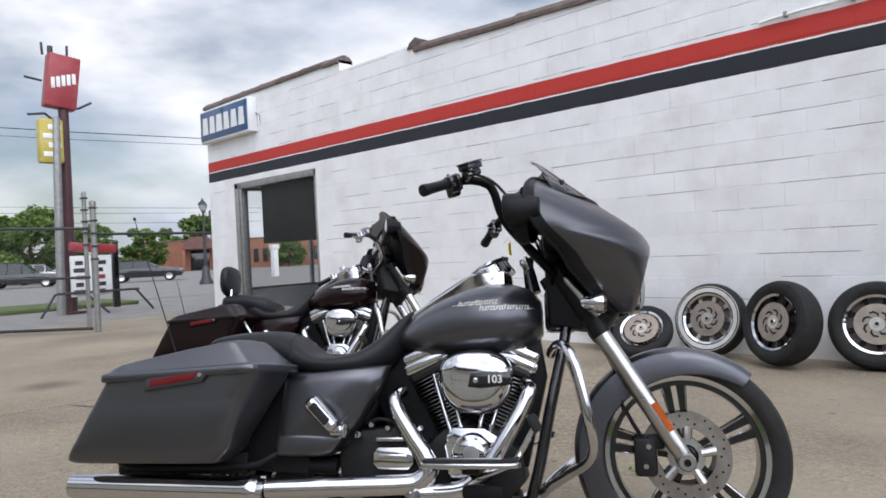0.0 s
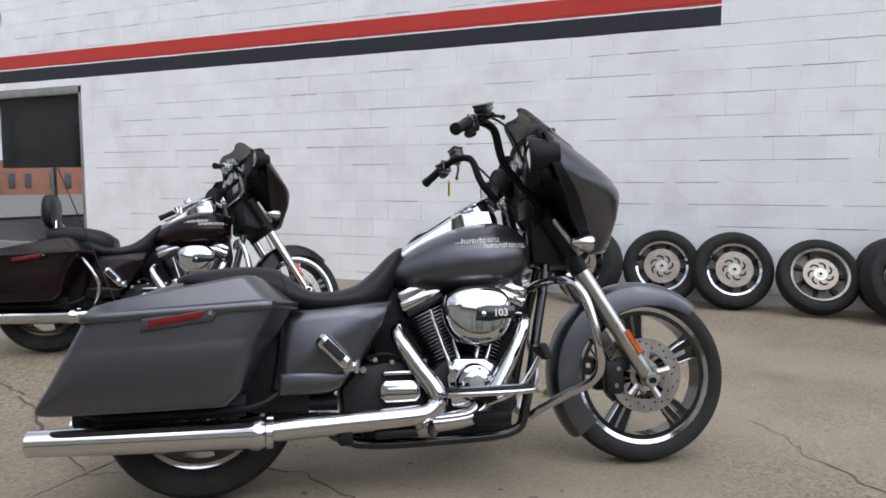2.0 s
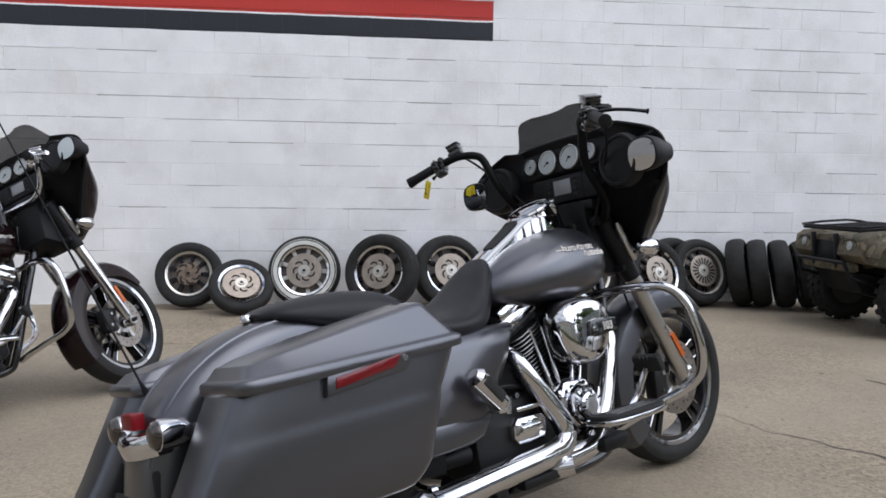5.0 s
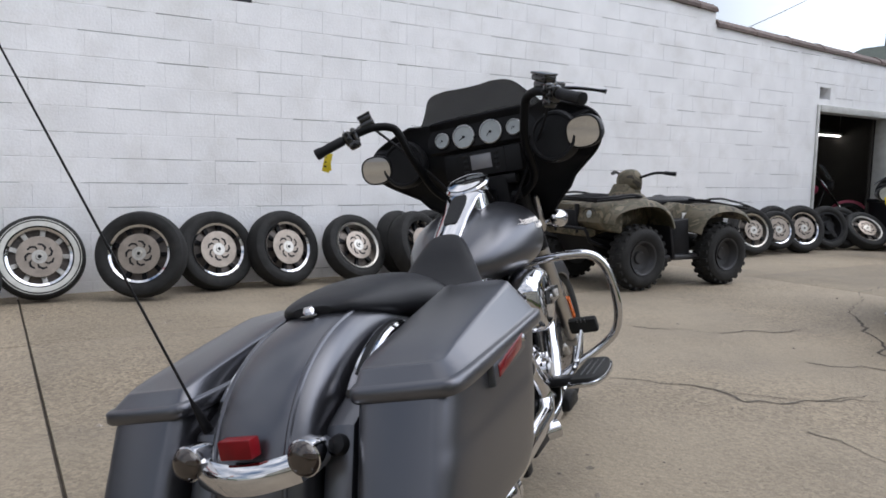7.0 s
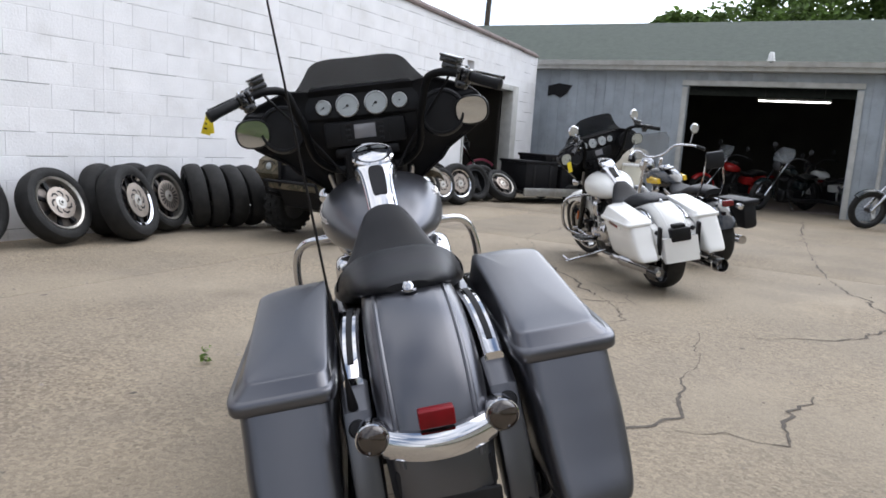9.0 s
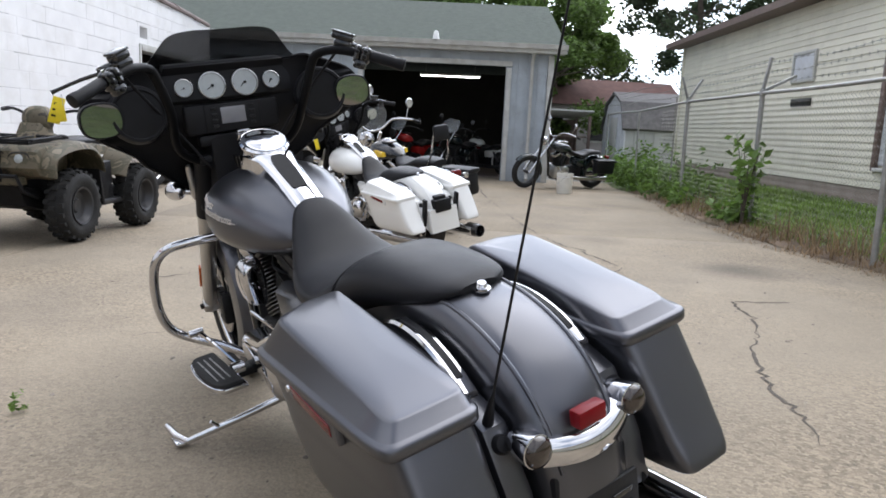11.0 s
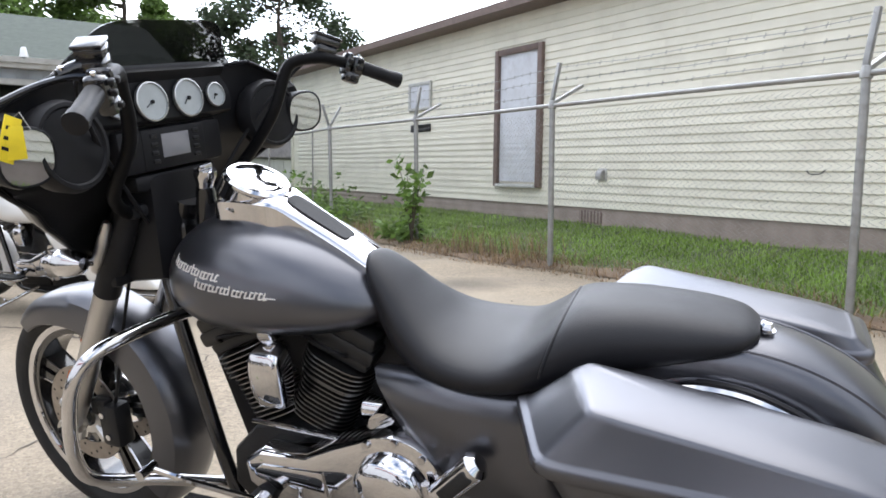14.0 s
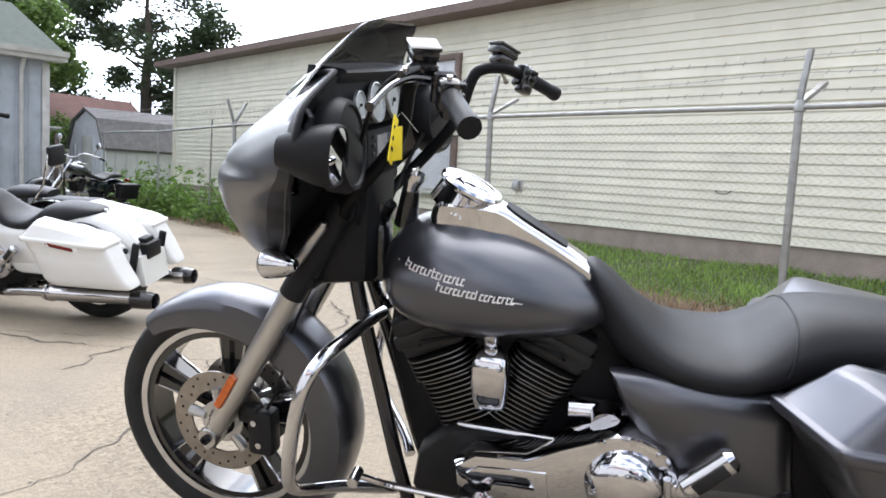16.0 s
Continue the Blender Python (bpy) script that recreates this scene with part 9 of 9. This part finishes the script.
part("bracket", M().tube([(0, 0.1, 4.65), (0, 0.35, 4.7), (0.05, 0.62, 4.85)], 0.03, 6).tube([(0, -0.1, 4.3), (0.1, -0.4, 4.5), (0.1, -0.75, 4.45)], 0.03, 6).tube([(0, -.4, 5.25), (0, -.75, 5.3)], 0.03, 6), GREY_DK, pole)
part("cap_lamp", M().cyl((0, -0.2, 5.84), (0, -0.2, 6.05), 0.06, seg=8), GREY_DK, pole)
for y in (-0.36, 0.15):
    part("bracket_end", M().cyl((0, y, 5.84), (0, y * 1.05, 6.11), 0.03, seg=6), GREY_DK, pole)

board = thing("price_board", at(-16.8, 7.0, -0.03), "white changeable-letter board with red top on dark legs", "sign board")
part("panel", M().box((0, 0, 0.85), (0.1, 0.86, 0.9), 0.01), SIGN_WHITE, board)
part("divider", M().box((0.055, 0.02, 0.85), (0.02, 0.05, 0.9)), GREY_DK, board)
part("header", M().box((0.02, 0.05, 1.47), (0.16, 0.98, 0.2), 0.02, Matrix.Rotation(-0.08, 4, "X")), FADED_RED, board, "red header box")
r = random.Random(8)
for i in range(5):
    for j in range(2):
        part("plain_bar", M().box((0.054, -0.24 + j * 0.42 + r.uniform(-.03, .03), 0.5 + i * 0.16), (0.008, r.uniform(0.12, 0.28), 0.09)), GREY_DK if i != 2 else FADED_RED, board)
part("side_post", M().box((0.0, 0.52, 0.85), (0.14, 0.13, 1.5), 0.01), GLOSS, board, "dark post")
for y in (-1.1, 1.3):
    part("leg", M().tube([(0.1, y * .55, 0.5), (0.1, y * .72, 0.48), (0.15, y, 0)], 0.028, 6), GREY_DK, board)
part("leg", M().tube([(0.1, -0.2, 0.5), (0.3, 0.25, 0)], 0.028, 6), GREY_DK, board)
part("crossbar", M().tube([(0.1, -0.75, 0.49), (0.1, 1.0, 0.49)], 0.028, 6), GREY_DK, board)

wp = thing("marker_post", at(-33.9, 22.2, -0.03), "white post standing by the street", "post")
part("post", M().box((0, 0, 0.75), (0.3, 0.3, 1.5), 0.02), SIGN_WHITE, wp)
part("cap", M().box((0, 0, 1.62), (0.42, 0.42, 0.24), 0.03), SIGN_WHITE, wp)
wp2 = thing("marker_post", at(-38.5, 15.2, -0.03), "white post standing by the street", "post")
part("post", M().box((0, 0, 0.45), (0.22, 0.22, 0.9), 0.02), SIGN_WHITE, wp2)

CARBLK = mat("dark_car_paint", (0.02, 0.021, 0.025), 0.15, 0.3, 0.1, 3, coat=0.8)
CARSIL = mat("silver_car_paint", (0.5, 0.51, 0.52), 0.25, 0.6, 0.05, 3, coat=0.8)
CARWHT = mat("white_car_paint", (0.75, 0.75, 0.74), 0.25, 0, 0.05, 3, coat=0.8)
CARGLS = mat("tinted_car_glass", (0.015, 0.018, 0.02), 0.06, 0, 0.1, 3)
TAILR = mat("tail_lamp_red", (0.35, 0.01, 0.01), 0.25, 0, 0.1, 20)


def parked_car(x, y, turn, paint, label, length=4.7, high=1.65, suv=True):
    c = thing("car", at(x, y, -0.01, turn) @ Matrix.Scale(0.82, 4), label, "car", "cars parked along the street")
    L = length / 2
    belt = 0.98 if suv else 0.88
    side = [(-L, 0.42), (-L + .03, belt - .1), (-L + .12, belt), (L * .34, belt), (L * .84, belt - 0.12), (L - .05, belt - .24), (L, 0.5), (L - .1, 0.3), (-L + .1, 0.3)]
    body = M().prism(side, -0.88, 0.88, "y", 0.07)
    part("body", body, paint, c)
    roof = [(-L + .16, belt - .01, .8), (-L + (.3 if suv else .8), high - .06, .62), (-L * .3, high, .64), (L * .05, high - .05, .62), (L * .38, belt - .01, .8)]
    rings = [[Vector((p, -w, q)) for p, q, w in roof], [Vector((p, w, q)) for p, q, w in roof]]
    part("cabin", M().loft(rings), CARGLS, c, "tinted glass cabin")
    part("roof_panel", M().loft([[Vector((p, -w - .01, q + .005)) for p, q, w in roof[1:4]] + [Vector((p, -w - .01, q - .04)) for p, q, w in roof[1:4]][::-1], [Vector((p, w + .01, q + .005)) for p, q, w in roof[1:4]] + [Vector((p, w + .01, q - .04)) for p, q, w in roof[1:4]][::-1]]), paint, c)
    for i in (1, 2, 3):
        for s in (-1, 1):
            a, b = Vector((roof[i][0], s * (roof[i][2] + .01), roof[i][1] - .02)), Vector((roof[i][0] * 1.03 - (.25 if i == 1 else 0), s * .83, belt))
            part("pillar", M().cyl(a, b, 0.035, 0.045, 6), paint, c)
    for px in (-L * .6, L * .64):
        for s in (-1, 1):
            w = part("wheel", M().lathe([(0.2, -.1), (0.33, -.1), (0.345, -.06), (0.345, .06), (0.33, .1), (0.2, .1)], (px, s * .8, 0.345), (0, 1, 0), 20, True), RUBBER, c)
            part("rim", M().lathe([(0.001, .06 * s), (0.06, .08 * s), (0.18, .085 * s), (0.215, .1 * s), (0.215, -.05 * s)], (px, s * .81, 0.345), (0, 1, 0), 16), SILVER, w)
    for s in (-1, 1):
        part("headlight", M().box((L - .12, s * .66, belt - .26), (0.16, 0.34, 0.13), 0.03), DIAL, c)
        part("tail_light", M().box((-L + .05, s * .74, belt - .14), (0.09, 0.2, 0.26), 0.03), TAILR, c)
        part("wing_mirror", M().box((L * .33, s * .97, belt + .06), (0.12, 0.16, 0.12), 0.03), paint, c)
    return c


parked_car(-41.6, 18.4, 62, CARBLK, "dark sedan car parked by the street", 5.0, 1.5)
parked_car(-45.0, 12.9, 64, CARBLK, "dark sport utility car parked by the street", 4.9, 1.75)
parked_car(-46.8, 10.0, 60, CARWHT, "white car parked by the street", 4.6, 1.5, False)
parked_car(-52.0, 16.0, 70, CARSIL, "grey car parked behind others", 4.6, 1.6)
parked_car(-55.0, 8.0, 60, CARBLK, "dark car parked under the trees", 4.6, 1.6)

# twin lantern at the street
lamp = thing("street_lamp", at(-29.8, 16.2, -0.03, 60), "black cast street lamp with two lanterns", "street lamp")
part("base", M().lathe([(0, 0), (0.3, 0), (0.3, 0.12), (0.2, 0.3), (0.16, 0.7), (0.1, 0.8), (0, 0.8)], (0, 0, 0), (0, 0, 1), 16), GREY_DK, lamp)
part("post", M().cyl((0, 0, 0.75), (0, 0, 3.25), 0.075, 0.055, 12), GREY_DK, lamp)
part("crossarm", M().tube([(0, -0.38, 3.2), (0, -0.3, 3.1), (0, 0, 3.16), (0, 0.3, 3.1), (0, 0.38, 3.2)], 0.035, 8, n=4), GREY_DK, lamp)
for y in (-0.38, 0.38):
    lan = part("lantern", M().lathe([(0, 3.2), (0.08, 3.2), (0.17, 3.5), (0.19, 3.5), (0.15, 3.58), (0.05, 3.68), (0.02, 3.78), (0, 3.78)], (0, y, 0), (0, 0, 1), 10), GREY_DK, lamp)
    part("pane", M().lathe([(0.09, 3.23), (0.175, 3.48), (0.1, 3.48), (0.05, 3.23)], (0, y, 0), (0, 0, 1), 10, ring=True), DIAL, lan)
# brick building across the street
bd = thing("brick_building", at(-72.75, 39.8, -0.03, math.degrees(math.atan2(15.6, 8.3))), "low red brick building across the street", "building")
part("wall", M().box((5.5, 3.0, 1.6), (28.6, 6.0, 3.2)), BRICK, bd)
part("roof", M().box((5.5, 3.0, 3.26), (28.8, 6.2, 0.14), 0.02), BROWN, bd, "dark flat roof edge")
for x in (-6.8, 0.2, 1.6, 3.4, 4.4, 6.2, 7.6, 10.0, 11.4, 13.6, 15.0, 17.2, 18.6):
    wnd = part("window", M().box((x, -0.02, 1.35), (0.6, 0.06, 1.5), 0.01), GREY_DK, bd)
    part("pane", M().box((x, -0.06, 1.35), (0.5, 0.02, 1.4)), GLOSS, wnd)
ent = part("porch", M().prism([(-4.3, 2.3), (-0.7, 2.3), (-1.6, 3.6), (-3.4, 3.6)], -1.6, 0.1, "y"), ROOFBR, bd, "grey-brown hipped porch roof")
part("door", M().box((-2.5, -0.05, 1.1), (1.9, 0.1, 2.1), 0.01), GLOSS, bd, "dark entrance door")
for x in (-4.1, -0.9):
    part("column", M().box((x, -1.4, 1.15), (0.3, 0.3, 2.3), 0.01), BRICK, bd)
for i in range(3):
    part("roof_unit", M().box((-1.5 + i * 0.6, 1.5, 3.6), (0.45, 0.5, 0.5), 0.03), GALV, bd, "small roof unit")

# ---------------------------------------------------------------- pieces of walls and ground
def shared(name, me, place, parent):
    ob = new(name, me)
    ob.parent = parent
    ob.matrix_basis = place
    return ob


rng = random.Random(77)
# blocks of the white wall: courses 0.194 m, blocks 0.39 m in half bond
BH, BL, GAP = 0.194, 0.39, 0.0045
Z0 = 0.67 - 4 * BH


def block_shape(x0, x1, z0, z1, y=WY, d=0.004, c=0.002):
    """A block's face with chamfered edges, standing proud of its joints."""
    m = M()
    rings = []
    for k, yy in ((0.0, y + d), (0.0, y + c), (c, y)):
        j = k * 0.35
        rings.append([Vector((x0 + j, yy, z0 + k)), Vector((x1 - j, yy, z0 + k)), Vector((x1 - j, yy, z1 - k)), Vector((x0 + j, yy, z1 - k))])
    m.loft(rings, caps=False)
    m.f.append(tuple(range(8, 12)))
    return m


whole = mesh_of("block", block_shape(-(BL - 0.0008) / 2, (BL - 0.0008) / 2, -(BH - GAP) / 2, (BH - GAP) / 2, 0.0), WALL, 20)
rest = M()
seams = M()
for k in range(0, 22):
    z0, z1 = Z0 + k * BH, Z0 + (k + 1) * BH
    x = -12.1 + (BL / 2 if k % 2 else 0) + 0.145
    while x < WX1:
        x0, x1 = max(x, WX0), min(x + BL, WX1)
        x += BL
        if x1 - x0 < 0.03:
            continue
        top = min(top_at(x0), top_at(x1)) - 0.004
        if z0 > top - 0.03 or z1 < 0.02:
            continue
        zt, zb = min(z1, top), max(z0, -0.02)
        spans = [(x0, x1, zb, zt)]
        for h in (WIN, GDO, HOLE):
            out = []
            for a, b, lo, hi in spans:
                if b <= h[0] or a >= h[1] or hi <= h[2] or lo >= h[3]:
                    out.append((a, b, lo, hi))
                    continue
                if a < h[0] - 0.02:
                    out.append((a, h[0], lo, hi))
                if b > h[1] + 0.02:
                    out.append((h[1], b, lo, hi))
                a2, b2 = max(a, h[0]), min(b, h[1])
                if hi > h[3] + 0.02:
                    out.append((a2, b2, h[3], hi))
                if lo < h[2] - 0.02:
                    out.append((a2, b2, lo, h[2]))
            spans = out
        full = len(spans) == 1 and abs(x1 - x0 - BL) < 1e-6 and abs(zt - zb - BH) < 1e-6 and spans[0] == (x0, x1, zb, zt)
        if full and -5.6 < x0 < 3.4 and z1 < 2.5:
            shared("block", whole, Matrix.Translation(((x0 + x1) / 2, WY + rng.uniform(-0.0015, 0.0015), (z0 + z1) / 2)) @ Matrix.Rotation(rng.gauss(0, 0.002), 4, "Z"), wall_north)
        else:
            for a, b, lo, hi in spans:
                rest.join(block_shape(a + 0.0004, b - 0.0004, lo + GAP / 2, hi - GAP / 2, WY + rng.uniform(-0.001, 0.001)))
        # open cracks in some joints
        run = math.sin(x * 0.7 + k * 2.1) + math.sin(x * 0.23 - k * 1.3)
        if z1 < top and rng.random() < 0.3 + 0.3 * (run > 0.3):
            w = rng.choice((0.0014, 0.0018, 0.0026, 0.0034, 0.005))
            a, b = x0 - rng.uniform(0, .1), x1 + rng.uniform(-.15, .1)
            if not any(h[0] < b and a < h[1] and h[2] < z1 < h[3] for h in (WIN, GDO)):
                zc = z1 + rng.uniform(-.001, .001)
                seams.add([(a, WY + .0022, zc - w), ((a + b) / 2, WY + .0022, zc - w * .6), (b, WY + .0022, zc - w * .4), (b, WY + .0022, zc + w * .4), ((a + b) / 2, WY + .0022, zc + w), (a, WY + .0022, zc + w * .6)], [(0, 1, 4, 5), (1, 2, 3, 4)])
        if zt == z1 and rng.random() < 0.27 and not any(h[0] < x1 < h[1] and h[2] < z1 and z0 < h[3] for h in (WIN, GDO)):
            w = rng.uniform(0.001, 0.003)
            seams.add([(x1 - w, WY + .0022, z0), (x1 + w, WY + .0022, z0 + .02), (x1 + w * .7, WY + .0022, z1), (x1 - w * .6, WY + .0022, z1)], [(0, 1, 2, 3)])
stuff_mesh("block_courses", rest, WALL, wall_north)
stuff_mesh("open_joints", seams, mat("grey_joint_crack", (0.07, 0.067, 0.067), 0.95, 0, 0.3, 12), wall_north)
part("control_joint", M().box((0.63, WY + 0.001, 1.62), (0.022, 0.006, 3.2)), WALL, wall_north)

# siding of the house: laps of 0.1 m
LAP = 0.1016


def lap_shape(length):
    prof = [(-0.004, 0.0), (0.013, 0.0), (0.014, 0.004), (0.0125, 0.01), (0.001, LAP - 0.002), (-0.004, LAP + 0.004)]
    return M().loft([[Vector((x, p, q)) for p, q in prof] for x in (0, length)])


SEG = 3.1
lap_full = mesh_of("board", lap_shape(SEG - 0.002), SIDING, 20)
OPEN = ((4.98, 6.1, 0.73, 2.8), (8.03, 8.82, 2.04, 2.55))
for k in range(28):
    z = 0.5 + k * LAP
    if z + LAP > 3.29:
        continue
    x = HX0 - (k * 1.13) % SEG
    while x < HX1:
        x0, x1 = max(x, HX0), min(x + SEG, HX1)
        x += SEG
        if x1 - x0 < 0.05:
            continue
        spans = [(x0, x1)]
        for a, b, lo, hi in OPEN:
            if lo < z + LAP * .5 < hi:
                spans = [q for s0, s1 in spans for q in ((s0, min(s1, a)), (max(s0, b), s1)) if q[1] - q[0] > 0.02]
        if spans == [(x0, x1)] and abs(x1 - x0 - SEG) < 1e-6:
            shared("board", lap_full, Matrix.Translation((x0, HY, z + rng.uniform(-.001, .001))), wall_house)
        else:
            for a, b in spans:
                shared("board", mesh_of("board", lap_shape(b - a - 0.002), SIDING, 20), Matrix.Translation((a, HY, z)), wall_house)

# upright boards of the garage front
y = gy0 + 0.1
while y < 7.42:
    w = 0.203
    for z0, z1 in (((DZ + 0.1, ge - 0.14),) if DY0 - 0.12 < y + w / 2 < DY1 + 0.12 else ((0.03, ge - 0.14),)):
        part("board", M().prism([(y + .003, z0), (y + w - .003, z0), (y + w - .003, z1), (y + .003, z1)], GX + 0.008 + rng.uniform(-.003, .003), GX + 0.022, "x", 0.003), PANEL, garage_wall)
    y += w

# cracks in the concrete
CRACKS = (
    ((-.53, 4.06), (-.36, 3.80), (-.26, 3.65), (-.05, 3.41), (0, 3.3), (-.04, 3.1), (.29, 2.94), (.70, 2.75), (1.01, 2.89), (1.79, 3.44), (2.58, 4.08)),
    ((.70, 2.75), (.71, 2.49), (.78, 2.08), (1.1, 1.6), (1.9, 1.2)),
    ((.69, 2.32), (.06, 2.22), (-.31, 2.24), (-.78, 2.15), (-.94, 2.23), (-1.36, 2.53)),
    ((0, 3.3), (.2, 3.0), (.51, 2.79)),
    ((-.16, 2.74), (-.2, 2.43), (-.31, 2.24)),
    ((.9, .33), (.84, .73), (.25, .81), (-.47, 1.11), (-.84, 1.21), (-1.32, 1.24), (-1.48, 1.23)),
    ((-.14, 1.7), (-.83, 1.76), (-.94, 2.23)),
    ((10.1, 2.1), (8.2, 2.05), (5.8, 1.9), (3.6, 1.68), (1.9, 1.2)),
    ((-2.71, 2.43), (-2.13, 2.75), (-1.8, 2.68), (-1.57, 2.57)),
    ((.88, 3.37), (1.22, 2.82), (1.68, 3.21), (1.87, 3.41)),
    ((.73, 4.5), (1.07, 4.09), (1.7, 3.9)),
    ((2.58, 4.08), (3.7, 4.6), (5.2, 4.7)),
    ((-5.7, 3.0), (-4.6, 3.3), (-3.6, 2.9), (-2.7, 2.43)),
)
for i, line in enumerate(CRACKS):
    pts = []
    for a, b in zip(line, line[1:]):
        n = max(2, int(math.dist(a, b) / 0.035))
        nx, ny = -(b[1] - a[1]) / math.dist(a, b), (b[0] - a[0]) / math.dist(a, b)
        o = 0.0
        for k in range(n):
            u = k / n
            o = (o * 0.8 + rng.gauss(0, 0.009)) * (1 if 0 < k else 0)
            e = math.sin(math.pi * u)
            pts.append((a[0] + (b[0] - a[0]) * u + nx * o * e * 2, a[1] + (b[1] - a[1]) * u + ny * o * e * 2, nx, ny))
    pts.append((*line[-1], nx, ny))
    m = M()
    w = 0.004
    for k, (x, y, nx, ny) in enumerate(pts):
        w = min(0.011, max(0.0018, w + rng.gauss(0, 0.0014)))
        e = min(1, (len(pts) - k) / 8)
        m.v += [Vector((x - nx * w * e, y - ny * w * e, 0.0022)), Vector((x + nx * w * e * rng.uniform(.5, 1.2), y + ny * w * e, 0.0022))]
    m.f = [(2 * k, 2 * k + 1, 2 * k + 3, 2 * k + 2) for k in range(len(pts) - 1)]
    part("crack", m, JOINT, pave)

# loose grit on the lot
grit = M()
for i in range(1500):
    x, y, s = rng.uniform(-5, 5), rng.uniform(-1.0, 6.8), rng.uniform(0.002, 0.006) * (1 + (rng.random() < .06) * 1.2)
    q = [Vector((x + rng.uniform(-.3, .3) * s + s * math.cos(a), y + s * math.sin(a), 0.0)) for a in (0.2, 1.9, 3.3, 4.9)]
    grit.add(q + [Vector((x, y, s * 0.9))], [(0, 1, 4), (1, 2, 4), (2, 3, 4), (3, 0, 4)])
stuff_mesh("grit", grit, per_piece(mat("loose_grit", (0.3, 0.26, 0.22), 0.9, 0, 0.4, 30), 0.2), None, "loose stones and grit scattered on the concrete", "grit")

# dark pits and stains of lost stones in the worn surface
pits = M()
for i in range(1100):
    x, y = rng.uniform(-4.6, 4), rng.uniform(-0.8, 6.6)
    if math.sin(x * 1.3 + y * 0.7) + math.sin(y * 1.9 - x) + rng.gauss(0, 0.7) < 0.1:
        continue
    s = rng.uniform(0.003, 0.009) * (1 + (rng.random() < .07) * 1.6)
    e = rng.uniform(0.5, 1.0)
    n = 7
    q = [Vector((x + s * rng.uniform(0.7, 1.2) * math.cos(2 * math.pi * k / n), y + s * e * rng.uniform(0.7, 1.2) * math.sin(2 * math.pi * k / n), 0.0012)) for k in range(n)]
    pits.add(q + [Vector((x, y, 0.0022))], [(k, (k + 1) % n, n) for k in range(n)])
stuff_mesh("pits", pits, mat("dark_pit", (0.13, 0.11, 0.09), 0.95, 0, 0.4, 30), None, "small dark pits where stones left the concrete", "grit")
